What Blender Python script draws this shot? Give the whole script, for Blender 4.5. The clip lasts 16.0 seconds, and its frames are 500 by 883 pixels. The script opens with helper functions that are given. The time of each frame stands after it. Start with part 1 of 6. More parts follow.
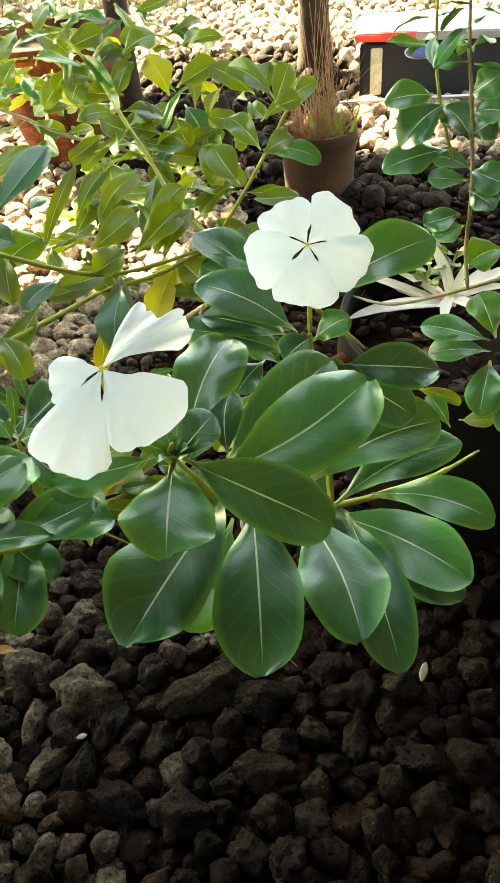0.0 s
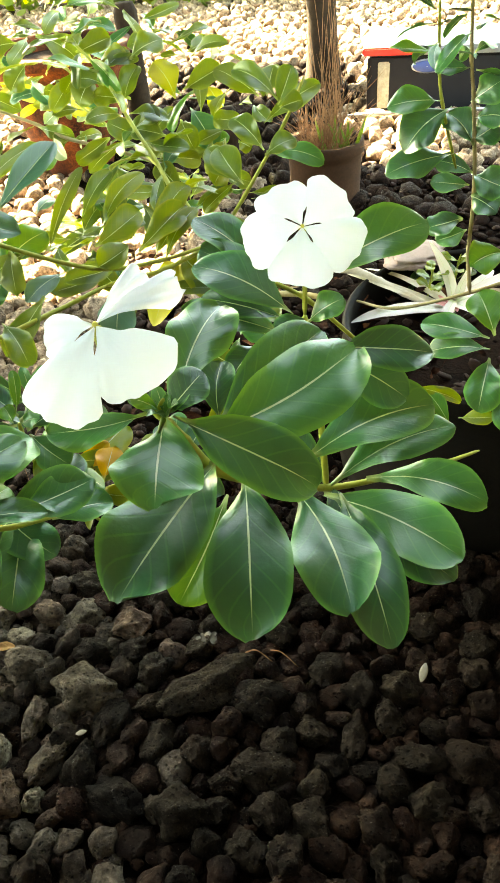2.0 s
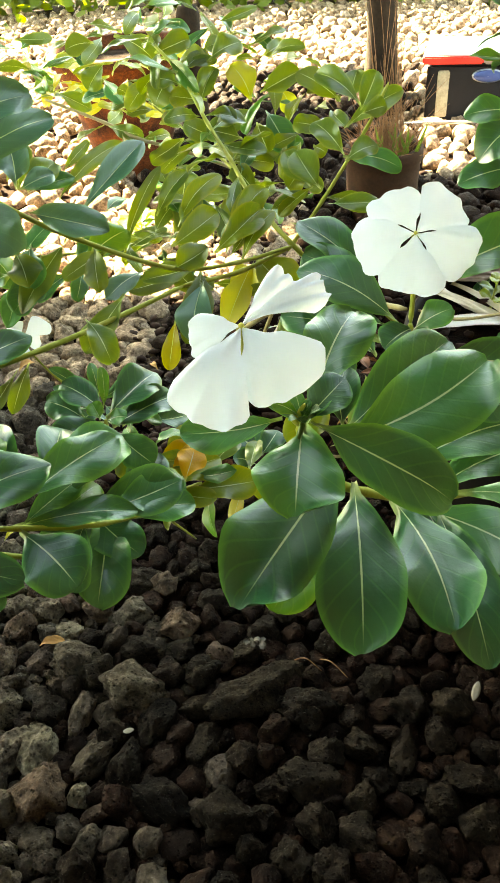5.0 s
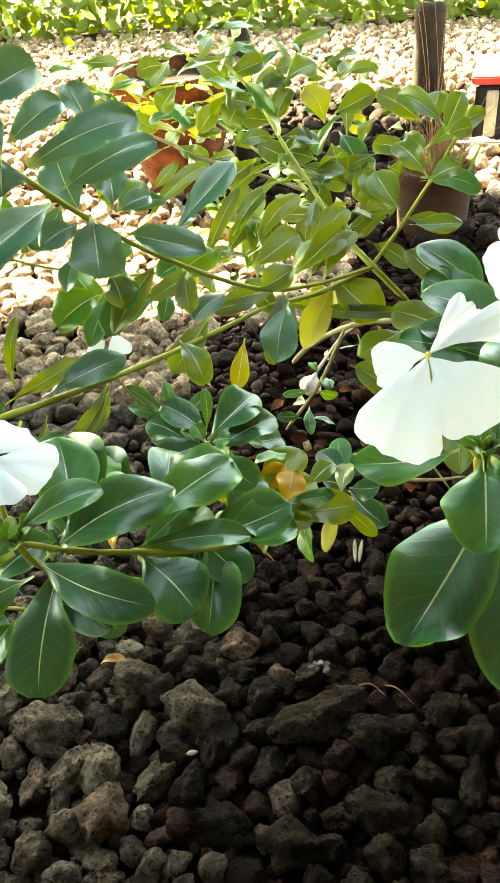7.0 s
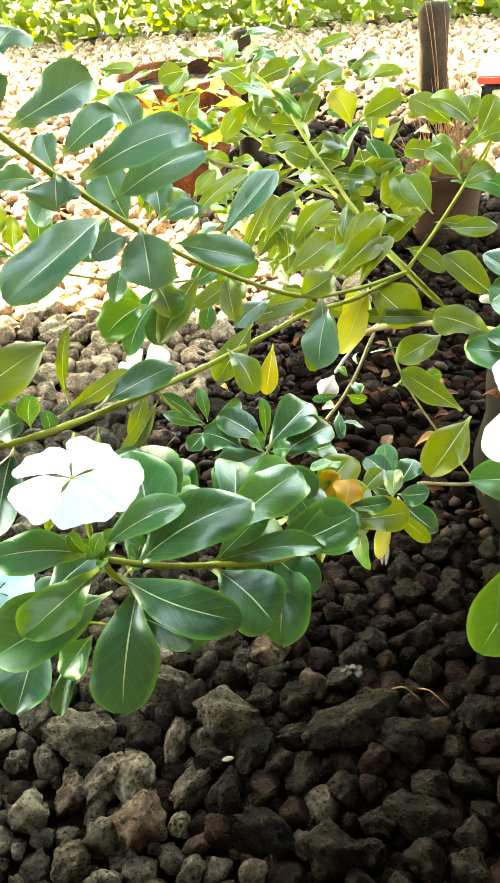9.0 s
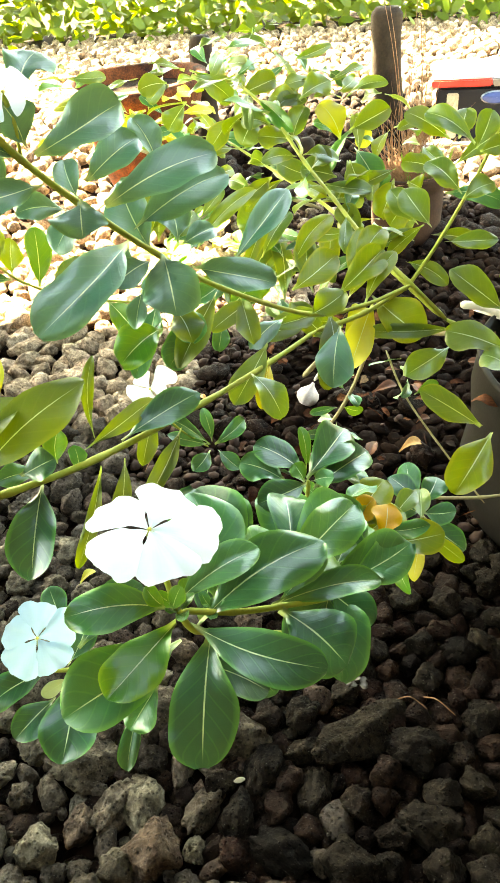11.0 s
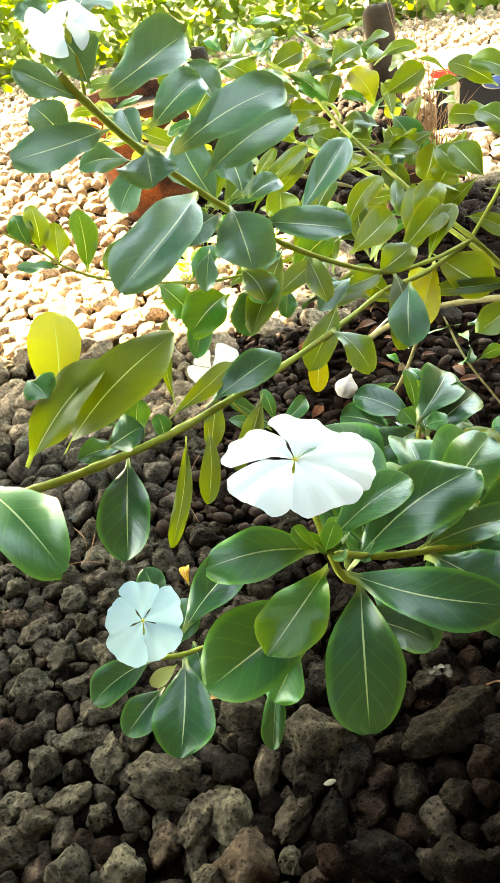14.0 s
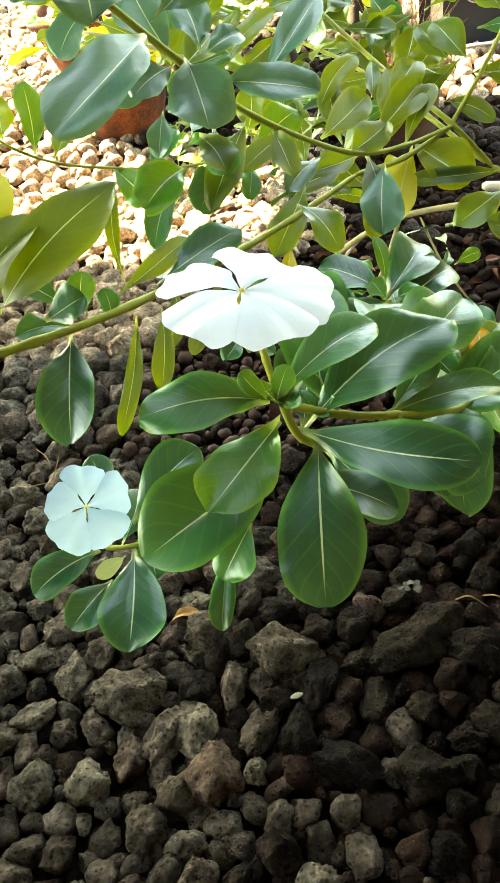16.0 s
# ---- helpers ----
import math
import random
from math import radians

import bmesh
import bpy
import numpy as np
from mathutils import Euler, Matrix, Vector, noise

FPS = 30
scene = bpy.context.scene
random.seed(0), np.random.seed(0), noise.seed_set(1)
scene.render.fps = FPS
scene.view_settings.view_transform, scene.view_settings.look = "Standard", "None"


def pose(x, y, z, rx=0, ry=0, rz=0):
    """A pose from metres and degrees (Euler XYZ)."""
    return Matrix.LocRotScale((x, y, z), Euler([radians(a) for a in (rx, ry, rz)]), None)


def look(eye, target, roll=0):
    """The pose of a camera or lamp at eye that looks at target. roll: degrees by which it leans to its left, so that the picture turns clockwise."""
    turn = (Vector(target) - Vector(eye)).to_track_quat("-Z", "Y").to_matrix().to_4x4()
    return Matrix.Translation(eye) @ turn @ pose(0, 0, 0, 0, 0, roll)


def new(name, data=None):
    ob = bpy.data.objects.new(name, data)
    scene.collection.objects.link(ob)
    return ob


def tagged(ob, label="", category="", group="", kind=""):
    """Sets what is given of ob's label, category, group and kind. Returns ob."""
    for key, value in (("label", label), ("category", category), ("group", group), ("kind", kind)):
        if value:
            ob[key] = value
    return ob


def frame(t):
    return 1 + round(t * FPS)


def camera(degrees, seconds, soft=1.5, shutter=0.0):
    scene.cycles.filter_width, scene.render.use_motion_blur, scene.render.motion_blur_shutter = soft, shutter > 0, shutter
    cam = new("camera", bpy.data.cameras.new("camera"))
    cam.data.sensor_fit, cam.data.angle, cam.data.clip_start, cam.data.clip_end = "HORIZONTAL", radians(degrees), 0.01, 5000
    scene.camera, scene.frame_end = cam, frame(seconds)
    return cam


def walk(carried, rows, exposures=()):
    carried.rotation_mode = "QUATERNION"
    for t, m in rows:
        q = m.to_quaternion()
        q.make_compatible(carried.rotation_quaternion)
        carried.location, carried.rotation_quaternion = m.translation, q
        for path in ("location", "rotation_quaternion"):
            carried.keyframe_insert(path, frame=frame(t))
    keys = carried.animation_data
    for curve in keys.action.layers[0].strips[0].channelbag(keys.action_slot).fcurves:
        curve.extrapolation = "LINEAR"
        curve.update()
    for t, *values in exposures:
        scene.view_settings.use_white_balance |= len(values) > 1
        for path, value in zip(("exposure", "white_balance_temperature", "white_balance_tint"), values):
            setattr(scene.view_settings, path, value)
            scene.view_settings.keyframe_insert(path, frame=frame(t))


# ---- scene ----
cam = camera(37.1, 16.0, soft=1.6)
PATH = [
    (0, (0.541, 0.289, 0.92), (0.244, 1.796, -0.36), -5.6),
    (0.5, (0.535, 0.275, 0.909), (0.232, 1.803, -0.345), -5.2),
    (1, (0.541, 0.271, 0.91), (0.232, 1.796, -0.347), -5.4),
    (1.5, (0.552, 0.274, 0.914), (0.221, 1.795, -0.341), -6.0),
    (2, (0.549, 0.272, 0.909), (0.233, 1.801, -0.342), -5.4),
    (2.5, (0.547, 0.28, 0.909), (0.222, 1.799, -0.351), -5.6),
    (3, (0.546, 0.282, 0.906), (0.187, 1.789, -0.36), -5.9),
    (3.5, (0.54, 0.279, 0.906), (0.174, 1.793, -0.349), -5.4),
    (3.7, (0.538, 0.284, 0.9), (0.167, 1.794, -0.357), -5.3),
    (5.8, (0.495, 0.264, 0.913), (0.053, 1.788, -0.305), -4.7),
    (6, (0.492, 0.265, 0.912), (0.029, 1.785, -0.302), -5.0),
    (6.5, (0.482, 0.273, 0.915), (-0.005, 1.785, -0.3), -5.4),
    (7, (0.462, 0.267, 0.912), (-0.021, 1.796, -0.283), -5.5),
    (7.5, (0.456, 0.266, 0.916), (-0.031, 1.796, -0.276), -5.6),
    (8, (0.445, 0.268, 0.913), (-0.043, 1.803, -0.272), -5.7),
    (8.5, (0.431, 0.261, 0.911), (-0.076, 1.8, -0.261), -5.9),
    (9, (0.423, 0.261, 0.92), (-0.06, 1.791, -0.273), -6.3),
    (9.2, (0.416, 0.265, 0.922), (-0.048, 1.802, -0.272), -5.8),
    (11.3, (0.351, 0.27, 0.94), (0.004, 1.83, -0.262), -6.4),
    (11.5, (0.341, 0.272, 0.943), (-0.006, 1.831, -0.26), -7.4),
    (12, (0.33, 0.283, 0.94), (0.02, 1.861, -0.25), -6.6),
    (12.5, (0.327, 0.277, 0.942), (-0.022, 1.845, -0.249), -7.8),
    (13, (0.317, 0.271, 0.919), (-0.036, 1.839, -0.272), -8.3),
    (13.5, (0.3, 0.266, 0.905), (-0.089, 1.819, -0.295), -9.4),
    (14, (0.304, 0.268, 0.884), (-0.103, 1.849, -0.271), -11.3),
    (14.5, (0.31, 0.27, 0.867), (-0.101, 1.817, -0.332), -11.7),
    (15, (0.304, 0.272, 0.85), (-0.078, 1.795, -0.388), -11.1),
    (15.5, (0.306, 0.271, 0.837), (-0.064, 1.789, -0.413), -10.9),
    (16, (0.307, 0.276, 0.831), (-0.045, 1.766, -0.456), -10.5),
]
walk(cam, [(t, look(eye, target, roll)) for t, eye, target, roll in PATH],
     [(0, 5.60, 12000, -3), (1.0, 5.70, 12000, -3), (1.5, 5.78, 12000, -3), (2, 5.96, 12000, -3), (3.5, 5.97, 12000, -3), (6, 5.50, 12000, -3), (6.6, 5.62, 12000, -3), (7.5, 6.20, 12000, -3), (9, 6.40, 12000, -3), (12.5, 6.30, 12000, -3), (14.0, 6.08, 12000, -3), (16, 6.04, 12000, -3)])

# ---------------------------------------------------------------- daylight
TO_SUN = Vector((-0.60, 0.40, 0.69)).normalized()
world = bpy.data.worlds.new("sky")
scene.world = world
world.use_nodes = True
nt = world.node_tree
sky = nt.nodes.new("ShaderNodeTexSky")
sky.sky_type, sky.sun_disc = "NISHITA", False
sky.sun_elevation = math.asin(TO_SUN.z)
sky.sun_rotation = math.atan2(TO_SUN.x, TO_SUN.y)
nt.links.new(sky.outputs[0], nt.nodes["Background"].inputs[0])
nt.nodes["Background"].inputs[1].default_value = 0.055
sun = new("sun", bpy.data.lights.new("sun", "SUN"))
sun.data.energy, sun.data.angle, sun.data.color = 4.6, radians(0.55), (1.0, 0.96, 0.90)
sun.matrix_world = look(TO_SUN * 12, (0, 0, 0))


# ---------------------------------------------------------------- materials
def nodes(name):
    m = bpy.data.materials.new(name)
    m.use_nodes = True
    t = m.node_tree
    return m, t, t.nodes["Principled BSDF"]


def add(t, kind, **values):
    n = t.nodes.new(kind)
    for key, v in values.items():
        n.inputs[key.replace("_", " ")].default_value = v
    return n


def ramp(t, source, stops):
    n = t.nodes.new("ShaderNodeValToRGB")
    while len(n.color_ramp.elements) < len(stops):
        n.color_ramp.elements.new(0.5)
    for e, (p, c) in zip(n.color_ramp.elements, stops):
        e.position, e.color = p, (*c, 1)
    t.links.new(source, n.inputs[0])
    return n.outputs[0]


def mixed(t, factor, a, b, how="MIX"):
    n = t.nodes.new("ShaderNodeMix")
    n.data_type, n.blend_type = "RGBA", how
    for slot, v in ((0, factor), (6, a), (7, b)):
        if hasattr(v, "node"):
            t.links.new(v, n.inputs[slot])
        else:
            n.inputs[slot].default_value = v if slot == 0 else (*v, 1)
    return n.outputs[2]


def maths(t, how, a, b=0.0, c=0.0):
    n = t.nodes.new("ShaderNodeMath")
    n.operation = how
    for slot, v in enumerate((a, b, c)):
        if hasattr(v, "node"):
            t.links.new(v, n.inputs[slot])
        else:
            n.inputs[slot].default_value = v
    return n.outputs[0]


def bump(t, height, strength, distance, bsdf):
    n = add(t, "ShaderNodeBump", Strength=strength, Distance=distance)
    t.links.new(height, n.inputs["Height"])
    t.links.new(n.outputs[0], bsdf.inputs["Normal"])
    return n.outputs[0]


def leaf_material(name, deep, fresh, rim, glossy=0.33, through_light=0.3, faded=None, sheen=0.36):
    """Waxy leaf blade: pale midrib, faint side veins, lighter rim, mottled green, some light shining through."""
    m, t, b = nodes(name)
    uv = t.nodes.new("ShaderNodeUVMap").outputs[0]
    sep = t.nodes.new("ShaderNodeSeparateXYZ")
    t.links.new(uv, sep.inputs[0])
    u, v = sep.outputs[0], sep.outputs[1]
    side = maths(t, "ABSOLUTE", maths(t, "SUBTRACT", u, 0.5))
    coords = t.nodes.new("ShaderNodeTexCoord").outputs["Object"]
    big = add(t, "ShaderNodeTexNoise", Scale=38.0, Detail=4.0)
    t.links.new(coords, big.inputs["Vector"])
    fine = add(t, "ShaderNodeTexNoise", Scale=420.0, Detail=3.0)
    t.links.new(coords, fine.inputs["Vector"])
    info = t.nodes.new("ShaderNodeObjectInfo")
    blotch = ramp(t, big.outputs[0], [(0.32, (0, 0, 0)), (0.68, (1, 1, 1))])
    shade = maths(t, "ADD", maths(t, "MULTIPLY", blotch, 0.42), maths(t, "MULTIPLY", info.outputs["Random"], 0.6))
    colour = mixed(t, shade, deep, fresh)
    if faded:
        colour = mixed(t, ramp(t, v, [(0.30, (0, 0, 0)), (0.85, (1, 1, 1))]), colour, faded)
    # side veins run obliquely from the midrib
    vein = maths(t, "SINE", maths(t, "MULTIPLY", maths(t, "SUBTRACT", v, maths(t, "MULTIPLY", side, 0.55)), 46.0))
    veins = ramp(t, vein, [(0.86, (0, 0, 0)), (1.0, (1, 1, 1))])
    colour = mixed(t, maths(t, "MULTIPLY", veins, 0.13), colour, rim)
    edge = ramp(t, side, [(0.40, (0, 0, 0)), (0.5, (1, 1, 1))])
    colour = mixed(t, maths(t, "MULTIPLY", edge, 0.65), colour, rim)
    width = maths(t, "SUBTRACT", 0.021, maths(t, "MULTIPLY", v, 0.016))
    rib = maths(t, "LESS_THAN", side, width)
    fade = ramp(t, v, [(0.78, (1, 1, 1)), (0.97, (0, 0, 0))])
    colour = mixed(t, maths(t, "MULTIPLY", maths(t, "MULTIPLY", rib, fade), 0.9), colour, (0.50, 0.58, 0.30))
    stalk = ramp(t, v, [(0.05, (1, 1, 1)), (0.15, (0, 0, 0))])
    colour = mixed(t, maths(t, "MULTIPLY", stalk, 0.8), colour, (0.36, 0.44, 0.16))
    t.links.new(colour, b.inputs["Base Color"])
    b.inputs["Specular IOR Level"].default_value = sheen
    rough = maths(t, "ADD", glossy, maths(t, "MULTIPLY", maths(t, "ADD", fine.outputs[0], blotch), 0.09))
    t.links.new(rough, b.inputs["Roughness"])
    b.inputs["Coat Weight"].default_value = 0.12
    b.inputs["Coat Roughness"].default_value = 0.16
    height = maths(t, "ADD", maths(t, "MULTIPLY", veins, -0.10), maths(t, "MULTIPLY", fine.outputs[0], 0.35))
    height = maths(t, "ADD", height, maths(t, "MULTIPLY", rib, -0.8))
    height = maths(t, "ADD", height, maths(t, "MULTIPLY", big.outputs[0], 1.7))
    height = maths(t, "ADD", height, maths(t, "MULTIPLY", vein, 0.07))
    bump(t, height, 0.5, 0.0008, b)
    thin = t.nodes.new("ShaderNodeBsdfTranslucent")
    t.links.new(mixed(t, through_light * 1.5, colour, (0.34, 0.42, 0.02)), thin.inputs[0])
    mix = t.nodes.new("ShaderNodeMixShader")
    mix.inputs[0].default_value = through_light
    t.links.new(b.outputs[0], mix.inputs[1])
    t.links.new(thin.outputs[0], mix.inputs[2])
    t.links.new(mix.outputs[0], t.nodes["Material Output"].inputs[0])
    return m


LEAF = {
    "dark": leaf_material("leaf_dark", (0.005, 0.048, 0.020), (0.018, 0.128, 0.036), (0.09, 0.30, 0.04), 0.26, 0.11, sheen=0.65),
    "mid": leaf_material("leaf_mid", (0.008, 0.078, 0.022), (0.031, 0.178, 0.034), (0.12, 0.34, 0.04), 0.27, 0.14, sheen=0.65),
    # bluish sky sheen is mixed into this leaf green
    "blue": leaf_material("leaf_sky_sheen", (0.020, 0.092, 0.052), (0.045, 0.165, 0.088), (0.11, 0.27, 0.10), 0.30, 0.14, sheen=0.9),
    "light": leaf_material("leaf_light", (0.018, 0.115, 0.012), (0.050, 0.190, 0.018), (0.16, 0.30, 0.03), 0.26, 0.24),
    # lime, olive and yel: leaf colour with sun-through yellow put into it
    "lime": leaf_material("leaf_lime", (0.032, 0.084, 0.010), (0.084, 0.152, 0.016), (0.22, 0.25, 0.04), 0.26, 0.30, sheen=0.6),
    "olive": leaf_material("leaf_olive", (0.024, 0.054, 0.003), (0.060, 0.102, 0.005), (0.14, 0.17, 0.02), 0.46, 0.36),
    "yel": leaf_material("leaf_yellow_green", (0.075, 0.125, 0.008), (0.170, 0.205, 0.011), (0.32, 0.27, 0.03), 0.26, 0.34),
    "yelo": leaf_material("leaf_yellow", (0.26, 0.20, 0.008), (0.46, 0.36, 0.012), (0.50, 0.42, 0.03), 0.40, 0.45, (0.52, 0.44, 0.07)),
    "gold": leaf_material("leaf_golden_brown", (0.16, 0.085, 0.005), (0.30, 0.17, 0.008), (0.34, 0.24, 0.02), 0.40, 0.35),
    "orange": leaf_material("leaf_orange", (0.55, 0.23, 0.005), (0.70, 0.36, 0.008), (0.60, 0.34, 0.02), 0.45, 0.30),
    "pale": leaf_material("leaf_pale", (0.42, 0.46, 0.18), (0.55, 0.58, 0.26), (0.55, 0.58, 0.30), 0.45, 0.30),
    "white": leaf_material("leaf_white", (0.72, 0.66, 0.62), (0.82, 0.77, 0.74), (0.70, 0.46, 0.48), 0.45, 0.30),
    "pink": leaf_material("leaf_pink", (0.50, 0.10, 0.14), (0.66, 0.26, 0.30), (0.72, 0.50, 0.50), 0.45, 0.30),
}


def rough_material(name, stops, scale, roughness, relief, fine_scale, coat=0.0, metal=0.0, shine=0.16):
    """Mottled rough surface with fine relief: colours by noise, grain at two sizes."""
    m, t, b = nodes(name)
    coords = t.nodes.new("ShaderNodeTexCoord").outputs["Object"]
    big = add(t, "ShaderNodeTexNoise", Scale=scale, Detail=6.0, Roughness=0.6)
    small = add(t, "ShaderNodeTexNoise", Scale=fine_scale, Detail=5.0, Roughness=0.65)
    for n in (big, small):
        t.links.new(coords, n.inputs["Vector"])
    mix = maths(t, "ADD", maths(t, "MULTIPLY", big.outputs[0], 0.65), maths(t, "MULTIPLY", small.outputs[0], 0.35))
    t.links.new(ramp(t, mix, stops), b.inputs["Base Color"])
    b.inputs["Roughness"].default_value = roughness
    b.inputs["Metallic"].default_value = metal
    b.inputs["Specular IOR Level"].default_value = 0.5 if metal else shine
    b.inputs["Coat Weight"].default_value = coat
    bump(t, mix, 0.6, relief, b)
    return m


def stone_material(name, joined, tone_scale, dusty, pale=False, rusty=(1.0, 1.0, 1.0), gloss=0.05):
    """Scoria: grey-brown lava with rusty pieces, pits and pale dust."""
    m, t, b = nodes(name)
    coords = t.nodes.new("ShaderNodeTexCoord").outputs["Object"]
    if joined:
        chance = t.nodes.new("ShaderNodeNewGeometry").outputs["Random Per Island"]
    else:
        chance = t.nodes.new("ShaderNodeObjectInfo").outputs["Random"]
        geo = t.nodes.new("ShaderNodeNewGeometry")
        coords = geo.outputs["Position"]
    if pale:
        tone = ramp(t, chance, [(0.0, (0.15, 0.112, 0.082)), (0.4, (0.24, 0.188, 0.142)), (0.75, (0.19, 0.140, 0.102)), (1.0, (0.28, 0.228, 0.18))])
    else:
        tone = ramp(t, chance, [(0.0, (0.032, 0.021, 0.016)), (0.22, (0.118, 0.094, 0.074)), (0.42, (0.048, 0.034, 0.027)), (0.60, (0.178, 0.150, 0.118)),
                                (0.76, (0.085, 0.070, 0.060)), (0.90, (0.100, 0.062, 0.047)), (1.0, (0.145, 0.120, 0.100))])
    grain = add(t, "ShaderNodeTexNoise", Scale=130.0, Detail=7.0, Roughness=0.72)
    patch = add(t, "ShaderNodeTexNoise", Scale=42.0, Detail=5.0)
    pits = t.nodes.new("ShaderNodeTexVoronoi")
    pits.inputs["Scale"].default_value = 150.0
    for n in (grain, patch, pits):
        t.links.new(coords, n.inputs["Vector"])
    tone = mixed(t, 1.0, tone, [tone_scale * c for c in rusty], "MULTIPLY")
    colour = mixed(t, 0.75, tone, ramp(t, grain.outputs[0], [(0.34, (0.30, 0.27, 0.25)), (0.50, (0.85, 0.83, 0.80)), (0.66, (1.9, 1.86, 1.8))]), "MULTIPLY")
    colour = mixed(t, 0.8, colour, ramp(t, patch.outputs[0], [(0.36, (0.40, 0.37, 0.35)), (0.64, (1.55, 1.53, 1.5))]), "MULTIPLY")
    dust = ramp(t, patch.outputs[0], [(0.52, (0, 0, 0)), (0.75, (1, 1, 1))])
    colour = mixed(t, maths(t, "MULTIPLY", dust, dusty), colour, (0.178, 0.143, 0.108))
    hole = ramp(t, pits.outputs["Distance"], [(0.12, (0, 0, 0)), (0.34, (1, 1, 1))])
    colour = mixed(t, 0.6, colour, hole, "MULTIPLY")
    # tiny pale specks painted in place of wet glints
    glint = add(t, "ShaderNodeTexNoise", Scale=520.0, Detail=2.0)
    t.links.new(coords, glint.inputs["Vector"])
    colour = mixed(t, maths(t, "MULTIPLY", ramp(t, glint.outputs[0], [(0.70, (0, 0, 0)), (0.75, (1, 1, 1))]), 0.6), colour, (0.22, 0.21, 0.19))
    t.links.new(colour, b.inputs["Base Color"])
    t.links.new(ramp(t, grain.outputs[0], [(0.35, (0.9, 0.9, 0.9)), (0.68, (0.42, 0.42, 0.42))]), b.inputs["Roughness"])
    b.inputs["Specular IOR Level"].default_value = gloss
    height = maths(t, "ADD", maths(t, "MULTIPLY", hole, 0.5), grain.outputs[0])
    bump(t, height, 1.0, 0.006, b)
    return m


def litter_material():
    """Dead leaf bits: each piece of its own brown, a few bleached."""
    m, t, b = nodes("litter_bits")
    chance = t.nodes.new("ShaderNodeNewGeometry").outputs["Random Per Island"]
    tone = ramp(t, chance, [(0.0, (0.008, 0.0035, 0.002)), (0.55, (0.030, 0.010, 0.005)), (0.82, (0.075, 0.024, 0.010)), (0.95, (0.12, 0.048, 0.02)), (1.0, (0.28, 0.19, 0.11))])
    grain = add(t, "ShaderNodeTexNoise", Scale=160.0, Detail=5.0)
    colour = mixed(t, 0.7, tone, ramp(t, grain.outputs[0], [(0.35, (0.4, 0.38, 0.36)), (0.65, (1.4, 1.4, 1.4))]), "MULTIPLY")
    t.links.new(colour, b.inputs["Base Color"])
    b.inputs["Roughness"].default_value = 0.8
    b.inputs["Specular IOR Level"].default_value = 0.04
    bump(t, grain.outputs[0], 0.6, 0.001, b)
    return m


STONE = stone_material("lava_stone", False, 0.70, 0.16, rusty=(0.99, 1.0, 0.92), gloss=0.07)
# same stone darkened: shade on the right of the bed is in its tone
SHADE_STONE = stone_material("shade_toned_stone", False, 0.085, 0.03, rusty=(1.12, 0.96, 0.82), gloss=0.045)
# gravel tone lowered to carry the shade of bushes and pot
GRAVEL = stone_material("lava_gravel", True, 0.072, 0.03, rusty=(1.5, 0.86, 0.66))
# lower layer darkened: the shade in the gaps is put into its tone
GAP_SHADE_STONE = stone_material("gap_shade_stone", True, 0.045, 0.02, rusty=(1.5, 0.86, 0.66))
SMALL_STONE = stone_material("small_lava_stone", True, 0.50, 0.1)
# paler gravel, its tone raised further to stand for full sun
PALE_SUN_GRAVEL = stone_material("pale_sun_gravel", True, 1.08, 0.15, True, (1.05, 1.0, 0.95))
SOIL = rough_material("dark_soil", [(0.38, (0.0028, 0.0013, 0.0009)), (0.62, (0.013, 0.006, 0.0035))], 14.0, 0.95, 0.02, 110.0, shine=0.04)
STEM = rough_material("green_stem", [(0.3, (0.22, 0.26, 0.035)), (0.7, (0.40, 0.42, 0.09))], 40.0, 0.5, 0.0006, 300.0)
WOOD = rough_material("woody_stem", [(0.3, (0.18, 0.14, 0.06)), (0.7, (0.36, 0.30, 0.16))], 40.0, 0.7, 0.001, 260.0)
TERRACOTTA = rough_material("terracotta", [(0.38, (0.012, 0.004, 0.003)), (0.5, (0.065, 0.018, 0.007)), (0.66, (0.19, 0.052, 0.016))], 11.0, 0.9, 0.006, 160.0)
OLD_CLAY = rough_material("stained_clay", [(0.3, (0.012, 0.005, 0.0026)), (0.55, (0.034, 0.014, 0.007)), (0.75, (0.074, 0.033, 0.017))], 6.0, 0.9, 0.003, 120.0)
BLACK_PLASTIC = rough_material("black_plastic", [(0.3, (0.003, 0.0024, 0.002)), (0.7, (0.009, 0.007, 0.005))], 8.0, 0.7, 0.001, 200.0, shine=0.03)
BLACK_PLASTIC.node_tree.nodes["Principled BSDF"].inputs["Specular IOR Level"].default_value = 0.07
BARK = rough_material("bark", [(0.3, (0.006, 0.004, 0.003)), (0.7, (0.030, 0.018, 0.011))], 14.0, 0.95, 0.012, 90.0)
BARK_CHIP = rough_material("bark_chip", [(0.3, (0.008, 0.0034, 0.0022)), (0.7, (0.036, 0.015, 0.009))], 60.0, 0.85, 0.002, 300.0)
DRY = rough_material("dry_grass", [(0.3, (0.085, 0.032, 0.016)), (0.7, (0.28, 0.15, 0.075))], 40.0, 0.7, 0.0006, 240.0)
RED = rough_material("red_plastic", [(0.3, (0.45, 0.02, 0.02)), (0.7, (0.60, 0.05, 0.04))], 12.0, 0.4, 0.0005, 200.0)
PALE_STONE = rough_material("pale_slab", [(0.3, (0.16, 0.11, 0.095)), (0.7, (0.30, 0.22, 0.19))], 9.0, 0.85, 0.002, 140.0)
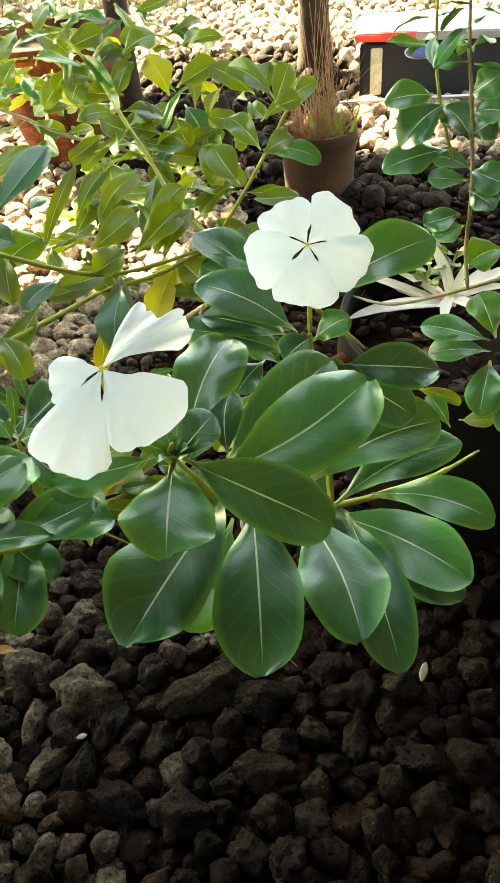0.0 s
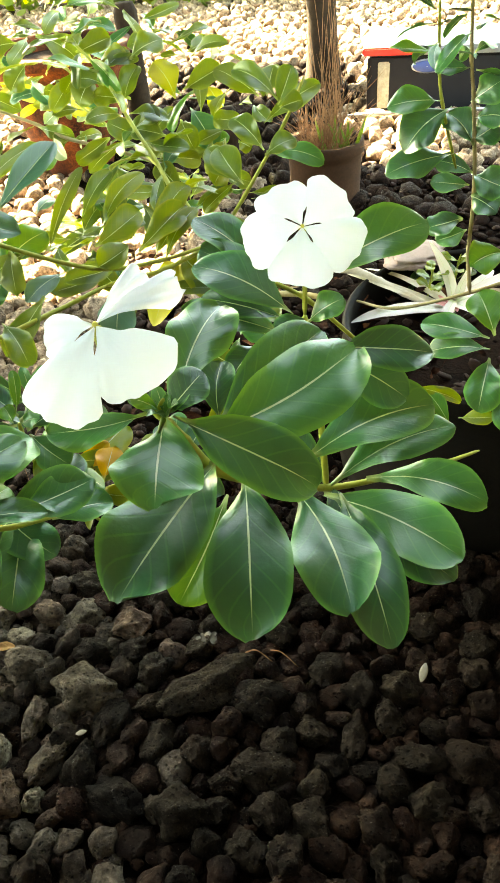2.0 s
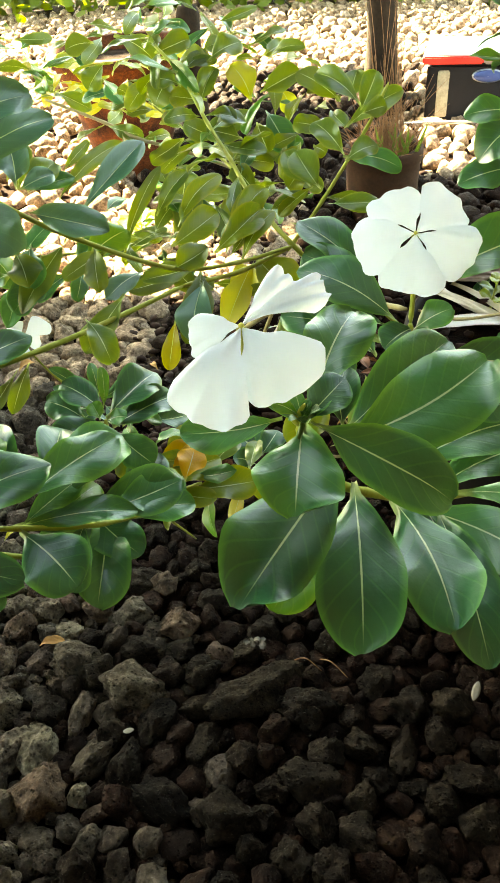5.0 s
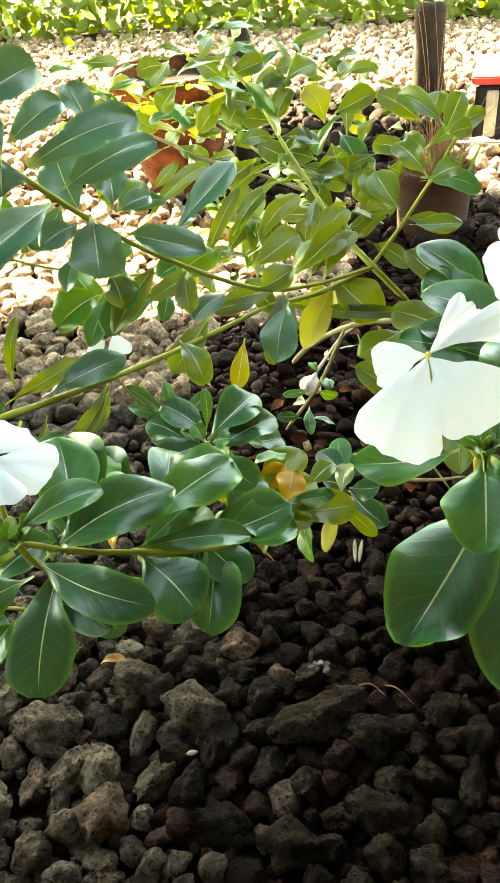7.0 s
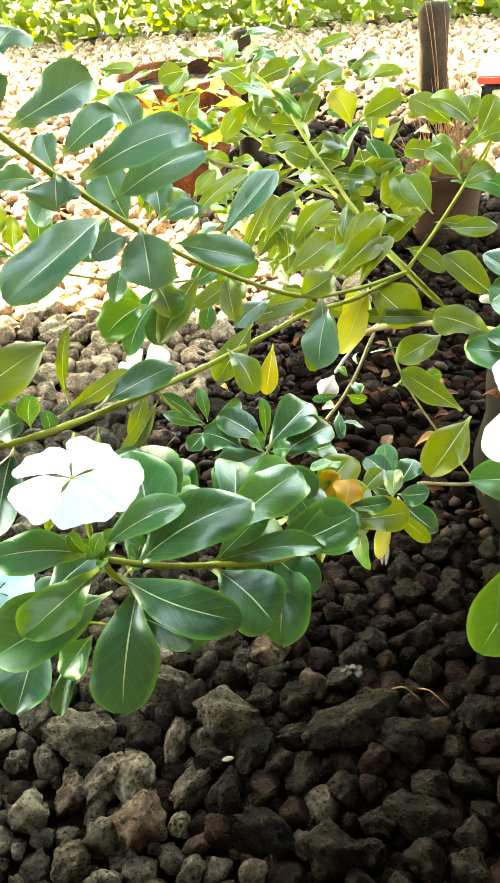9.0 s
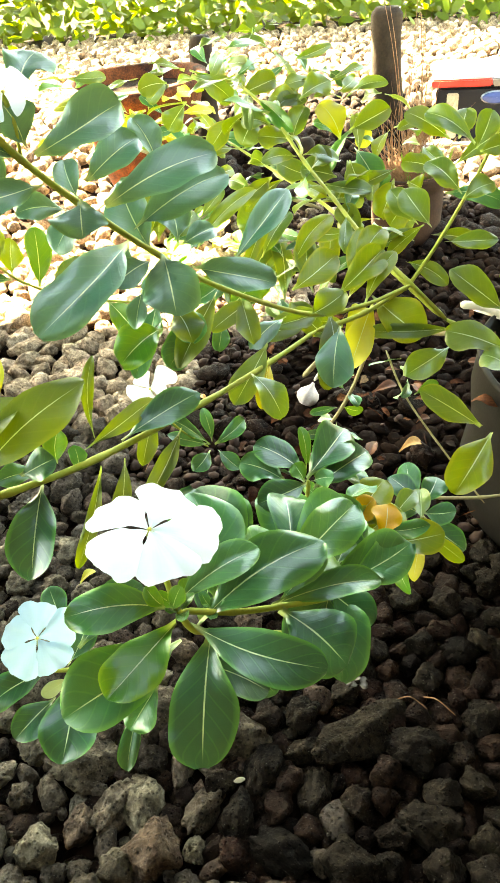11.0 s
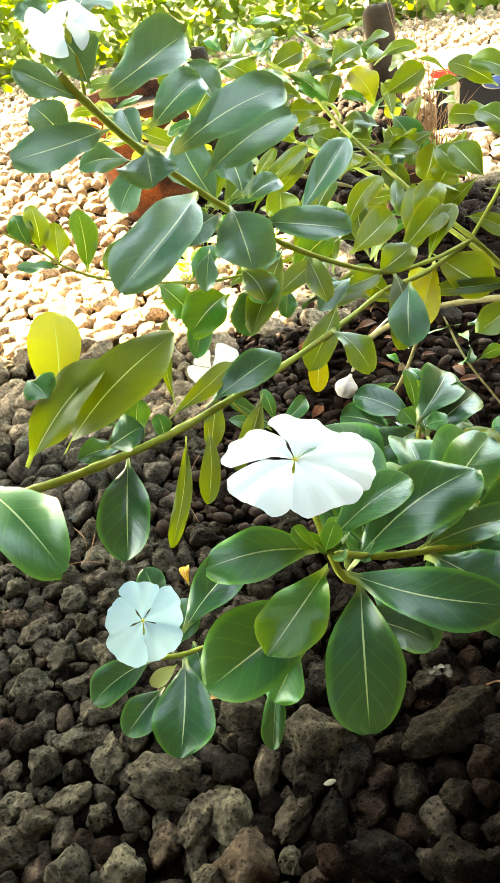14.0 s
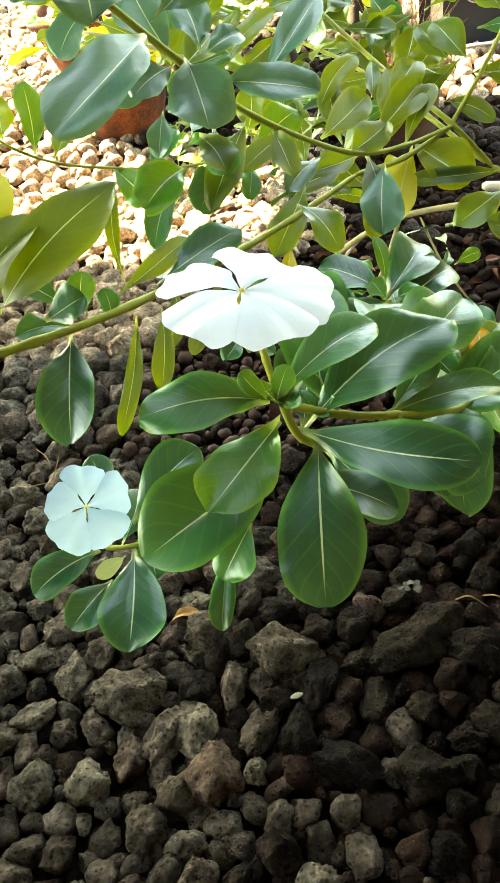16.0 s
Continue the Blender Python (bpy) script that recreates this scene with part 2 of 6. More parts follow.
NAVY = rough_material("navy_plastic", [(0.3, (0.003, 0.003, 0.005)), (0.7, (0.008, 0.008, 0.011))], 8.0, 0.65, 0.001, 200.0)
BLUE = rough_material("blue_enamel", [(0.3, (0.03, 0.05, 0.16)), (0.7, (0.05, 0.08, 0.22))], 12.0, 0.4, 0.0005, 200.0)
STEEL = rough_material("dull_steel", [(0.3, (0.30, 0.32, 0.36)), (0.7, (0.42, 0.44, 0.48))], 20.0, 0.35, 0.0003, 200.0, metal=1.0)
LITTER = rough_material("dead_leaf", [(0.3, (0.22, 0.09, 0.03)), (0.7, (0.50, 0.27, 0.10))], 40.0, 0.7, 0.001, 200.0)
STRAW = rough_material("pale_straw", [(0.3, (0.44, 0.36, 0.26)), (0.7, (0.68, 0.60, 0.47))], 40.0, 0.6, 0.0006, 260.0)
BROWN_LEAF = rough_material("brown_leaf", [(0.3, (0.045, 0.014, 0.007)), (0.7, (0.13, 0.045, 0.018))], 40.0, 0.6, 0.001, 200.0)
LITTER_BITS = litter_material()
BULB = rough_material("papery_bulb", [(0.3, (0.34, 0.26, 0.23)), (0.7, (0.66, 0.56, 0.52))], 45.0, 0.6, 0.001, 200.0)
GREY_CHAFF = rough_material("grey_chaff", [(0.3, (0.035, 0.030, 0.024)), (0.7, (0.11, 0.10, 0.085))], 60.0, 0.7, 0.001, 300.0)
CHAFF = rough_material("pale_chaff", [(0.3, (0.16, 0.14, 0.10)), (0.7, (0.34, 0.30, 0.23))], 60.0, 0.7, 0.001, 300.0)


def petal_material(name, tone):
    m, t, b = nodes(name)
    uv = t.nodes.new("ShaderNodeUVMap").outputs[0]
    sep = t.nodes.new("ShaderNodeSeparateXYZ")
    t.links.new(uv, sep.inputs[0])
    fan = maths(t, "SINE", maths(t, "MULTIPLY", sep.outputs[0], 70.0))
    tint = ramp(t, sep.outputs[1], [(0.0, (0.78, 0.80, 0.42)), (0.10, tone), (1.0, tone)])
    t.links.new(tint, b.inputs["Base Color"])
    b.inputs["Roughness"].default_value = 0.55
    bump(t, fan, 0.05, 0.0003, b)
    thin = t.nodes.new("ShaderNodeBsdfTranslucent")
    thin.inputs[0].default_value = (*tone, 1)
    mix = t.nodes.new("ShaderNodeMixShader")
    mix.inputs[0].default_value = 0.36
    t.links.new(b.outputs[0], mix.inputs[1])
    t.links.new(thin.outputs[0], mix.inputs[2])
    t.links.new(mix.outputs[0], t.nodes["Material Output"].inputs[0])
    return m


PETAL = petal_material("white_petal", (0.835, 0.92, 1.0))
# white petal dimmed and blued: the low flower's shade is in its colour
SHADE_PETAL = petal_material("shade_toned_petal", (0.42, 0.64, 0.78))
EYE_YELLOW = rough_material("flower_eye", [(0.3, (0.50, 0.46, 0.08)), (0.7, (0.70, 0.66, 0.16))], 300.0, 0.6, 0.0003, 900.0)


# ---------------------------------------------------------------- mesh helpers
def mesh_object(name, verts, faces, material, parent=None, uvs=None, label=""):
    me = bpy.data.meshes.new(name)
    me.from_pydata(verts, [], faces)
    me.materials.append(material)
    me.polygons.foreach_set("use_smooth", [True] * len(me.polygons))
    if uvs is not None:
        layer = me.uv_layers.new(name="UVMap")
        index = np.empty(len(me.loops), dtype=np.int32)
        me.loops.foreach_get("vertex_index", index)
        layer.data.foreach_set("uv", np.asarray(uvs, dtype=np.float32)[index].ravel())
    me.update()
    ob = new(name, me)
    if parent is not None:
        ob.parent = parent
    if label:
        ob["label"] = label
    return ob


def part(name, bm, material, parent, label=""):
    me = bpy.data.meshes.new(name)
    bm.to_mesh(me)
    bm.free()
    me.materials.append(material)
    ob = new(name, me)
    ob.parent = parent
    if label:
        ob["label"] = label
    return ob


def smooth_line(points, steps):
    """Catmull-Rom line through the points."""
    p = [Vector(q) for q in points]
    p = [p[0] * 2 - p[1]] + p + [p[-1] * 2 - p[-2]]
    line = []
    for i in range(1, len(p) - 2):
        a, b, c, d = p[i - 1], p[i], p[i + 1], p[i + 2]
        for k in range(steps):
            s = k / steps
            line.append(0.5 * (2 * b + (c - a) * s + (2 * a - 5 * b + 4 * c - d) * s * s + (3 * b - a - 3 * c + d) * s ** 3))
    return line + [p[-2]]


def tube(points, r0, r1, sides=9, steps=6, knots=0.0, seed=0):
    """Vertices and faces of a tapered, slightly knotted tube along the points."""
    rnd = random.Random(seed)
    line = smooth_line(points, steps)
    verts, faces, n = [], [], len(line)
    for i, q in enumerate(line):
        ahead = (line[min(i + 1, n - 1)] - line[max(i - 1, 0)]).normalized()
        s = ahead.cross(Vector((0.3, 0.1, 1))).normalized()
        u = s.cross(ahead)
        r = (r0 + (r1 - r0) * i / (n - 1)) * (1 + knots * (1.0 if i % steps == 0 else 0.0) + rnd.uniform(-0.05, 0.05))
        if i in (0, n - 1):
            r *= 0.45
        for k in range(sides):
            a = 2 * math.pi * k / sides
            verts.append(q + s * (math.cos(a) * r) + u * (math.sin(a) * r))
    for i in range(n - 1):
        for k in range(sides):
            j = (k + 1) % sides
            faces.append((i * sides + k, i * sides + j, (i + 1) * sides + j, (i + 1) * sides + k))
    faces.append(tuple(range(sides - 1, -1, -1)))
    faces.append(tuple((n - 1) * sides + k for k in range(sides)))
    return verts, faces


def plant(name, label):
    ob = new(name)
    ob.empty_display_size = 0.05
    return tagged(ob, label, "plant", "white periwinkles")


def stem(parent, points, r0, r1, material=None):
    v, f = tube(points, r0, r1, 10, 7, 0.22, len(parent.children))
    return mesh_object("stem", v, f, WOOD if r0 >= 0.0028 else material or STEM, parent)


def blade(base, tip, normal, width, seed, outline, arch, fold, wave, nu=9, nv=16, loose=1.0, oblique=0.0):
    """A curved sheet from base to tip: width by outline(v), arched along its length, folded and waved across it."""
    rnd = random.Random(seed)
    base, tip, normal = Vector(base), Vector(tip), Vector(normal)
    along = tip - base
    length = along.length
    across = along.cross(normal).normalized()
    up = across.cross(along).normalized()
    phase, skew, sway = rnd.uniform(0, 6.3), rnd.uniform(-0.08, 0.08), rnd.uniform(-0.07, 0.07)
    twist, droop, second = rnd.uniform(-0.5, 0.5) * loose, rnd.uniform(-0.1, 0.5) * loose, rnd.uniform(0, 6.3)
    verts, uvs, faces = [], [], []
    for j in range(nv):
        v = 1 - (1 - j / (nv - 1)) ** 1.7
        h = outline(v) * width / 2
        c = base + along * v + up * (arch * length * 4 * v * (1 - v)) + across * (sway * length * math.sin(math.pi * v))
        c -= up * (droop * length * max(0.0, v - 0.68) ** 2)
        turn = twist * (v - 0.35)
        side = across * math.cos(turn) + up * math.sin(turn)
        for i in range(nu):
            u = 2 * i / (nu - 1) - 1
            hem = h * (1 + 0.06 * loose * math.sin(second + 8.5 * v + (2.1 if u > 0 else 0.0)))
            lift = fold * abs(u) ** 1.3 * h - 0.5 * fold * abs(u) ** 3.5 * h
            ripple = wave * width * u * u * (math.sin(phase + 7.0 * v + (1.7 if u > 0 else 0.0)) + 0.45 * math.sin(second + 15.0 * v + (2.9 if u > 0 else 0.0)))
            slant = along * (oblique * u * max(0.0, v - 0.45) + abs(oblique) * 0.25 * math.sin(5 * u + second) * max(0.0, v - 0.7))
            verts.append(c + slant + side * (u * hem * (1 + skew * (1 if u > 0 else -1))) + up * (lift + ripple))
            uvs.append(((u + 1) / 2, v))
    for j in range(nv - 1):
        for i in range(nu - 1):
            a = j * nu + i
            faces.append((a, a + 1, a + 1 + nu, a + nu))
    return verts, faces, uvs


def leaf_outline(v):
    """Obovate: a short stalk, a long wedge-shaped base, widest past the middle, a blunt round end."""
    if v < 0.06:
        return 0.06
    q = (v - 0.06) / 0.94
    if q < 0.62:
        return max(0.06, math.sin(math.pi / 2 * q / 0.62) ** 1.05)
    return max(0.03, 1 - min(1.0, (q - 0.62) / 0.38) ** 2.3) ** 0.52


def petal_outline(v):
    """Wedge with a short claw that leaves a slit beside it, then broad and blunt."""
    w = 1.24 * v * (0.88 + 0.20 * min(1.0, max(0.0, (v - 0.32) / 0.14)))
    w = min(w, 1.0)
    if v > 0.60:
        w *= max(0.0, 1 - ((v - 0.60) / 0.40) ** 2.8 * 0.95) ** 0.48
    return max(w, 0.06)


def key_of(base, tip):
    return int(abs(base[0] * 7919 + base[1] * 104729 + tip[2] * 1299709 + tip[0] * 15485) * 10) % 99991


def leaf(parent, base, tip, normal, width, kind, arch=None):
    seed = key_of(base, tip)
    rnd = random.Random(seed + 1)
    bend = rnd.uniform(0.03, 0.11) if arch is None else arch
    v, f, uv = blade(base, tip, normal, width, seed, leaf_outline, bend, rnd.uniform(0.12, 0.62), rnd.uniform(0.05, 0.155))
    return mesh_object("leaf", v, f, LEAF[kind], parent, uv)


def flower(parent, centre, normal):
    """Corolla tube with its calyx; the petals and the eye are parts of it."""
    c, n = Vector(centre), Vector(normal).normalized()
    down = (n * 0.4 + Vector((0, -0.1, 1))).normalized()
    v, f = tube([c - down * 0.026, c - down * 0.016, c - down * 0.006, c - n * 0.0006], 0.0014, 0.0021, 10, 4)
    ob = mesh_object("flower", v, f, STEM, parent, label="white five-petalled flower")
    bm = bmesh.new()
    bmesh.ops.create_uvsphere(bm, u_segments=12, v_segments=8, radius=0.0010)
    bm.transform(Matrix.Translation(c + n * 0.0004))
    part("eye", bm, EYE_YELLOW, ob, "small yellow eye")
    return ob


def petal(bloom, base, tip, normal, width, material=None, lean=0.0):
    seed = key_of(base, tip)
    rnd = random.Random(seed)
    along = Vector(tip) - Vector(base)
    n = Matrix.Rotation(lean, 3, along.normalized()) @ Vector(normal)
    v, f, uv = blade(Vector(base) + along * 0.01, tip, n, width, seed, petal_outline, rnd.uniform(0.01, 0.05), rnd.uniform(-0.04, 0.06), 0.020, 13, 17, 0.25, rnd.uniform(0.02, 0.10))
    return mesh_object("petal", v, f, material or PETAL, bloom, uv)


def blossom(parent, centre, normal, tips, material=None, spread=1.0, widest=(38, 38, 38, 38, 38)):
    """A flat pinwheel flower: wedge petals that meet their neighbours past a short slit, blunt and notched at the rim.
    widest: how far, in degrees, each petal may reach to either side."""
    bloom = flower(parent, centre, normal)
    c, n = Vector(centre), Vector(normal).normalized()
    e1 = n.cross(Vector((0, 0.9, 0.1))).normalized()
    e2 = n.cross(e1)
    spokes = []
    for q in tips:
        d = (Vector(q) - c) * spread
        spokes.append((math.atan2(d.dot(e2), d.dot(e1)), d.length))
    rnd = random.Random(int(c.x * 1e4))
    turn = math.sin(spokes[1][0] - spokes[0][0]) >= 0
    nu, nv = 23, 15
    for k, (a, length) in enumerate(spokes):
        ahead, behind = (spokes[(k + 1) % 5][0], spokes[k - 1][0]) if turn else (spokes[k - 1][0], spokes[(k + 1) % 5][0])
        limit = radians(widest[k])
        half = (min(limit, ((a - behind) % (2 * math.pi)) / 2), min(limit, ((ahead - a) % (2 * math.pi)) / 2))
        skew, phase, lift = rnd.uniform(0.03, 0.08), rnd.uniform(0, 6.3), rnd.uniform(0.02, 0.09)
        verts, uvs, faces = [], [], []
        for j in range(nv):
            v = 0.03 + 0.97 * j / (nv - 1)
            open_slit = min(1.0, max(0.0, (v - 0.34) / 0.14))
            for i in range(nu):
                u = 2 * i / (nu - 1) - 1
                reach = half[1 if u > 0 else 0] * (0.86 + 0.22 * open_slit) * (0.7 + 0.3 * min(1.0, v / 0.14))
                rim = length * (0.98 + 0.09 * u * u - 0.25 * abs(u) ** 5 + skew * u + 0.014 * math.sin(phase + 5 * u) + 0.014 * math.sin(2 * phase + 11 * u) + 0.008 * math.sin(3 * phase + 19 * u))
                r = rim * v
                w = a + u * reach
                h = length * (0.035 * u * v + lift * math.sin(math.pi * min(1.0, v * 0.9)) - 0.10 * v * v + 0.012 * math.sin(phase + 4 * v + 3 * u) + 0.028 * v ** 4 * math.sin(2 * phase + 8 * u))
                verts.append(c + e1 * (r * math.cos(w)) + e2 * (r * math.sin(w)) + n * h)
                uvs.append(((u + 1) / 2, v))
        for j in range(nv - 1):
            for i in range(nu - 1):
                q = j * nu + i
                faces.append((q, q + 1, q + 1 + nu, q + nu))
        mesh_object("petal", verts, faces, material or PETAL, bloom, uvs)
    return bloom


def bud(parent, base, tip, width):
    b, t = Vector(base), Vector(tip)
    v, f = tube([b, b.lerp(t, 0.3), b.lerp(t, 0.65), t], width * 0.42, width * 0.16, 10, 5)
    return mesh_object("bud", v, f, LEAF["lime"], parent, [(0.2, 0.5)] * len(v))


def whorl(parent, at, count, size, kind="light"):
    """Young leaves standing round the tip of a shoot, the innermost small and upright."""
    c = Vector(at)
    for k in range(count):
        a = k * 2.4 + c.x * 50
        r = size * (0.45 + 0.55 * k / count)
        out = Vector((math.cos(a), math.sin(a), 0))
        tip = c + out * r * (0.35 + 0.5 * k / count) + Vector((0, 0, r * (0.9 - 0.5 * k / count)))
        leaf(parent, c + out * 0.001, tip, (Vector((0, -0.2, 1)) - out * 0.9).normalized(), r * 0.42, kind)


MIXED = ("lime", "light", "lime", "olive", "yel", "mid", "light", "lime")
YELLOWS = ("yel", "yelo", "yelo", "lime")
GREENS = ("mid", "dark", "mid", "light")


def foliate(parent, points, count, size, kinds=MIXED):
    """Leaves in turning pairs along a twig."""
    rnd = random.Random(count * 31 + int(size * 1e5))
    line = smooth_line(points, 12)
    for k in range(count):
        q = line[min(len(line) - 1, int((k // 2 + 0.5) / ((count + 1) // 2) * len(line)))]
        spin = (k // 2) * 1.9 + (math.pi if k % 2 else 0) + rnd.uniform(-0.5, 0.5)
        out = Vector((math.cos(spin), math.sin(spin), rnd.uniform(-0.35, 0.55))).normalized()
        length = size * rnd.uniform(1.4, 2.2)
        n = (Vector((-0.2, -0.45, 0.8)) + Vector((rnd.uniform(-1, 1), rnd.uniform(-1, 1), 0)) * 1.0).normalized()
        tip = q + out * length + Vector((0, 0, rnd.uniform(-0.45, 0.15) * length))
        leaf(parent, q + out * 0.004, tip, n, size * rnd.uniform(0.45, 0.8), rnd.choice(kinds))


# ---------------------------------------------------------------- ground
def ground_sheet():
    """Soil sheet to the horizon, finely waved where the stones lie."""
    xs = np.concatenate(([-900, -60, -12], np.linspace(-4, 3, 36), [12, 60, 900]))
    ys = np.concatenate(([-900, -60, -10], np.linspace(-1, 7, 41), [14, 60, 900]))
    verts = [(x, y, -0.012 + 0.006 * noise.noise((x * 3, y * 3, 0.2))) for y in ys for x in xs]
    nx = len(xs)
    faces = [(j * nx + i, j * nx + i + 1, (j + 1) * nx + i + 1, (j + 1) * nx + i) for j in range(len(ys) - 1) for i in range(nx - 1)]
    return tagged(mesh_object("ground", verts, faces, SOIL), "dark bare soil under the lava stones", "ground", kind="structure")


ground_sheet()


def stone_shape(seed, level):
    """Unit stone: a ball cut by random planes, lumped and pitted."""
    rnd = random.Random(seed)
    bm = bmesh.new()
    bmesh.ops.create_icosphere(bm, subdivisions=level, radius=1)
    cuts = []
    for _ in range(11):
        n = Vector((rnd.gauss(0, 1), rnd.gauss(0, 1), rnd.gauss(0, 1))).normalized()
        cuts.append((n, rnd.uniform(0.56, 0.86)))
    sx, sy, sz = rnd.uniform(0.85, 1.3), rnd.uniform(0.75, 1.05), rnd.uniform(0.6, 0.95)
    for v in bm.verts:
        d = v.co.normalized()
        r = 1.0
        for n, h in cuts:
            k = d.dot(n)
            if k > 0.05:
                r = min(r, h / k)
        r *= 1 + 0.22 * noise.noise(d * 2.1 + Vector((seed, 0, 0))) - 0.09 * abs(noise.noise(d * 4.7 + Vector((0, seed, 0))))
        if level > 2:
            r *= 1 + 0.10 * noise.noise(d * 9.0 + Vector((0, 0, seed)))
        if level > 3:
            r *= 1 - 0.11 * abs(noise.noise(d * 17.0 + Vector((seed, 0, seed))))
        r *= 1.18
        v.co = Vector((d.x * sx, d.y * sy, d.z * sz)) * r
    bm.verts.ensure_lookup_table()
    v = np.array([q.co[:] for q in bm.verts], dtype=np.float32)
    f = np.array([[q.index for q in face.verts] for face in bm.faces], dtype=np.int32)
    bm.free()
    return v, f


def scatter(x0, x1, y0, y1, sizes, tries, taken, seed):
    """Stones dropped at random where they do not overlap those already lying there."""
    rnd = random.Random(seed)
    cell, found = 0.06, []
    grid = {}
    for x, y, r in taken:
        grid.setdefault((int(x // cell), int(y // cell)), []).append((x, y, r))
    for k in range(tries):
        big, small = sizes
        r = small + (big - small) * (1 - k / tries) ** 1.6 * rnd.uniform(0.55, 1.0)
        x, y = rnd.uniform(x0, x1), rnd.uniform(y0, y1)
        i, j = int(x // cell), int(y // cell)
        near = (q for a in range(i - 1, i + 2) for b in range(j - 1, j + 2) for q in grid.get((a, b), ()))
        if all((x - q[0]) ** 2 + (y - q[1]) ** 2 > (0.80 * (r + q[2])) ** 2 for q in near):
            grid.setdefault((i, j), []).append((x, y, r))
            found.append((x, y, r))
    return found


def turn_of(rnd):
    return Euler((rnd.uniform(-0.5, 0.5), rnd.uniform(-0.5, 0.5), rnd.uniform(0, 6.28))).to_matrix()


def joined_stones(name, places, shapes, label, lift, seed, material, flat=1.0):
    """Many stones in one mesh."""
    rnd = random.Random(seed)
    verts, faces, base = [], [], 0
    for x, y, r in places:
        v, f = shapes[rnd.randrange(len(shapes))]
        m = np.array(turn_of(rnd), dtype=np.float32)
        verts.append((v * np.array((1, 1, flat), dtype=np.float32)) @ m.T * r + np.array((x, y, lift + r * rnd.uniform(0.25, 0.6)), dtype=np.float32))
        faces.append(f + base)
        base += len(v)
    v, f = np.concatenate(verts), np.concatenate(faces)
    me = bpy.data.meshes.new(name)
    me.vertices.add(len(v))
    me.vertices.foreach_set("co", v.ravel())
    me.loops.add(f.size)
    me.loops.foreach_set("vertex_index", f.ravel())
    me.polygons.add(len(f))
    me.polygons.foreach_set("loop_start", np.arange(0, f.size, 3, dtype=np.int32))
    me.polygons.foreach_set("use_smooth", np.ones(len(f), dtype=bool))
    me.update(calc_edges=True)
    me.materials.append(material)
    return tagged(new(name, me), label, "stones", kind="stuff")


# ---------------------------------------------------------------- pots and other things behind the plants
def lathe(profile, sides=40, wobble=0.0, seed=0):
    """A turned body from (radius, height) pairs."""
    verts, faces = [], []
    for j, (r, z) in enumerate(profile):
        for i in range(sides):
            a = 2 * math.pi * i / sides
            w = 1 + wobble * noise.noise((math.cos(a) * 1.5, math.sin(a) * 1.5, z * 9 + seed))
            verts.append((r * w * math.cos(a), r * w * math.sin(a), z))
    for j in range(len(profile) - 1):
        for i in range(sides):
            k = (i + 1) % sides
            faces.append((j * sides + i, j * sides + k, (j + 1) * sides + k, (j + 1) * sides + i))
    faces.append(tuple(range(sides - 1, -1, -1)))
    return verts, faces


def flower_pot(name, label, at, r_base, r_top, height, material, wobble=0.0, rim=0.02):
    ob = tagged(new(name), label, "pot")
    ob.location = at
    wall = 0.014
    body = [(r_base * 0.96, 0), (r_base, 0.012)]
    body += [(r_base + (r_top - r_base) * k / 8, 0.012 + (height - 0.05) * k / 8) for k in range(1, 9)]
    body += [(r_top + rim, height - 0.034), (r_top + rim * 1.1, height - 0.006), (r_top + rim * 0.8, height), (r_top - wall, height - 0.002),
             (r_top - wall * 1.4, height - 0.06), (r_base, height - 0.09)]
    v, f = lathe(body, 44, wobble, at[0])
    mesh_object("body", v, f, material, ob)
    fill = [(r_top - wall * 1.2, height - 0.05), (r_top * 0.6, height - 0.04), (0.004, height - 0.035)]
    v, f = lathe(fill, 30, 0.05, at[1])
    mesh_object("potting_soil", v, f, SOIL, ob, label="dry dark potting soil")
    return ob


flower_pot("terracotta_pot", "large reddish terracotta pot on lava stones", (-0.555, 2.98, 0), 0.125, 0.235, 0.42, TERRACOTTA, 0.04)
old_pot = flower_pot("clay_pot", "small weathered brown clay pot with dry grass", (0.388, 2.57, 0), 0.104, 0.110, 0.205, OLD_CLAY, 0.0, 0.006)


def grow_bag():
    """Wide black planting bag with slumped sides."""
    ob = tagged(new("grow_bag"), "wide black plastic grow bag filled with dark soil", "planter")
    ob.location = (0.745, 1.355, 0)
    side = [(0.225, 0), (0.245, 0.015), (0.254, 0.08), (0.246, 0.16), (0.251, 0.23), (0.247, 0.285), (0.251, 0.294), (0.245, 0.298), (0.238, 0.292), (0.232, 0.22)]
    v, f = lathe(side, 64, 0.035, 2)
    mesh_object("body", v, f, BLACK_PLASTIC, ob)
    v, f = lathe([(0.236, 0.235), (0.17, 0.25), (0.09, 0.245), (0.004, 0.25)], 48, 0.05, 5)
    mesh_object("potting_soil", v, f, SOIL, ob, label="dark soil with bits of bark")
    return ob


grow_bag()


def grass_tuft(parent, centre, count, height, spread, seed, name="grass_blade"):
    rnd = random.Random(seed)
    for _ in range(count):
        a, s = rnd.uniform(0, 6.28), rnd.uniform(0.1, 1) * spread
        p = Vector(centre) + Vector((rnd.uniform(-1, 1), rnd.uniform(-1, 1), 0)) * spread * 0.4
        h = height * rnd.uniform(0.5, 1.1)
        top = p + Vector((math.cos(a) * s, math.sin(a) * s, h))
        v, f = tube([p, p.lerp(top, 0.5) + Vector((0, 0, h * 0.12)), top], 0.0013, 0.0005, 4, 4)
        mesh_object(name, v, f, DRY, parent)


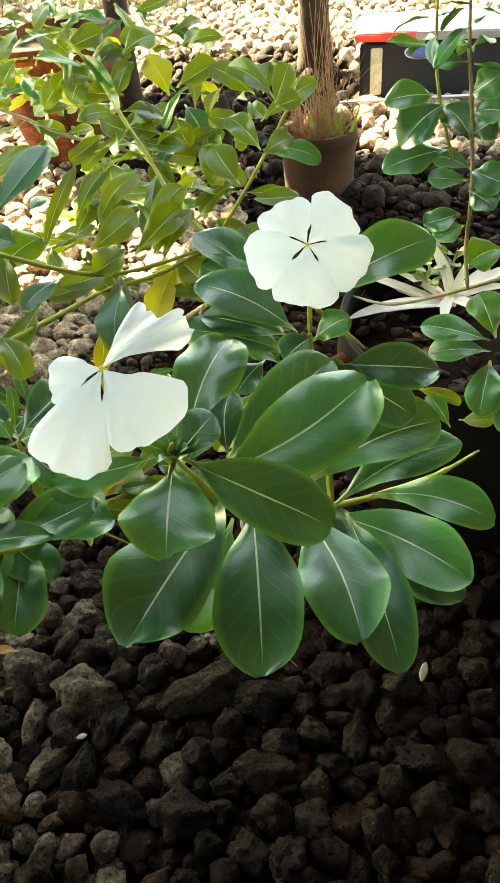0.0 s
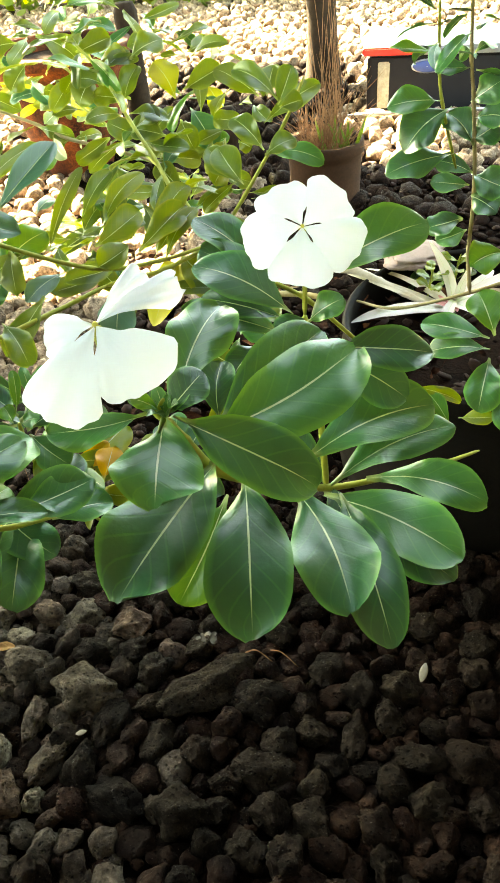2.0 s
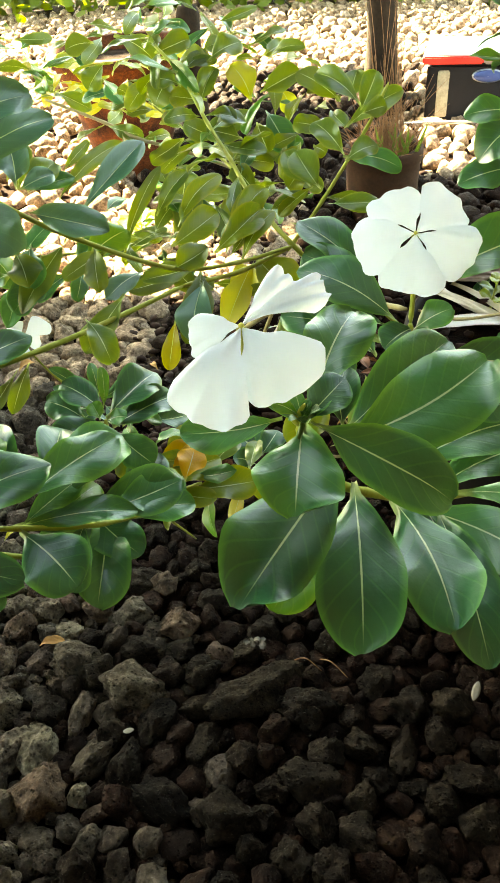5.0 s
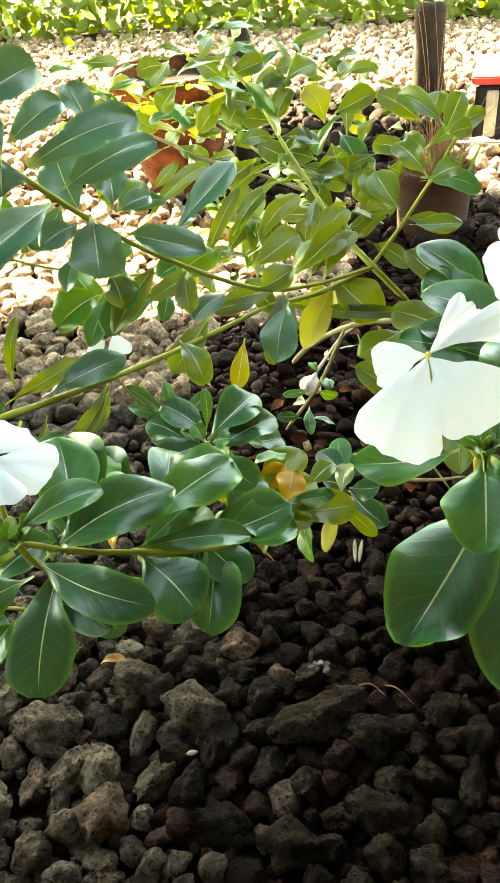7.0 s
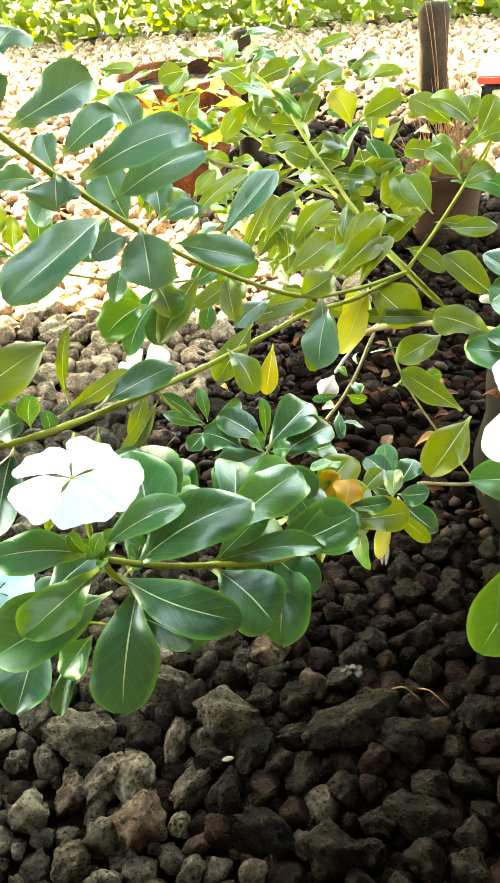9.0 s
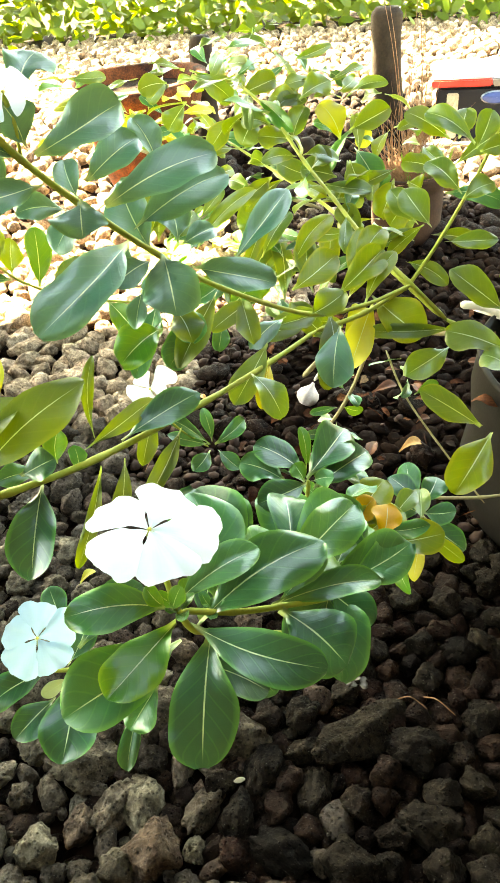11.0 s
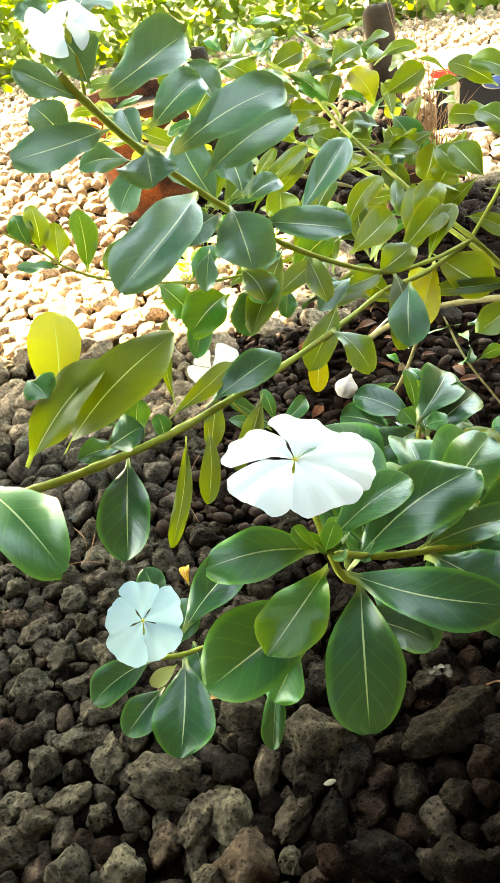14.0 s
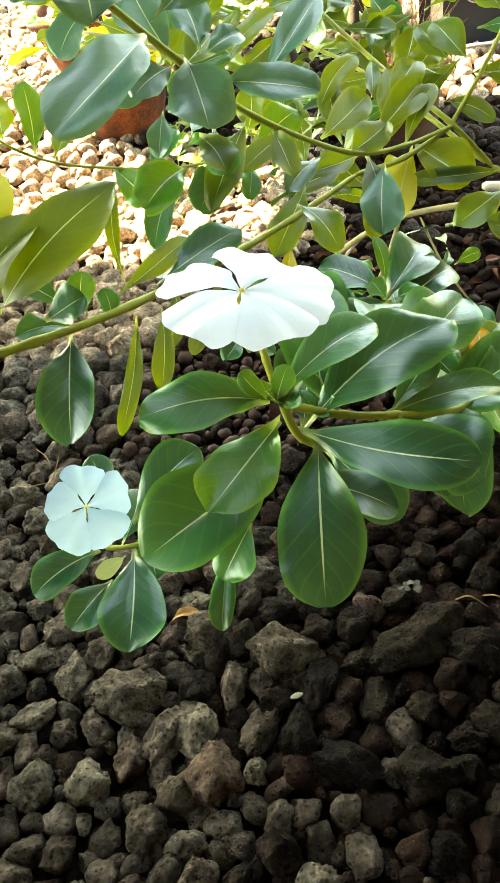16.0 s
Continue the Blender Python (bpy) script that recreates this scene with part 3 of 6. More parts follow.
tuft = tagged(new("dry_grass"), "tuft of dry straw-coloured grass growing in clay pot", "grass")
grass_tuft(tuft, (0.385, 2.57, 0.155), 70, 0.24, 0.17, 5)
grass_tuft(tuft, (0.405, 2.55, 0.155), 26, 0.52, 0.10, 6)
grass_tuft(tuft, (0.388, 2.56, 0.165), 190, 0.10, 0.15, 7, "thatch")
for k in range(9):
    p = Vector((0.385 + 0.012 * k, 2.54, 0.165))
    v, f, uv = blade(p, p + Vector((0.05 * math.sin(k * 2.1), -0.03, 0.09 + 0.010 * (k % 4))), (0, -1, 0.3), 0.010, k, lambda q: max(0.04, math.sin(math.pi * (0.1 + 0.9 * q)) ** 0.6), 0.08, 0.3, 0.01, 5, 8)
    mesh_object("green_blade", v, f, LEAF["lime"], tuft, uv, label="fresh green grass blade")


def trunk(at, r, height, label):
    """Stump with a spreading foot and a ragged, rounded top."""
    ob = tagged(new("tree_stump"), label, "stump", "stumps")
    v, f = lathe([(1.30 * r, 0), (1.12 * r, 0.17 * height), (r, 0.43 * height), (0.97 * r, 0.74 * height), (r, 0.93 * height), (0.74 * r, 0.99 * height), (0.15 * r, height)], 36, 0.14, 3 + at[0])
    mesh_object("bark", v, f, BARK, ob)
    ob.location = at
    return ob


trunk((0.283, 3.95, 0), 0.068, 0.46, "dark rough-barked stump standing among lava stones")
trunk((-0.375, 3.24, 0), 0.044, 0.50, "slender brown stump standing beside the terracotta pot")


def stake():
    """Short knotty post among the bushes."""
    ob = tagged(new("wooden_stake"), "short dark knotty wooden stake in stony ground", "stake")
    v, f = tube([(0.06, 2.78, -0.04), (0.058, 2.775, 0.06), (0.064, 2.78, 0.16), (0.06, 2.785, 0.25)], 0.033, 0.027, 12, 6, 0.3, 9)
    mesh_object("wood", v, f, BARK, ob)
    return ob


stake()


def box(parent, name, centre, size, material, bevel=0.004, label=""):
    bm = bmesh.new()
    bmesh.ops.create_cube(bm, size=1)
    bm.transform(Matrix.Diagonal((*size, 1)))
    bmesh.ops.bevel(bm, geom=bm.edges[:], offset=bevel, segments=2, affect="EDGES")
    bm.transform(Matrix.Translation(centre))
    return part(name, bm, material, parent, label)


def crate():
    """Dark case with a pale metal edge along its top, a short red strip in it and an oval badge below."""
    ob = tagged(new("storage_box"), "dark navy box with grey and red rim behind stones", "box")
    ob.matrix_world = pose(0.90, 3.66, 0, 0, 0, -3)
    box(ob, "body", (0, 0, 0.115), (0.80, 0.36, 0.23), NAVY, 0.015)
    box(ob, "rim", (0.11, -0.192, 0.243), (0.60, 0.022, 0.030), STEEL, 0.006, "dull grey metal rim")
    box(ob, "rim", (-0.305, -0.192, 0.243), (0.226, 0.020, 0.028), RED, 0.005, "red rim strip")
    box(ob, "lid", (0, 0, 0.247), (0.84, 0.36, 0.020), STEEL, 0.008, "pale grey lid")
    box(ob, "label_plate", (-0.335, -0.184, 0.12), (0.045, 0.010, 0.17), CHAFF, 0.004, "pale upright strip")
    for name, w, h, y, material, label in (("badge_ring", 0.060, 0.026, -0.182, STEEL, "grey oval ring"), ("badge", 0.054, 0.021, -0.187, BLUE, "blue oval badge")):
        v, f = lathe([(1.0, -0.004), (1.0, 0.0), (0.94, 0.003), (0.05, 0.003)], 32)
        v = [(-0.17 + a * w, y - c, 0.185 + b * h) for a, b, c in v]
        mesh_object(name, v, f, material, ob, label=label)
    return ob


crate()
rod = tagged(new("metal_rod"), "thin grey metal rod lying on stones", "rod")
v, f = tube([(0.42, 3.36, 0.05), (0.8, 3.37, 0.052), (1.4, 3.40, 0.05)], 0.006, 0.006, 10, 4)
mesh_object("bar", v, f, STEEL, rod)


plant_a = plant('periwinkle_plant', 'glossy green periwinkle with two white flowers beside black pot')
stem(plant_a, [(0.477, 0.474, 0.752), (0.479, 0.487, 0.732), (0.482, 0.518, 0.69), (0.495, 0.561, 0.645), (0.524, 0.61, 0.598), (0.56, 0.664, 0.56), (0.612, 0.776, 0.48), (0.682, 1.003, 0.309)], 0.0026, 0.0018)
stem(plant_a, [(0.477, 0.474, 0.752), (0.467, 0.477, 0.765), (0.457, 0.483, 0.782)], 0.0016, 0.0014)
whorl(plant_a, (0.478, 0.473, 0.754), 8, 0.018, 'mid')
stem(plant_a, [(0.524, 0.61, 0.598), (0.519, 0.63, 0.643), (0.512, 0.636, 0.686), (0.511, 0.64, 0.701)], 0.0022, 0.0017)
stem(plant_a, [(0.511, 0.64, 0.701), (0.511, 0.646, 0.726), (0.509, 0.656, 0.744)], 0.0014, 0.0012)
stem(plant_a, [(0.478, 0.473, 0.753), (0.477, 0.472, 0.759), (0.479, 0.472, 0.763)], 0.0010, 0.0007)
leaf(plant_a, (0.48, 0.482, 0.754), (0.49, 0.526, 0.77), (0.18, -0.38, 0.9), 0.0247, 'mid')
leaf(plant_a, (0.478, 0.472, 0.754), (0.48, 0.441, 0.741), (0.16, -0.38, 0.91), 0.0314, 'mid')
leaf(plant_a, (0.48, 0.475, 0.753), (0.532, 0.473, 0.725), (0.39, -0.51, 0.76), 0.0264, 'mid')
leaf(plant_a, (0.47, 0.477, 0.752), (0.435, 0.467, 0.75), (0.1, -0.51, 0.85), 0.0151, 'mid')
leaf(plant_a, (0.479, 0.473, 0.756), (0.491, 0.483, 0.767), (-0.05, -0.71, 0.71), 0.0157, 'dark')
leaf(plant_a, (0.477, 0.471, 0.758), (0.468, 0.47, 0.764), (0.52, -0.5, 0.69), 0.0057, 'light')
leaf(plant_a, (0.485, 0.51, 0.703), (0.458, 0.44, 0.693), (0.24, -0.22, 0.95), 0.0384, 'dark')
leaf(plant_a, (0.474, 0.561, 0.635), (0.452, 0.514, 0.598), (0.01, -0.62, 0.78), 0.0320, 'light')
leaf(plant_a, (0.487, 0.483, 0.737), (0.543, 0.534, 0.747), (0.21, -0.41, 0.89), 0.0347, 'mid')
leaf(plant_a, (0.488, 0.496, 0.731), (0.527, 0.55, 0.744), (0.21, -0.37, 0.91), 0.0276, 'mid')
leaf(plant_a, (0.488, 0.51, 0.724), (0.486, 0.534, 0.738), (0.12, -0.49, 0.86), 0.0167, 'dark')
leaf(plant_a, (0.491, 0.534, 0.675), (0.503, 0.461, 0.647), (0.08, -0.35, 0.93), 0.0399, 'dark')
leaf(plant_a, (0.508, 0.576, 0.629), (0.544, 0.505, 0.613), (-0.07, -0.25, 0.97), 0.0433, 'dark')
leaf(plant_a, (0.533, 0.597, 0.606), (0.565, 0.513, 0.577), (-0.04, -0.34, 0.94), 0.0356, 'dark')
leaf(plant_a, (0.523, 0.603, 0.598), (0.602, 0.559, 0.597), (-0.19, -0.36, 0.91), 0.0387, 'mid')
leaf(plant_a, (0.548, 0.63, 0.589), (0.619, 0.606, 0.596), (-0.23, -0.42, 0.88), 0.0274, 'mid')
leaf(plant_a, (0.545, 0.614, 0.58), (0.601, 0.57, 0.567), (-0.1, -0.39, 0.91), 0.0320, 'dark')
leaf(plant_a, (0.51, 0.608, 0.619), (0.587, 0.648, 0.636), (0.06, -0.48, 0.88), 0.0370, 'mid')
leaf(plant_a, (0.526, 0.611, 0.599), (0.601, 0.651, 0.618), (0.02, -0.47, 0.88), 0.0297, 'mid')
leaf(plant_a, (0.524, 0.611, 0.599), (0.499, 0.635, 0.62), (0.12, -0.57, 0.81), 0.0208, 'dark')
leaf(plant_a, (0.524, 0.615, 0.596), (0.542, 0.588, 0.583), (-0.01, -0.42, 0.91), 0.0206, 'dark')
leaf(plant_a, (0.511, 0.648, 0.718), (0.577, 0.677, 0.740), (-0.1, -0.68, 0.73), 0.0300, 'mid')
leaf(plant_a, (0.526, 0.644, 0.678), (0.584, 0.65, 0.672), (0.15, -0.57, 0.81), 0.0277, 'dark')
leaf(plant_a, (0.523, 0.642, 0.675), (0.57, 0.635, 0.649), (0.3, -0.63, 0.72), 0.0317, 'dark')
leaf(plant_a, (0.504, 0.644, 0.699), (0.448, 0.65, 0.727), (0.29, -0.64, 0.71), 0.0292, 'dark')
leaf(plant_a, (0.486, 0.671, 0.709), (0.442, 0.688, 0.738), (0.21, -0.67, 0.71), 0.0243, 'dark')
leaf(plant_a, (0.494, 0.658, 0.704), (0.447, 0.672, 0.725), (0.15, -0.63, 0.76), 0.0284, 'dark')
leaf(plant_a, (0.512, 0.642, 0.695), (0.532, 0.641, 0.711), (-0.46, -0.69, 0.56), 0.0169, 'mid')
leaf(plant_a, (0.513, 0.639, 0.699), (0.498, 0.627, 0.692), (0.08, -0.57, 0.82), 0.0193, 'dark')
leaf(plant_a, (0.497, 0.646, 0.685), (0.436, 0.653, 0.695), (0.08, -0.58, 0.81), 0.0264, 'dark')
leaf(plant_a, (0.5, 0.651, 0.691), (0.447, 0.659, 0.701), (0.06, -0.59, 0.81), 0.0198, 'dark')
leaf(plant_a, (0.493, 0.65, 0.672), (0.472, 0.665, 0.682), (0.01, -0.53, 0.85), 0.0186, 'mid')
leaf(plant_a, (0.509, 0.636, 0.686), (0.527, 0.636, 0.667), (0.53, -0.7, 0.48), 0.0226, 'dark')
leaf(plant_a, (0.482, 0.659, 0.67), (0.467, 0.637, 0.661), (0.16, -0.48, 0.86), 0.0201, 'dark')
blossom(plant_a, (0.457, 0.48, 0.787), (0.13, -0.47, 0.87),
        [(0.4405, 0.4725, 0.7855), (0.4485, 0.4480, 0.7712), (0.4750, 0.4600, 0.7730), (0.4825, 0.5005, 0.7941), (0.4702, 0.5020, 0.7965)], widest=(42, 42, 46, 13, 15))
blossom(plant_a, (0.51, 0.651, 0.748), (0.12, -0.63, 0.77),
        [(0.4938, 0.6685, 0.7648), (0.5318, 0.6703, 0.7604), (0.5414, 0.644, 0.7374), (0.509, 0.6247, 0.7267), (0.4786, 0.641, 0.7447)])
bud(plant_a, (0.478, 0.471, 0.755), (0.478, 0.463, 0.755), 0.0027)

plant_b = plant('periwinkle_plant', 'glossy green periwinkle with one large white flower among lava stones')
stem(plant_b, [(0.272, 0.483, 0.67), (0.277, 0.489, 0.648), (0.293, 0.515, 0.616), (0.312, 0.535, 0.593)], 0.0017, 0.0016)
stem(plant_b, [(0.274, 0.485, 0.667), (0.292, 0.502, 0.648), (0.312, 0.524, 0.629), (0.34, 0.56, 0.601), (0.357, 0.616, 0.565)], 0.0016, 0.0017)
whorl(plant_b, (0.272, 0.483, 0.668), 9, 0.019)
whorl(plant_b, (0.283, 0.500, 0.650), 5, 0.017, 'mid')
stem(plant_b, [(0.357, 0.616, 0.565), (0.360, 0.630, 0.552), (0.363, 0.645, 0.538)], 0.0020, 0.0020)
stem(plant_b, [(0.272, 0.483, 0.67), (0.268, 0.487, 0.686), (0.264, 0.498, 0.7)], 0.0015, 0.0012)
leaf(plant_b, (0.268, 0.483, 0.671), (0.226, 0.465, 0.68), (0.37, -0.45, 0.82), 0.0221, 'mid')
leaf(plant_b, (0.271, 0.481, 0.663), (0.25, 0.44, 0.659), (0.26, -0.23, 0.94), 0.0252, 'light')
leaf(plant_b, (0.266, 0.494, 0.633), (0.219, 0.448, 0.627), (0.24, -0.36, 0.9), 0.0355, 'mid')
leaf(plant_b, (0.282, 0.497, 0.641), (0.284, 0.446, 0.601), (0.06, -0.62, 0.78), 0.0341, 'dark')
leaf(plant_b, (0.275, 0.488, 0.654), (0.341, 0.476, 0.646), (0.02, -0.51, 0.86), 0.0252, 'dark')
leaf(plant_b, (0.271, 0.485, 0.672), (0.306, 0.514, 0.682), (0.15, -0.48, 0.86), 0.0188, 'mid')
leaf(plant_b, (0.277, 0.491, 0.65), (0.334, 0.536, 0.668), (0.12, -0.47, 0.88), 0.0310, 'mid')
leaf(plant_b, (0.276, 0.498, 0.644), (0.275, 0.542, 0.652), (0.06, -0.18, 0.98), 0.0241, 'dark')
leaf(plant_b, (0.271, 0.48, 0.673), (0.276, 0.483, 0.686), (-0.2, -0.93, 0.31), 0.0084, 'light')
leaf(plant_b, (0.268, 0.48, 0.674), (0.259, 0.483, 0.684), (0.47, -0.69, 0.55), 0.0080, 'light')
leaf(plant_b, (0.284, 0.502, 0.631), (0.314, 0.486, 0.607), (0.26, -0.63, 0.73), 0.0213, 'dark')
leaf(plant_b, (0.24, 0.482, 0.592), (0.238, 0.455, 0.572), (0.12, -0.6, 0.79), 0.0112, 'dark')
leaf(plant_b, (0.252, 0.485, 0.606), (0.24, 0.466, 0.592), (0.03, -0.59, 0.81), 0.0193, 'mid')
leaf(plant_b, (0.292, 0.552, 0.629), (0.269, 0.586, 0.648), (0.19, -0.38, 0.91), 0.0285, 'dark')
leaf(plant_b, (0.287, 0.503, 0.652), (0.263, 0.562, 0.675), (0.22, -0.27, 0.94), 0.0385, 'dark')
leaf(plant_b, (0.312, 0.523, 0.628), (0.348, 0.507, 0.607), (0.28, -0.45, 0.85), 0.0370, 'dark')
leaf(plant_b, (0.335, 0.553, 0.61), (0.334, 0.521, 0.583), (0.17, -0.64, 0.75), 0.0250, 'dark')
leaf(plant_b, (0.317, 0.546, 0.625), (0.341, 0.609, 0.631), (0.31, -0.2, 0.93), 0.0368, 'mid')
leaf(plant_b, (0.31, 0.528, 0.626), (0.33, 0.57, 0.629), (0.32, -0.23, 0.92), 0.0166, 'mid')
leaf(plant_b, (0.33, 0.561, 0.606), (0.379, 0.597, 0.606), (0.27, -0.38, 0.89), 0.0306, 'mid')
leaf(plant_b, (0.306, 0.526, 0.626), (0.364, 0.564, 0.612), (0.41, -0.31, 0.86), 0.0182, 'mid')
leaf(plant_b, (0.337, 0.561, 0.603), (0.316, 0.525, 0.593), (0.21, -0.37, 0.91), 0.0285, 'dark')
leaf(plant_b, (0.321, 0.539, 0.617), (0.332, 0.582, 0.612), (0.35, 0.04, 0.94), 0.0206, 'light')
blossom(plant_b, (0.262, 0.494, 0.709), (0.16, -0.06, 0.99),
        [(0.2346, 0.5068, 0.7142), (0.2675, 0.5258, 0.71), (0.2965, 0.5023, 0.7039), (0.2802, 0.4682, 0.7045), (0.2431, 0.4677, 0.7105)], spread=0.90)
leaf(plant_b, (0.285, 0.501, 0.651), (0.265, 0.549, 0.684), (0.35, -0.42, 0.84), 0.0350, 'mid')
leaf(plant_b, (0.29, 0.509, 0.656), (0.309, 0.553, 0.654), (0.45, -0.16, 0.88), 0.0243, 'mid')
leaf(plant_b, (0.312, 0.528, 0.642), (0.346, 0.591, 0.643), (0.39, -0.22, 0.89), 0.0286, 'mid')
leaf(plant_b, (0.345, 0.561, 0.612), (0.38, 0.599, 0.607), (0.39, -0.26, 0.89), 0.0260, 'mid')
leaf(plant_b, (0.275, 0.484, 0.631), (0.312, 0.48, 0.618), (0.28, -0.34, 0.9), 0.0220, 'dark')
leaf(plant_b, (0.313, 0.56, 0.627), (0.303, 0.606, 0.636), (0.21, -0.14, 0.97), 0.0243, 'dark')
leaf(plant_b, (0.285, 0.542, 0.643), (0.271, 0.581, 0.647), (0.18, -0.02, 0.98), 0.0204, 'light')

plant_c = plant('periwinkle_plant', 'young periwinkle rosette with yellowing leaves growing between lava stones')
stem(plant_c, [(0.313, 0.645, 0.613), (0.311, 0.652, 0.573), (0.322, 0.67, 0.513), (0.316, 0.77, 0.371)], 0.0016, 0.0010)
stem(plant_c, [(0.326, 0.657, 0.529), (0.340, 0.666, 0.530), (0.352, 0.676, 0.528), (0.360, 0.688, 0.524)], 0.0016, 0.0013)
leaf(plant_c, (0.311, 0.65, 0.611), (0.334, 0.696, 0.621), (0.29, -0.33, 0.9), 0.0292, 'dark')
leaf(plant_c, (0.316, 0.647, 0.606), (0.351, 0.686, 0.609), (0.32, -0.37, 0.87), 0.0243, 'dark')
leaf(plant_c, (0.31, 0.652, 0.614), (0.274, 0.666, 0.626), (0.09, -0.49, 0.87), 0.0226, 'dark')
leaf(plant_c, (0.297, 0.649, 0.608), (0.265, 0.656, 0.617), (0.13, -0.5, 0.86), 0.0211, 'dark')
leaf(plant_c, (0.312, 0.644, 0.612), (0.283, 0.62, 0.613), (0.35, -0.39, 0.85), 0.0216, 'dark')
leaf(plant_c, (0.311, 0.65, 0.619), (0.306, 0.669, 0.64), (0.23, -0.68, 0.7), 0.0084, 'light')
leaf(plant_c, (0.311, 0.642, 0.615), (0.303, 0.65, 0.623), (0.25, -0.58, 0.78), 0.0121, 'light')
leaf(plant_c, (0.316, 0.644, 0.614), (0.33, 0.643, 0.619), (-0.29, -0.55, 0.78), 0.0134, 'mid')
leaf(plant_c, (0.318, 0.646, 0.603), (0.347, 0.634, 0.587), (0.23, -0.54, 0.81), 0.0243, 'mid')
leaf(plant_c, (0.303, 0.652, 0.592), (0.289, 0.629, 0.589), (0.31, -0.33, 0.89), 0.0194, 'dark')
leaf(plant_c, (0.309, 0.656, 0.579), (0.33, 0.648, 0.562), (0.36, -0.58, 0.73), 0.0240, 'yel')
leaf(plant_c, (0.333, 0.667, 0.551), (0.355, 0.685, 0.566), (-0.01, -0.63, 0.78), 0.0183, 'orange')
leaf(plant_c, (0.338, 0.664, 0.547), (0.362, 0.71, 0.563), (0.17, -0.4, 0.9), 0.0289, 'yel')
leaf(plant_c, (0.343, 0.66, 0.54), (0.377, 0.689, 0.551), (0.14, -0.46, 0.88), 0.0278, 'yel')
leaf(plant_c, (0.358, 0.666, 0.536), (0.408, 0.682, 0.537), (0.13, -0.47, 0.87), 0.0278, 'yel')
leaf(plant_c, (0.345, 0.666, 0.532), (0.38, 0.661, 0.534), (-0.11, -0.46, 0.88), 0.0167, 'yel')
leaf(plant_c, (0.393, 0.745, 0.505), (0.366, 0.766, 0.519), (0.05, -0.51, 0.86), 0.0221, 'dark')
leaf(plant_c, (0.395, 0.747, 0.507), (0.406, 0.77, 0.518), (0.08, -0.47, 0.88), 0.0221, 'dark')
leaf(plant_c, (0.395, 0.741, 0.5), (0.429, 0.717, 0.486), (0.02, -0.49, 0.87), 0.0226, 'dark')
leaf(plant_c, (0.391, 0.742, 0.501), (0.374, 0.735, 0.512), (0.59, -0.41, 0.69), 0.0188, 'dark')
leaf(plant_c, (0.395, 0.742, 0.501), (0.421, 0.738, 0.509), (-0.33, -0.48, 0.81), 0.0198, 'dark')
leaf(plant_c, (0.389, 0.752, 0.498), (0.38, 0.783, 0.522), (0.08, -0.59, 0.8), 0.0195, 'mid')
leaf(plant_c, (0.324, 0.697, 0.575), (0.345, 0.721, 0.565), (0.57, -0.17, 0.8), 0.0260, 'dark')
foliate(plant_c, [(0.31, 0.661, 0.601), (0.328, 0.661, 0.577), (0.346, 0.667, 0.548), (0.376, 0.688, 0.534)], 14, 0.0238, GREENS)
foliate(plant_c, [(0.338, 0.663, 0.545), (0.367, 0.689, 0.537), (0.398, 0.714, 0.514)], 10, 0.0234, YELLOWS)
leaf(plant_c, (0.332, 0.586, 0.583), (0.344, 0.525, 0.567), (0.25, -0.2, 0.95), 0.0363, 'dark')
leaf(plant_c, (0.34, 0.603, 0.564), (0.377, 0.623, 0.564), (0.24, -0.45, 0.86), 0.0244, 'mid')
leaf(plant_c, (0.319, 0.585, 0.591), (0.36, 0.563, 0.574), (0.17, -0.36, 0.92), 0.0294, 'dark')
leaf(plant_c, (0.333, 0.606, 0.571), (0.34, 0.66, 0.576), (0.33, -0.14, 0.93), 0.0285, 'dark')
leaf(plant_c, (0.363, 0.645, 0.563), (0.365, 0.67, 0.574), (0.23, -0.41, 0.88), 0.0215, 'orange')
leaf(plant_c, (0.314, 0.599, 0.592), (0.286, 0.638, 0.607), (0.16, -0.24, 0.96), 0.0360, 'mid')

plant_d = plant('periwinkle_plant', 'small periwinkle with one pale white flower low over stones')
stem(plant_d, [(0.153, 0.538, 0.529), (0.165, 0.545, 0.523), (0.184, 0.56, 0.514), (0.193, 0.622, 0.429)], 0.0016, 0.0012)
stem(plant_d, [(0.153, 0.538, 0.529), (0.151, 0.539, 0.545), (0.15, 0.538, 0.562)], 0.0012, 0.0010)
leaf(plant_d, (0.166, 0.544, 0.522), (0.17, 0.491, 0.5), (0.21, -0.36, 0.91), 0.0364, 'dark')
leaf(plant_d, (0.148, 0.539, 0.526), (0.118, 0.509, 0.525), (0.32, -0.33, 0.89), 0.0224, 'dark')
leaf(plant_d, (0.155, 0.528, 0.514), (0.137, 0.499, 0.508), (0.25, -0.35, 0.9), 0.0218, 'dark')
leaf(plant_d, (0.163, 0.537, 0.524), (0.15, 0.522, 0.524), (0.34, -0.27, 0.9), 0.0098, 'pale')
leaf(plant_d, (0.153, 0.565, 0.54), (0.139, 0.583, 0.559), (0.32, -0.56, 0.77), 0.0176, 'dark')
leaf(plant_d, (0.163, 0.558, 0.528), (0.198, 0.603, 0.545), (0.19, -0.47, 0.86), 0.0287, 'dark')
leaf(plant_d, (0.168, 0.558, 0.519), (0.178, 0.533, 0.508), (0.17, -0.35, 0.92), 0.0221, 'dark')
leaf(plant_d, (0.156, 0.55, 0.518), (0.162, 0.583, 0.531), (0.22, -0.41, 0.88), 0.0207, 'dark')
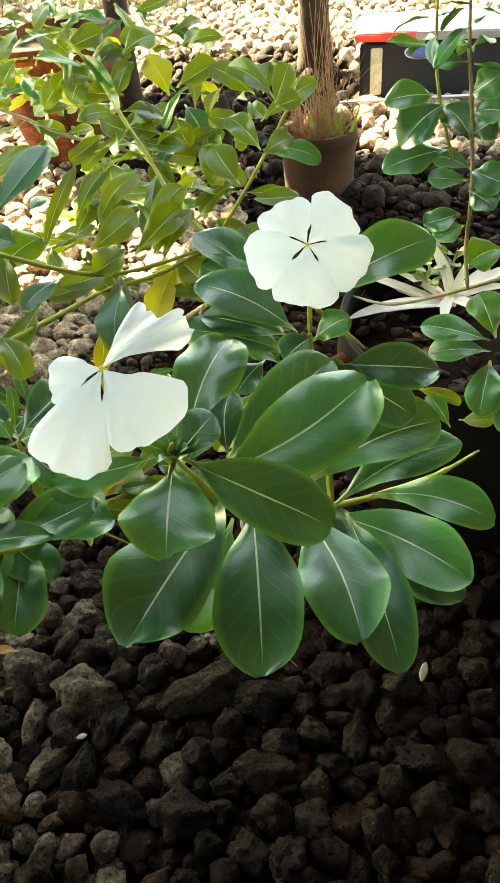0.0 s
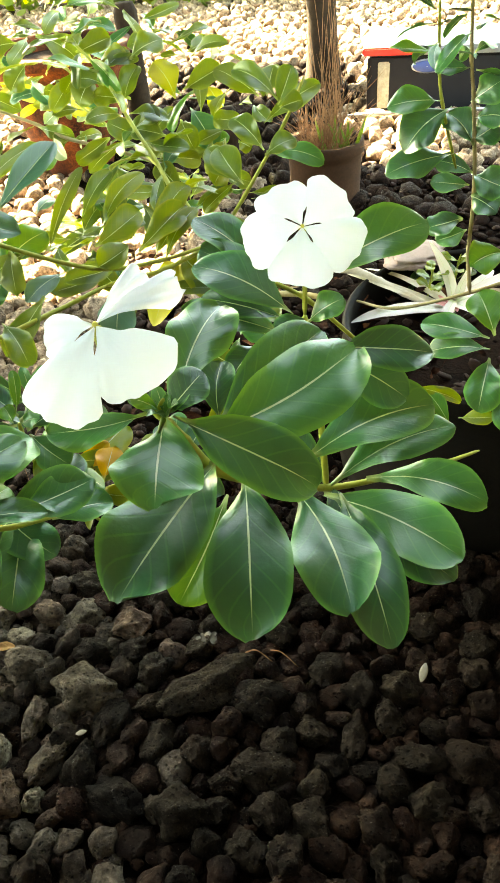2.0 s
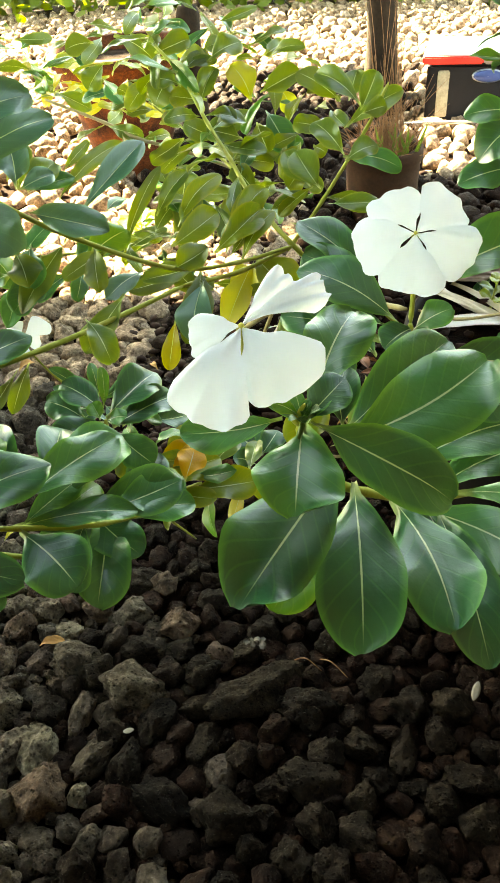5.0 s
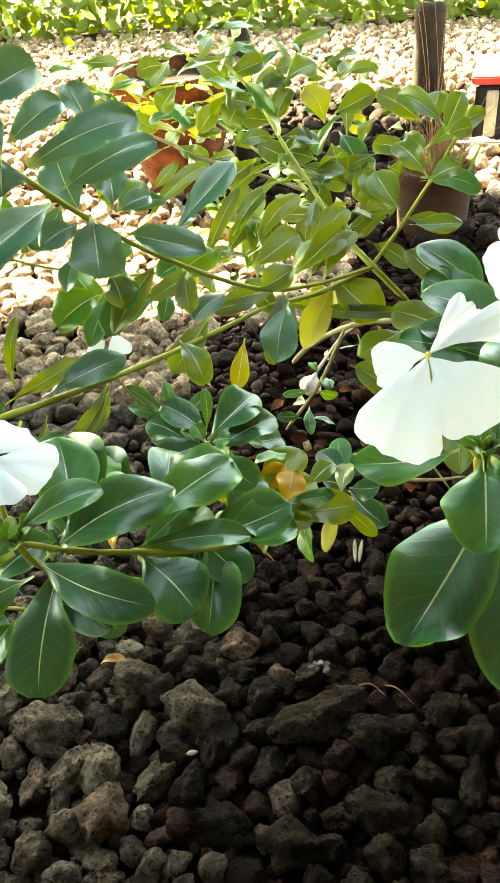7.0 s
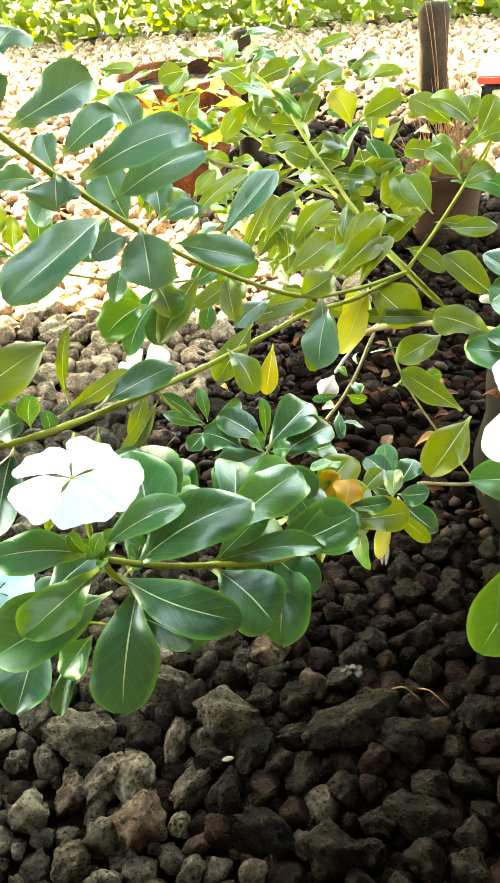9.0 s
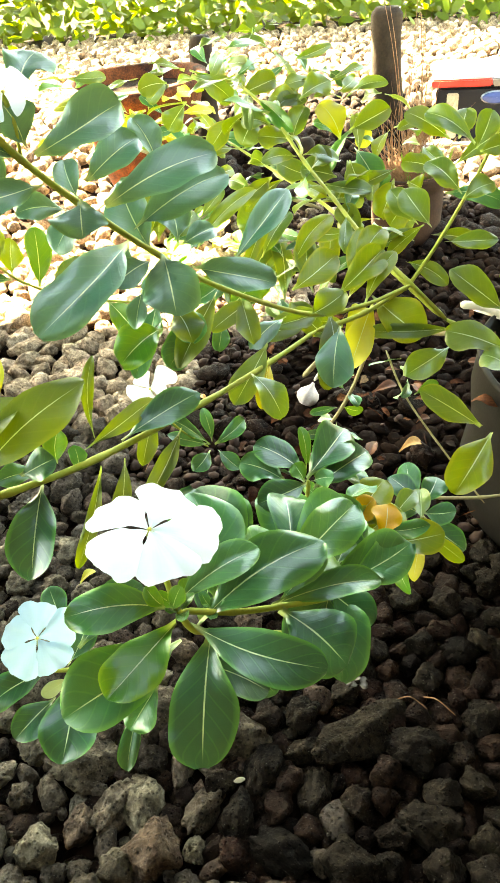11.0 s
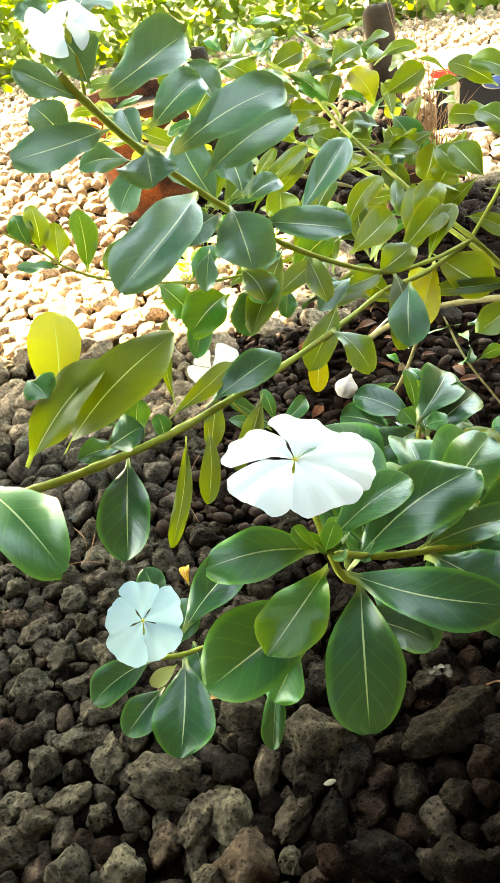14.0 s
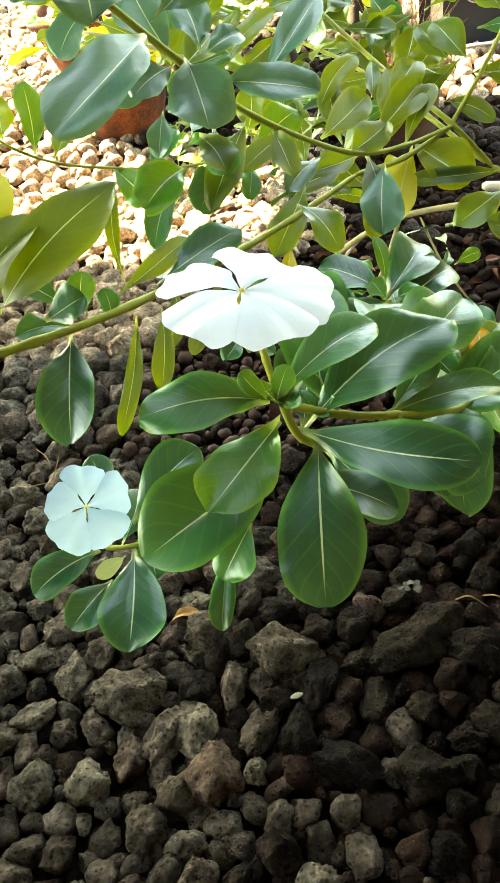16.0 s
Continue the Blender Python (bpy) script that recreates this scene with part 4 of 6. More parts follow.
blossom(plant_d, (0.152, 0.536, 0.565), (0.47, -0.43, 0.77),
        [(0.1492, 0.5574, 0.5787), (0.1729, 0.5536, 0.5621), (0.1691, 0.5242, 0.548), (0.1424, 0.5114, 0.5571), (0.1324, 0.5341, 0.5759)], SHADE_PETAL, spread=0.92)

plant_e = plant('periwinkle_plant', 'leafy periwinkle branch with large sky-tinted green leaves over sunlit stones')
stem(plant_e, [(0.13, 0.693, 0.826), (0.137, 0.703, 0.809), (0.152, 0.736, 0.771), (0.189, 0.776, 0.716), (0.222, 0.831, 0.662), (0.287, 0.891, 0.607), (0.334, 0.949, 0.587), (0.38, 1.015, 0.577)], 0.0024, 0.0020)
stem(plant_e, [(0.137, 0.703, 0.809), (0.138, 0.704, 0.83), (0.133, 0.71, 0.845)], 0.0012, 0.0010)
leaf(plant_e, (0.143, 0.711, 0.809), (0.191, 0.745, 0.831), (0.22, -0.73, 0.65), 0.0330, 'blue')
leaf(plant_e, (0.14, 0.706, 0.816), (0.133, 0.703, 0.843), (0.6, -0.8, 0.04), 0.0276, 'blue')
leaf(plant_e, (0.136, 0.703, 0.81), (0.108, 0.685, 0.834), (0.73, -0.52, 0.44), 0.0188, 'blue')
leaf(plant_e, (0.145, 0.707, 0.793), (0.1, 0.666, 0.792), (0.46, -0.53, 0.71), 0.0276, 'blue')
leaf(plant_e, (0.159, 0.742, 0.782), (0.19, 0.77, 0.803), (0.19, -0.72, 0.67), 0.0287, 'blue')
leaf(plant_e, (0.17, 0.74, 0.766), (0.24, 0.782, 0.788), (0.18, -0.69, 0.7), 0.0368, 'blue')
leaf(plant_e, (0.181, 0.757, 0.743), (0.24, 0.807, 0.767), (0.23, -0.63, 0.74), 0.0336, 'blue')
leaf(plant_e, (0.156, 0.732, 0.773), (0.16, 0.715, 0.754), (0.26, -0.69, 0.68), 0.0369, 'blue')
leaf(plant_e, (0.146, 0.732, 0.767), (0.117, 0.715, 0.772), (0.44, -0.57, 0.7), 0.0180, 'blue')
leaf(plant_e, (0.18, 0.744, 0.739), (0.149, 0.644, 0.719), (0.37, -0.29, 0.88), 0.0391, 'blue')
leaf(plant_e, (0.188, 0.765, 0.717), (0.166, 0.737, 0.709), (0.33, -0.49, 0.81), 0.0239, 'blue')
leaf(plant_e, (0.194, 0.773, 0.718), (0.209, 0.737, 0.686), (0.16, -0.63, 0.76), 0.0438, 'blue')
leaf(plant_e, (0.209, 0.795, 0.697), (0.274, 0.794, 0.685), (0.14, -0.65, 0.75), 0.0290, 'blue')
leaf(plant_e, (0.185, 0.775, 0.717), (0.158, 0.802, 0.763), (0.28, -0.75, 0.6), 0.0339, 'blue')
leaf(plant_e, (0.197, 0.805, 0.712), (0.183, 0.834, 0.74), (0.15, -0.63, 0.76), 0.0283, 'blue')
leaf(plant_e, (0.2, 0.805, 0.712), (0.222, 0.824, 0.718), (0.27, -0.57, 0.77), 0.0216, 'blue')
leaf(plant_e, (0.23, 0.842, 0.681), (0.27, 0.906, 0.719), (0.16, -0.57, 0.8), 0.0268, 'blue')
leaf(plant_e, (0.151, 0.741, 0.771), (0.138, 0.76, 0.792), (0.24, -0.64, 0.73), 0.0186, 'blue')
leaf(plant_e, (0.172, 0.775, 0.688), (0.17, 0.751, 0.667), (0.19, -0.65, 0.73), 0.0165, 'blue')
leaf(plant_e, (0.189, 0.791, 0.664), (0.21, 0.763, 0.649), (0.04, -0.47, 0.88), 0.0266, 'olive')
leaf(plant_e, (0.217, 0.83, 0.66), (0.194, 0.768, 0.623), (0.16, -0.55, 0.82), 0.0258, 'olive')
leaf(plant_e, (0.233, 0.847, 0.645), (0.25, 0.804, 0.625), (0.01, -0.41, 0.91), 0.0210, 'olive')
leaf(plant_e, (0.134, 0.728, 0.843), (0.135, 0.764, 0.859), (0.34, -0.38, 0.86), 0.0314, 'blue')
leaf(plant_e, (0.122, 0.712, 0.847), (0.11, 0.72, 0.861), (0.31, -0.68, 0.66), 0.0210, 'blue')
leaf(plant_e, (0.241, 0.857, 0.639), (0.21, 0.822, 0.627), (0.23, -0.49, 0.84), 0.0225, 'olive')
leaf(plant_e, (0.315, 0.895, 0.593), (0.312, 0.848, 0.555), (0.01, -0.63, 0.78), 0.0348, 'blue')
leaf(plant_e, (0.287, 0.89, 0.606), (0.318, 0.91, 0.62), (0.04, -0.62, 0.78), 0.0320, 'olive')
leaf(plant_e, (0.267, 0.879, 0.61), (0.24, 0.835, 0.601), (0.27, -0.35, 0.9), 0.0203, 'blue')
leaf(plant_e, (0.175, 0.798, 0.642), (0.149, 0.758, 0.63), (0.29, -0.44, 0.85), 0.0367, 'light')
bloom = flower(plant_e, (0.137, 0.702, 0.848), (0.4, -0.89, 0.2))
petal(bloom, (0.137, 0.702, 0.848), (0.121, 0.691, 0.85), (0.51, -0.58, 0.63), 0.0258)
petal(bloom, (0.137, 0.702, 0.848), (0.129, 0.707, 0.856), (0.29, -0.69, 0.67), 0.0251)
petal(bloom, (0.137, 0.702, 0.848), (0.148, 0.716, 0.851), (0.48, -0.53, 0.7), 0.0258)
petal(bloom, (0.137, 0.702, 0.848), (0.148, 0.706, 0.843), (0.48, -0.66, 0.58), 0.0237)
petal(bloom, (0.137, 0.702, 0.848), (0.127, 0.688, 0.838), (0.32, -0.7, 0.64), 0.0258)
leaf(plant_e, (0.204, 0.812, 0.638), (0.184, 0.773, 0.619), (0.2, -0.51, 0.84), 0.0303, 'mid')
leaf(plant_e, (0.216, 0.854, 0.626), (0.249, 0.89, 0.645), (0.42, -0.69, 0.59), 0.0305, 'light')
leaf(plant_e, (0.119, 0.709, 0.786), (0.102, 0.709, 0.811), (0.6, -0.7, 0.4), 0.0227, 'blue')
leaf(plant_e, (0.146, 0.767, 0.754), (0.126, 0.739, 0.734), (-0.05, -0.55, 0.83), 0.0271, 'blue')
leaf(plant_e, (0.165, 0.784, 0.725), (0.147, 0.754, 0.7), (0.48, -0.72, 0.5), 0.0256, 'blue')
leaf(plant_e, (0.191, 0.8, 0.776), (0.173, 0.814, 0.804), (0.48, -0.62, 0.62), 0.0257, 'blue')

plant_g = plant('periwinkle_plant', 'long periwinkle stem trailing low with olive leaves toned as if backlit')
stem(plant_g, [(0.291, 0.9, 0.584), (0.259, 0.836, 0.589), (0.215, 0.76, 0.595), (0.16, 0.658, 0.613), (0.12, 0.604, 0.625), (0.094, 0.577, 0.632), (0.073, 0.542, 0.648)], 0.0022, 0.0028)
stem(plant_g, [(0.291, 0.9, 0.584), (0.334, 0.963, 0.571), (0.38, 1.015, 0.577)], 0.0026, 0.0022)
leaf(plant_g, (0.112, 0.588, 0.648), (0.182, 0.625, 0.700), (-0.18, -0.80, 0.57), 0.0350, 'olive', 0.10)
leaf(plant_g, (0.094, 0.577, 0.647), (0.140, 0.618, 0.690), (-0.20, -0.78, 0.58), 0.0300, 'olive', 0.12)
leaf(plant_g, (0.100, 0.615, 0.655), (0.099, 0.655, 0.706), (0.25, -0.80, 0.54), 0.0320, 'yelo')
leaf(plant_g, (0.131, 0.627, 0.614), (0.137, 0.571, 0.579), (0.27, -0.49, 0.83), 0.0332, 'dark')
leaf(plant_g, (0.16, 0.661, 0.604), (0.152, 0.604, 0.556), (0.22, -0.65, 0.73), 0.0118, 'olive')
leaf(plant_g, (0.171, 0.679, 0.597), (0.172, 0.638, 0.563), (0.2, -0.62, 0.75), 0.0144, 'olive')
leaf(plant_g, (0.124, 0.642, 0.611), (0.102, 0.618, 0.621), (0.66, -0.26, 0.71), 0.0158, 'dark')
leaf(plant_g, (0.133, 0.649, 0.614), (0.136, 0.657, 0.638), (0.26, -0.92, 0.29), 0.0174, 'light')
leaf(plant_g, (0.149, 0.647, 0.61), (0.148, 0.652, 0.629), (0.35, -0.91, 0.22), 0.0124, 'mid')
leaf(plant_g, (0.116, 0.66, 0.616), (0.095, 0.651, 0.643), (0.75, -0.51, 0.42), 0.0172, 'dark')
leaf(plant_g, (0.154, 0.673, 0.62), (0.149, 0.71, 0.667), (0.25, -0.75, 0.61), 0.0095, 'olive')
leaf(plant_g, (0.149, 0.663, 0.616), (0.188, 0.717, 0.627), (0.36, -0.44, 0.83), 0.0148, 'olive')
leaf(plant_g, (0.138, 0.911, 0.59), (0.118, 0.856, 0.553), (0.22, -0.59, 0.78), 0.0237, 'mid')
leaf(plant_g, (0.091, 0.535, 0.672), (0.152, 0.485, 0.660), (0.20, -0.38, 0.90), 0.0340, 'mid')
stem(plant_g, [(0.078, 0.549, 0.645), (0.083, 0.540, 0.662), (0.092, 0.534, 0.672)], 0.0012, 0.0010)
leaf(plant_g, (0.203, 0.725, 0.594), (0.19, 0.661, 0.573), (0.19, -0.35, 0.92), 0.0153, 'olive')
leaf(plant_g, (0.126, 0.613, 0.632), (0.149, 0.621, 0.642), (-0.12, -0.65, 0.75), 0.0224, 'dark')
leaf(plant_g, (0.172, 0.678, 0.615), (0.218, 0.735, 0.621), (0.33, -0.35, 0.88), 0.0254, 'dark')
leaf(plant_g, (0.182, 0.704, 0.61), (0.194, 0.749, 0.597), (0.44, 0.13, 0.89), 0.0221, 'dark')
leaf(plant_g, (0.099, 0.602, 0.69), (0.112, 0.592, 0.684), (0.12, -0.34, 0.93), 0.0210, 'mid')
stem(plant_g, [(0.155, 0.977, 0.58), (0.125, 0.96, 0.583), (0.103, 0.945, 0.59), (0.036, 0.918, 0.611), (0, 0.901, 0.635), (-0.016, 0.89, 0.658), (-0.039, 0.876, 0.684)], 0.0015, 0.0011)
leaf(plant_g, (-0.016, 0.89, 0.658), (-0.018, 0.904, 0.697), (0.75, -0.61, 0.26), 0.0249, 'olive')
leaf(plant_g, (-0.004, 0.896, 0.644), (-0.001, 0.906, 0.678), (-0.02, -0.96, 0.27), 0.0261, 'yel')
leaf(plant_g, (0.016, 0.905, 0.627), (0.015, 0.926, 0.681), (0.57, -0.76, 0.32), 0.0264, 'light')
leaf(plant_g, (-0.003, 0.89, 0.642), (-0.032, 0.867, 0.653), (0.48, -0.18, 0.86), 0.0169, 'mid')
leaf(plant_g, (-0.024, 0.888, 0.663), (-0.032, 0.895, 0.692), (0.52, -0.79, 0.33), 0.0227, 'mid')
leaf(plant_g, (0.029, 0.913, 0.618), (0.051, 0.939, 0.643), (-0.27, -0.55, 0.79), 0.0255, 'lime')
leaf(plant_g, (0.072, 0.933, 0.599), (0.106, 0.913, 0.57), (-0, -0.82, 0.58), 0.0301, 'light')
leaf(plant_g, (0.103, 0.945, 0.59), (0.127, 0.975, 0.614), (-0.14, -0.54, 0.83), 0.0262, 'mid')
leaf(plant_g, (0.118, 0.954, 0.587), (0.109, 0.904, 0.543), (-0.25, -0.61, 0.75), 0.0350, 'mid')

plant_h = plant('periwinkle_bush', 'tall many-branched periwinkle with yellow-green leaves toned as if sunlit')
stem(plant_h, [(0.421, 1.028, 0.53), (0.378, 1.017, 0.58), (0.331, 1.058, 0.61), (0.291, 1.125, 0.632), (0.252, 1.179, 0.658), (0.204, 1.243, 0.699), (0.146, 1.308, 0.728)], 0.0027, 0.0020)
stem(plant_h, [(0.415, 1.029, 0.533), (0.356, 1.058, 0.578), (0.283, 1.177, 0.6), (0.209, 1.264, 0.616), (0.121, 1.346, 0.641)], 0.0026, 0.0018)
stem(plant_h, [(0.375, 1.013, 0.572), (0.409, 1.044, 0.616), (0.449, 1.095, 0.675), (0.468, 1.125, 0.712)], 0.0022, 0.0016)
stem(plant_h, [(0.244, 1.428, 0.511), (0.134, 1.439, 0.544), (0.056, 1.454, 0.558), (-0.008, 1.482, 0.575), (-0.132, 1.529, 0.602)], 0.0030, 0.0026)
stem(plant_h, [(0.421, 1.028, 0.53), (0.473, 1.049, 0.489), (0.541, 1.085, 0.402)], 0.0027, 0.0027)
stem(plant_h, [(0.22, 1.31, 0.271), (0.258, 1.306, 0.313), (0.333, 1.268, 0.372), (0.43, 1.231, 0.401), (0.503, 1.18, 0.418)], 0.0045, 0.0040, WOOD)
stem(plant_h, [(0.336, 1.115, 0.447), (0.307, 1.083, 0.38), (0.263, 1.066, 0.314)], 0.0026, 0.0022, WOOD)
stem(plant_h, [(0.356, 1.087, 0.455), (0.381, 1.06, 0.408), (0.426, 1.043, 0.346), (0.488, 1.019, 0.271)], 0.0014, 0.0012, WOOD)
stem(plant_h, [(0.408, 0.835, 0.437), (0.456, 0.844, 0.433), (0.493, 0.854, 0.434)], 0.0018, 0.0014, WOOD)
leaf(plant_h, (0.393, 1.086, 0.616), (0.355, 1.073, 0.587), (-0.17, -0.79, 0.59), 0.0168, 'yel')
leaf(plant_h, (0.401, 1.085, 0.613), (0.369, 1.116, 0.645), (0.03, -0.71, 0.71), 0.0329, 'lime')
leaf(plant_h, (0.474, 0.949, 0.578), (0.417, 0.978, 0.612), (0.07, -0.71, 0.7), 0.0286, 'olive')
leaf(plant_h, (0.414, 1.052, 0.61), (0.469, 1.052, 0.612), (-0.03, -0.69, 0.72), 0.0205, 'lime')
leaf(plant_h, (0.441, 1.111, 0.693), (0.389, 1.138, 0.721), (-0.02, -0.74, 0.67), 0.0249, 'lime')
leaf(plant_h, (0.341, 0.999, 0.573), (0.394, 0.966, 0.543), (0.03, -0.63, 0.77), 0.0451, 'yel')
leaf(plant_h, (0.342, 0.997, 0.568), (0.321, 0.935, 0.52), (0.08, -0.62, 0.78), 0.0295, 'yelo')
leaf(plant_h, (0.3, 0.934, 0.588), (0.305, 0.854, 0.548), (0.11, -0.44, 0.89), 0.0296, 'olive')
leaf(plant_h, (0.278, 1.002, 0.574), (0.267, 1.051, 0.618), (0.13, -0.64, 0.76), 0.0259, 'lime')
leaf(plant_h, (0.314, 1.009, 0.578), (0.329, 1.062, 0.622), (0.1, -0.65, 0.75), 0.0302, 'yel')
leaf(plant_h, (0.313, 0.994, 0.568), (0.341, 1.047, 0.607), (0.11, -0.62, 0.78), 0.0203, 'yel')
leaf(plant_h, (0.206, 1.118, 0.572), (0.229, 1.171, 0.611), (0.18, -0.63, 0.75), 0.0172, 'lime')
leaf(plant_h, (0.191, 1.103, 0.546), (0.218, 1.135, 0.58), (0.09, -0.76, 0.64), 0.0243, 'lime')
leaf(plant_h, (0.312, 0.971, 0.525), (0.336, 1.02, 0.548), (0.17, -0.48, 0.86), 0.0320, 'yelo')
leaf(plant_h, (0.294, 0.942, 0.585), (0.251, 0.9, 0.589), (0.46, -0.39, 0.8), 0.0238, 'olive')
leaf(plant_h, (0.375, 1.043, 0.591), (0.419, 1.017, 0.578), (-0.12, -0.6, 0.79), 0.0213, 'olive')
leaf(plant_h, (0.442, 1.1, 0.691), (0.456, 1.118, 0.725), (-0.09, -0.86, 0.51), 0.0245, 'lime')
leaf(plant_h, (0.445, 1.09, 0.691), (0.469, 1.091, 0.698), (-0.16, -0.75, 0.64), 0.0218, 'olive')
leaf(plant_h, (0.429, 1.069, 0.655), (0.392, 1.097, 0.681), (-0.03, -0.69, 0.72), 0.0274, 'lime')
leaf(plant_h, (0.43, 1.067, 0.65), (0.462, 1.081, 0.662), (0.02, -0.7, 0.71), 0.0250, 'lime')
leaf(plant_h, (0.204, 1.105, 0.43), (0.198, 1.067, 0.373), (0.13, -0.83, 0.53), 0.0250, 'gold')
leaf(plant_h, (0.423, 0.962, 0.535), (0.378, 0.928, 0.519), (0.12, -0.55, 0.83), 0.0300, 'lime')
leaf(plant_h, (0.443, 0.821, 0.535), (0.389, 0.821, 0.572), (0.43, -0.66, 0.62), 0.0263, 'lime')
leaf(plant_h, (0.428, 0.988, 0.541), (0.337, 0.965, 0.549), (0.23, -0.6, 0.77), 0.0184, 'olive')
leaf(plant_h, (0.45, 0.802, 0.543), (0.42, 0.755, 0.513), (-0, -0.53, 0.85), 0.0353, 'yel')
leaf(plant_h, (0.478, 0.807, 0.553), (0.482, 0.747, 0.524), (-0.07, -0.45, 0.89), 0.0285, 'lime')
leaf(plant_h, (0.467, 0.872, 0.581), (0.412, 0.899, 0.587), (-0.19, -0.55, 0.81), 0.0317, 'olive')
leaf(plant_h, (0.471, 0.844, 0.574), (0.443, 0.872, 0.579), (-0.26, -0.42, 0.87), 0.0264, 'lime')
foliate(plant_h, [(0.204, 1.243, 0.699), (0.146, 1.308, 0.728), (0.121, 1.359, 0.76)], 10, 0.0347)
foliate(plant_h, [(0.331, 1.058, 0.61), (0.291, 1.125, 0.632), (0.252, 1.179, 0.658), (0.204, 1.243, 0.699), (0.146, 1.308, 0.728)], 19, 0.0347)
foliate(plant_h, [(0.356, 1.058, 0.578), (0.283, 1.177, 0.6), (0.209, 1.264, 0.616), (0.121, 1.346, 0.641), (0.035, 1.427, 0.693)], 16, 0.0338)
foliate(plant_h, [(0.301, 1.25, 0.589), (0.309, 1.315, 0.628), (0.286, 1.377, 0.679), (0.247, 1.431, 0.721)], 9, 0.0323)
foliate(plant_h, [(0.351, 1.191, 0.559), (0.337, 1.26, 0.608), (0.351, 1.327, 0.66), (0.33, 1.387, 0.704)], 8, 0.0309)
foliate(plant_h, [(0.288, 1.058, 0.332), (0.299, 1.086, 0.368), (0.318, 1.112, 0.406)], 9, 0.0212, GREENS)
foliate(plant_h, [(-0.017, 1.479, 0.577), (0.056, 1.454, 0.558), (0.134, 1.439, 0.544)], 10, 0.0355)
foliate(plant_h, [(0.377, 1.088, 0.455), (0.392, 1.053, 0.396)], 6, 0.0223, GREENS)
foliate(plant_h, [(-0.106, 1.52, 0.613), (-0.186, 1.604, 0.647), (-0.267, 1.686, 0.69)], 13, 0.0408)
foliate(plant_h, [(0.247, 1.041, 0.507), (0.181, 1.099, 0.544), (0.112, 1.118, 0.51)], 9, 0.0237)
leaf(plant_h, (0.288, 1.269, 0.659), (0.26, 1.285, 0.7), (0.24, -0.84, 0.49), 0.0369, 'yelo')
leaf(plant_h, (0.299, 1.273, 0.668), (0.349, 1.283, 0.691), (-0.1, -0.8, 0.59), 0.0333, 'olive')
leaf(plant_h, (0.297, 1.421, 0.639), (0.316, 1.414, 0.607), (0.3, -0.88, 0.36), 0.0274, 'yelo')
leaf(plant_h, (0.306, 1.269, 0.648), (0.338, 1.248, 0.603), (0.2, -0.83, 0.52), 0.0371, 'mid')
leaf(plant_h, (0.228, 1.24, 0.665), (0.243, 1.272, 0.699), (0.14, -0.75, 0.65), 0.0278, 'lime')
leaf(plant_h, (0.231, 1.261, 0.663), (0.181, 1.262, 0.669), (0.06, -0.73, 0.68), 0.0322, 'yel')
leaf(plant_h, (0.259, 1.205, 0.633), (0.215, 1.202, 0.652), (0.32, -0.72, 0.62), 0.0305, 'lime')
leaf(plant_h, (0.261, 1.206, 0.636), (0.272, 1.217, 0.667), (-0.02, -0.94, 0.33), 0.0241, 'olive')
leaf(plant_h, (0.199, 1.259, 0.682), (0.163, 1.252, 0.692), (0.31, -0.72, 0.62), 0.0293, 'lime')
leaf(plant_h, (0.2, 1.243, 0.622), (0.163, 1.206, 0.604), (0.26, -0.63, 0.73), 0.0250, 'olive')
leaf(plant_h, (0.345, 1.256, 0.593), (0.299, 1.245, 0.607), (0.36, -0.68, 0.64), 0.0278, 'olive')
leaf(plant_h, (0.38, 1.159, 0.614), (0.355, 1.14, 0.594), (0.01, -0.73, 0.69), 0.0347, 'yel')
leaf(plant_h, (0.327, 1.096, 0.599), (0.296, 1.113, 0.628), (0.18, -0.75, 0.64), 0.0265, 'olive')
leaf(plant_h, (0.212, 1.069, 0.585), (0.241, 1.112, 0.623), (0.14, -0.7, 0.69), 0.0232, 'lime')
leaf(plant_h, (0.157, 0.876, 0.685), (0.16, 0.9, 0.719), (0.27, -0.79, 0.54), 0.0227, 'lime')
leaf(plant_h, (0.164, 0.878, 0.684), (0.183, 0.913, 0.697), (0.36, -0.5, 0.79), 0.0202, 'lime')
leaf(plant_h, (0.164, 0.878, 0.682), (0.2, 0.905, 0.688), (0.33, -0.61, 0.72), 0.0155, 'mid')
leaf(plant_h, (0.184, 0.892, 0.668), (0.232, 0.953, 0.704), (0.26, -0.63, 0.73), 0.0160, 'lime')
leaf(plant_h, (0.118, 1.427, 0.455), (0.128, 1.452, 0.511), (0.19, -0.91, 0.37), 0.0545, 'lime')
leaf(plant_h, (0.052, 1.269, 0.429), (0.131, 1.322, 0.466), (0.15, -0.71, 0.69), 0.0289, 'lime')
leaf(plant_h, (0.179, 1.224, 0.468), (0.188, 1.255, 0.53), (0.21, -0.89, 0.41), 0.0293, 'lime')
leaf(plant_h, (0.28, 1.111, 0.522), (0.283, 1.162, 0.584), (0.2, -0.77, 0.61), 0.0281, 'yel')
leaf(plant_h, (0.198, 0.986, 0.575), (0.229, 1.054, 0.648), (0.24, -0.76, 0.61), 0.0164, 'olive')
leaf(plant_h, (0.23, 1.293, 0.596), (0.27, 1.336, 0.63), (0.2, -0.71, 0.68), 0.0240, 'lime')
leaf(plant_h, (0.209, 1.289, 0.604), (0.159, 1.25, 0.575), (0.18, -0.73, 0.66), 0.0194, 'olive')
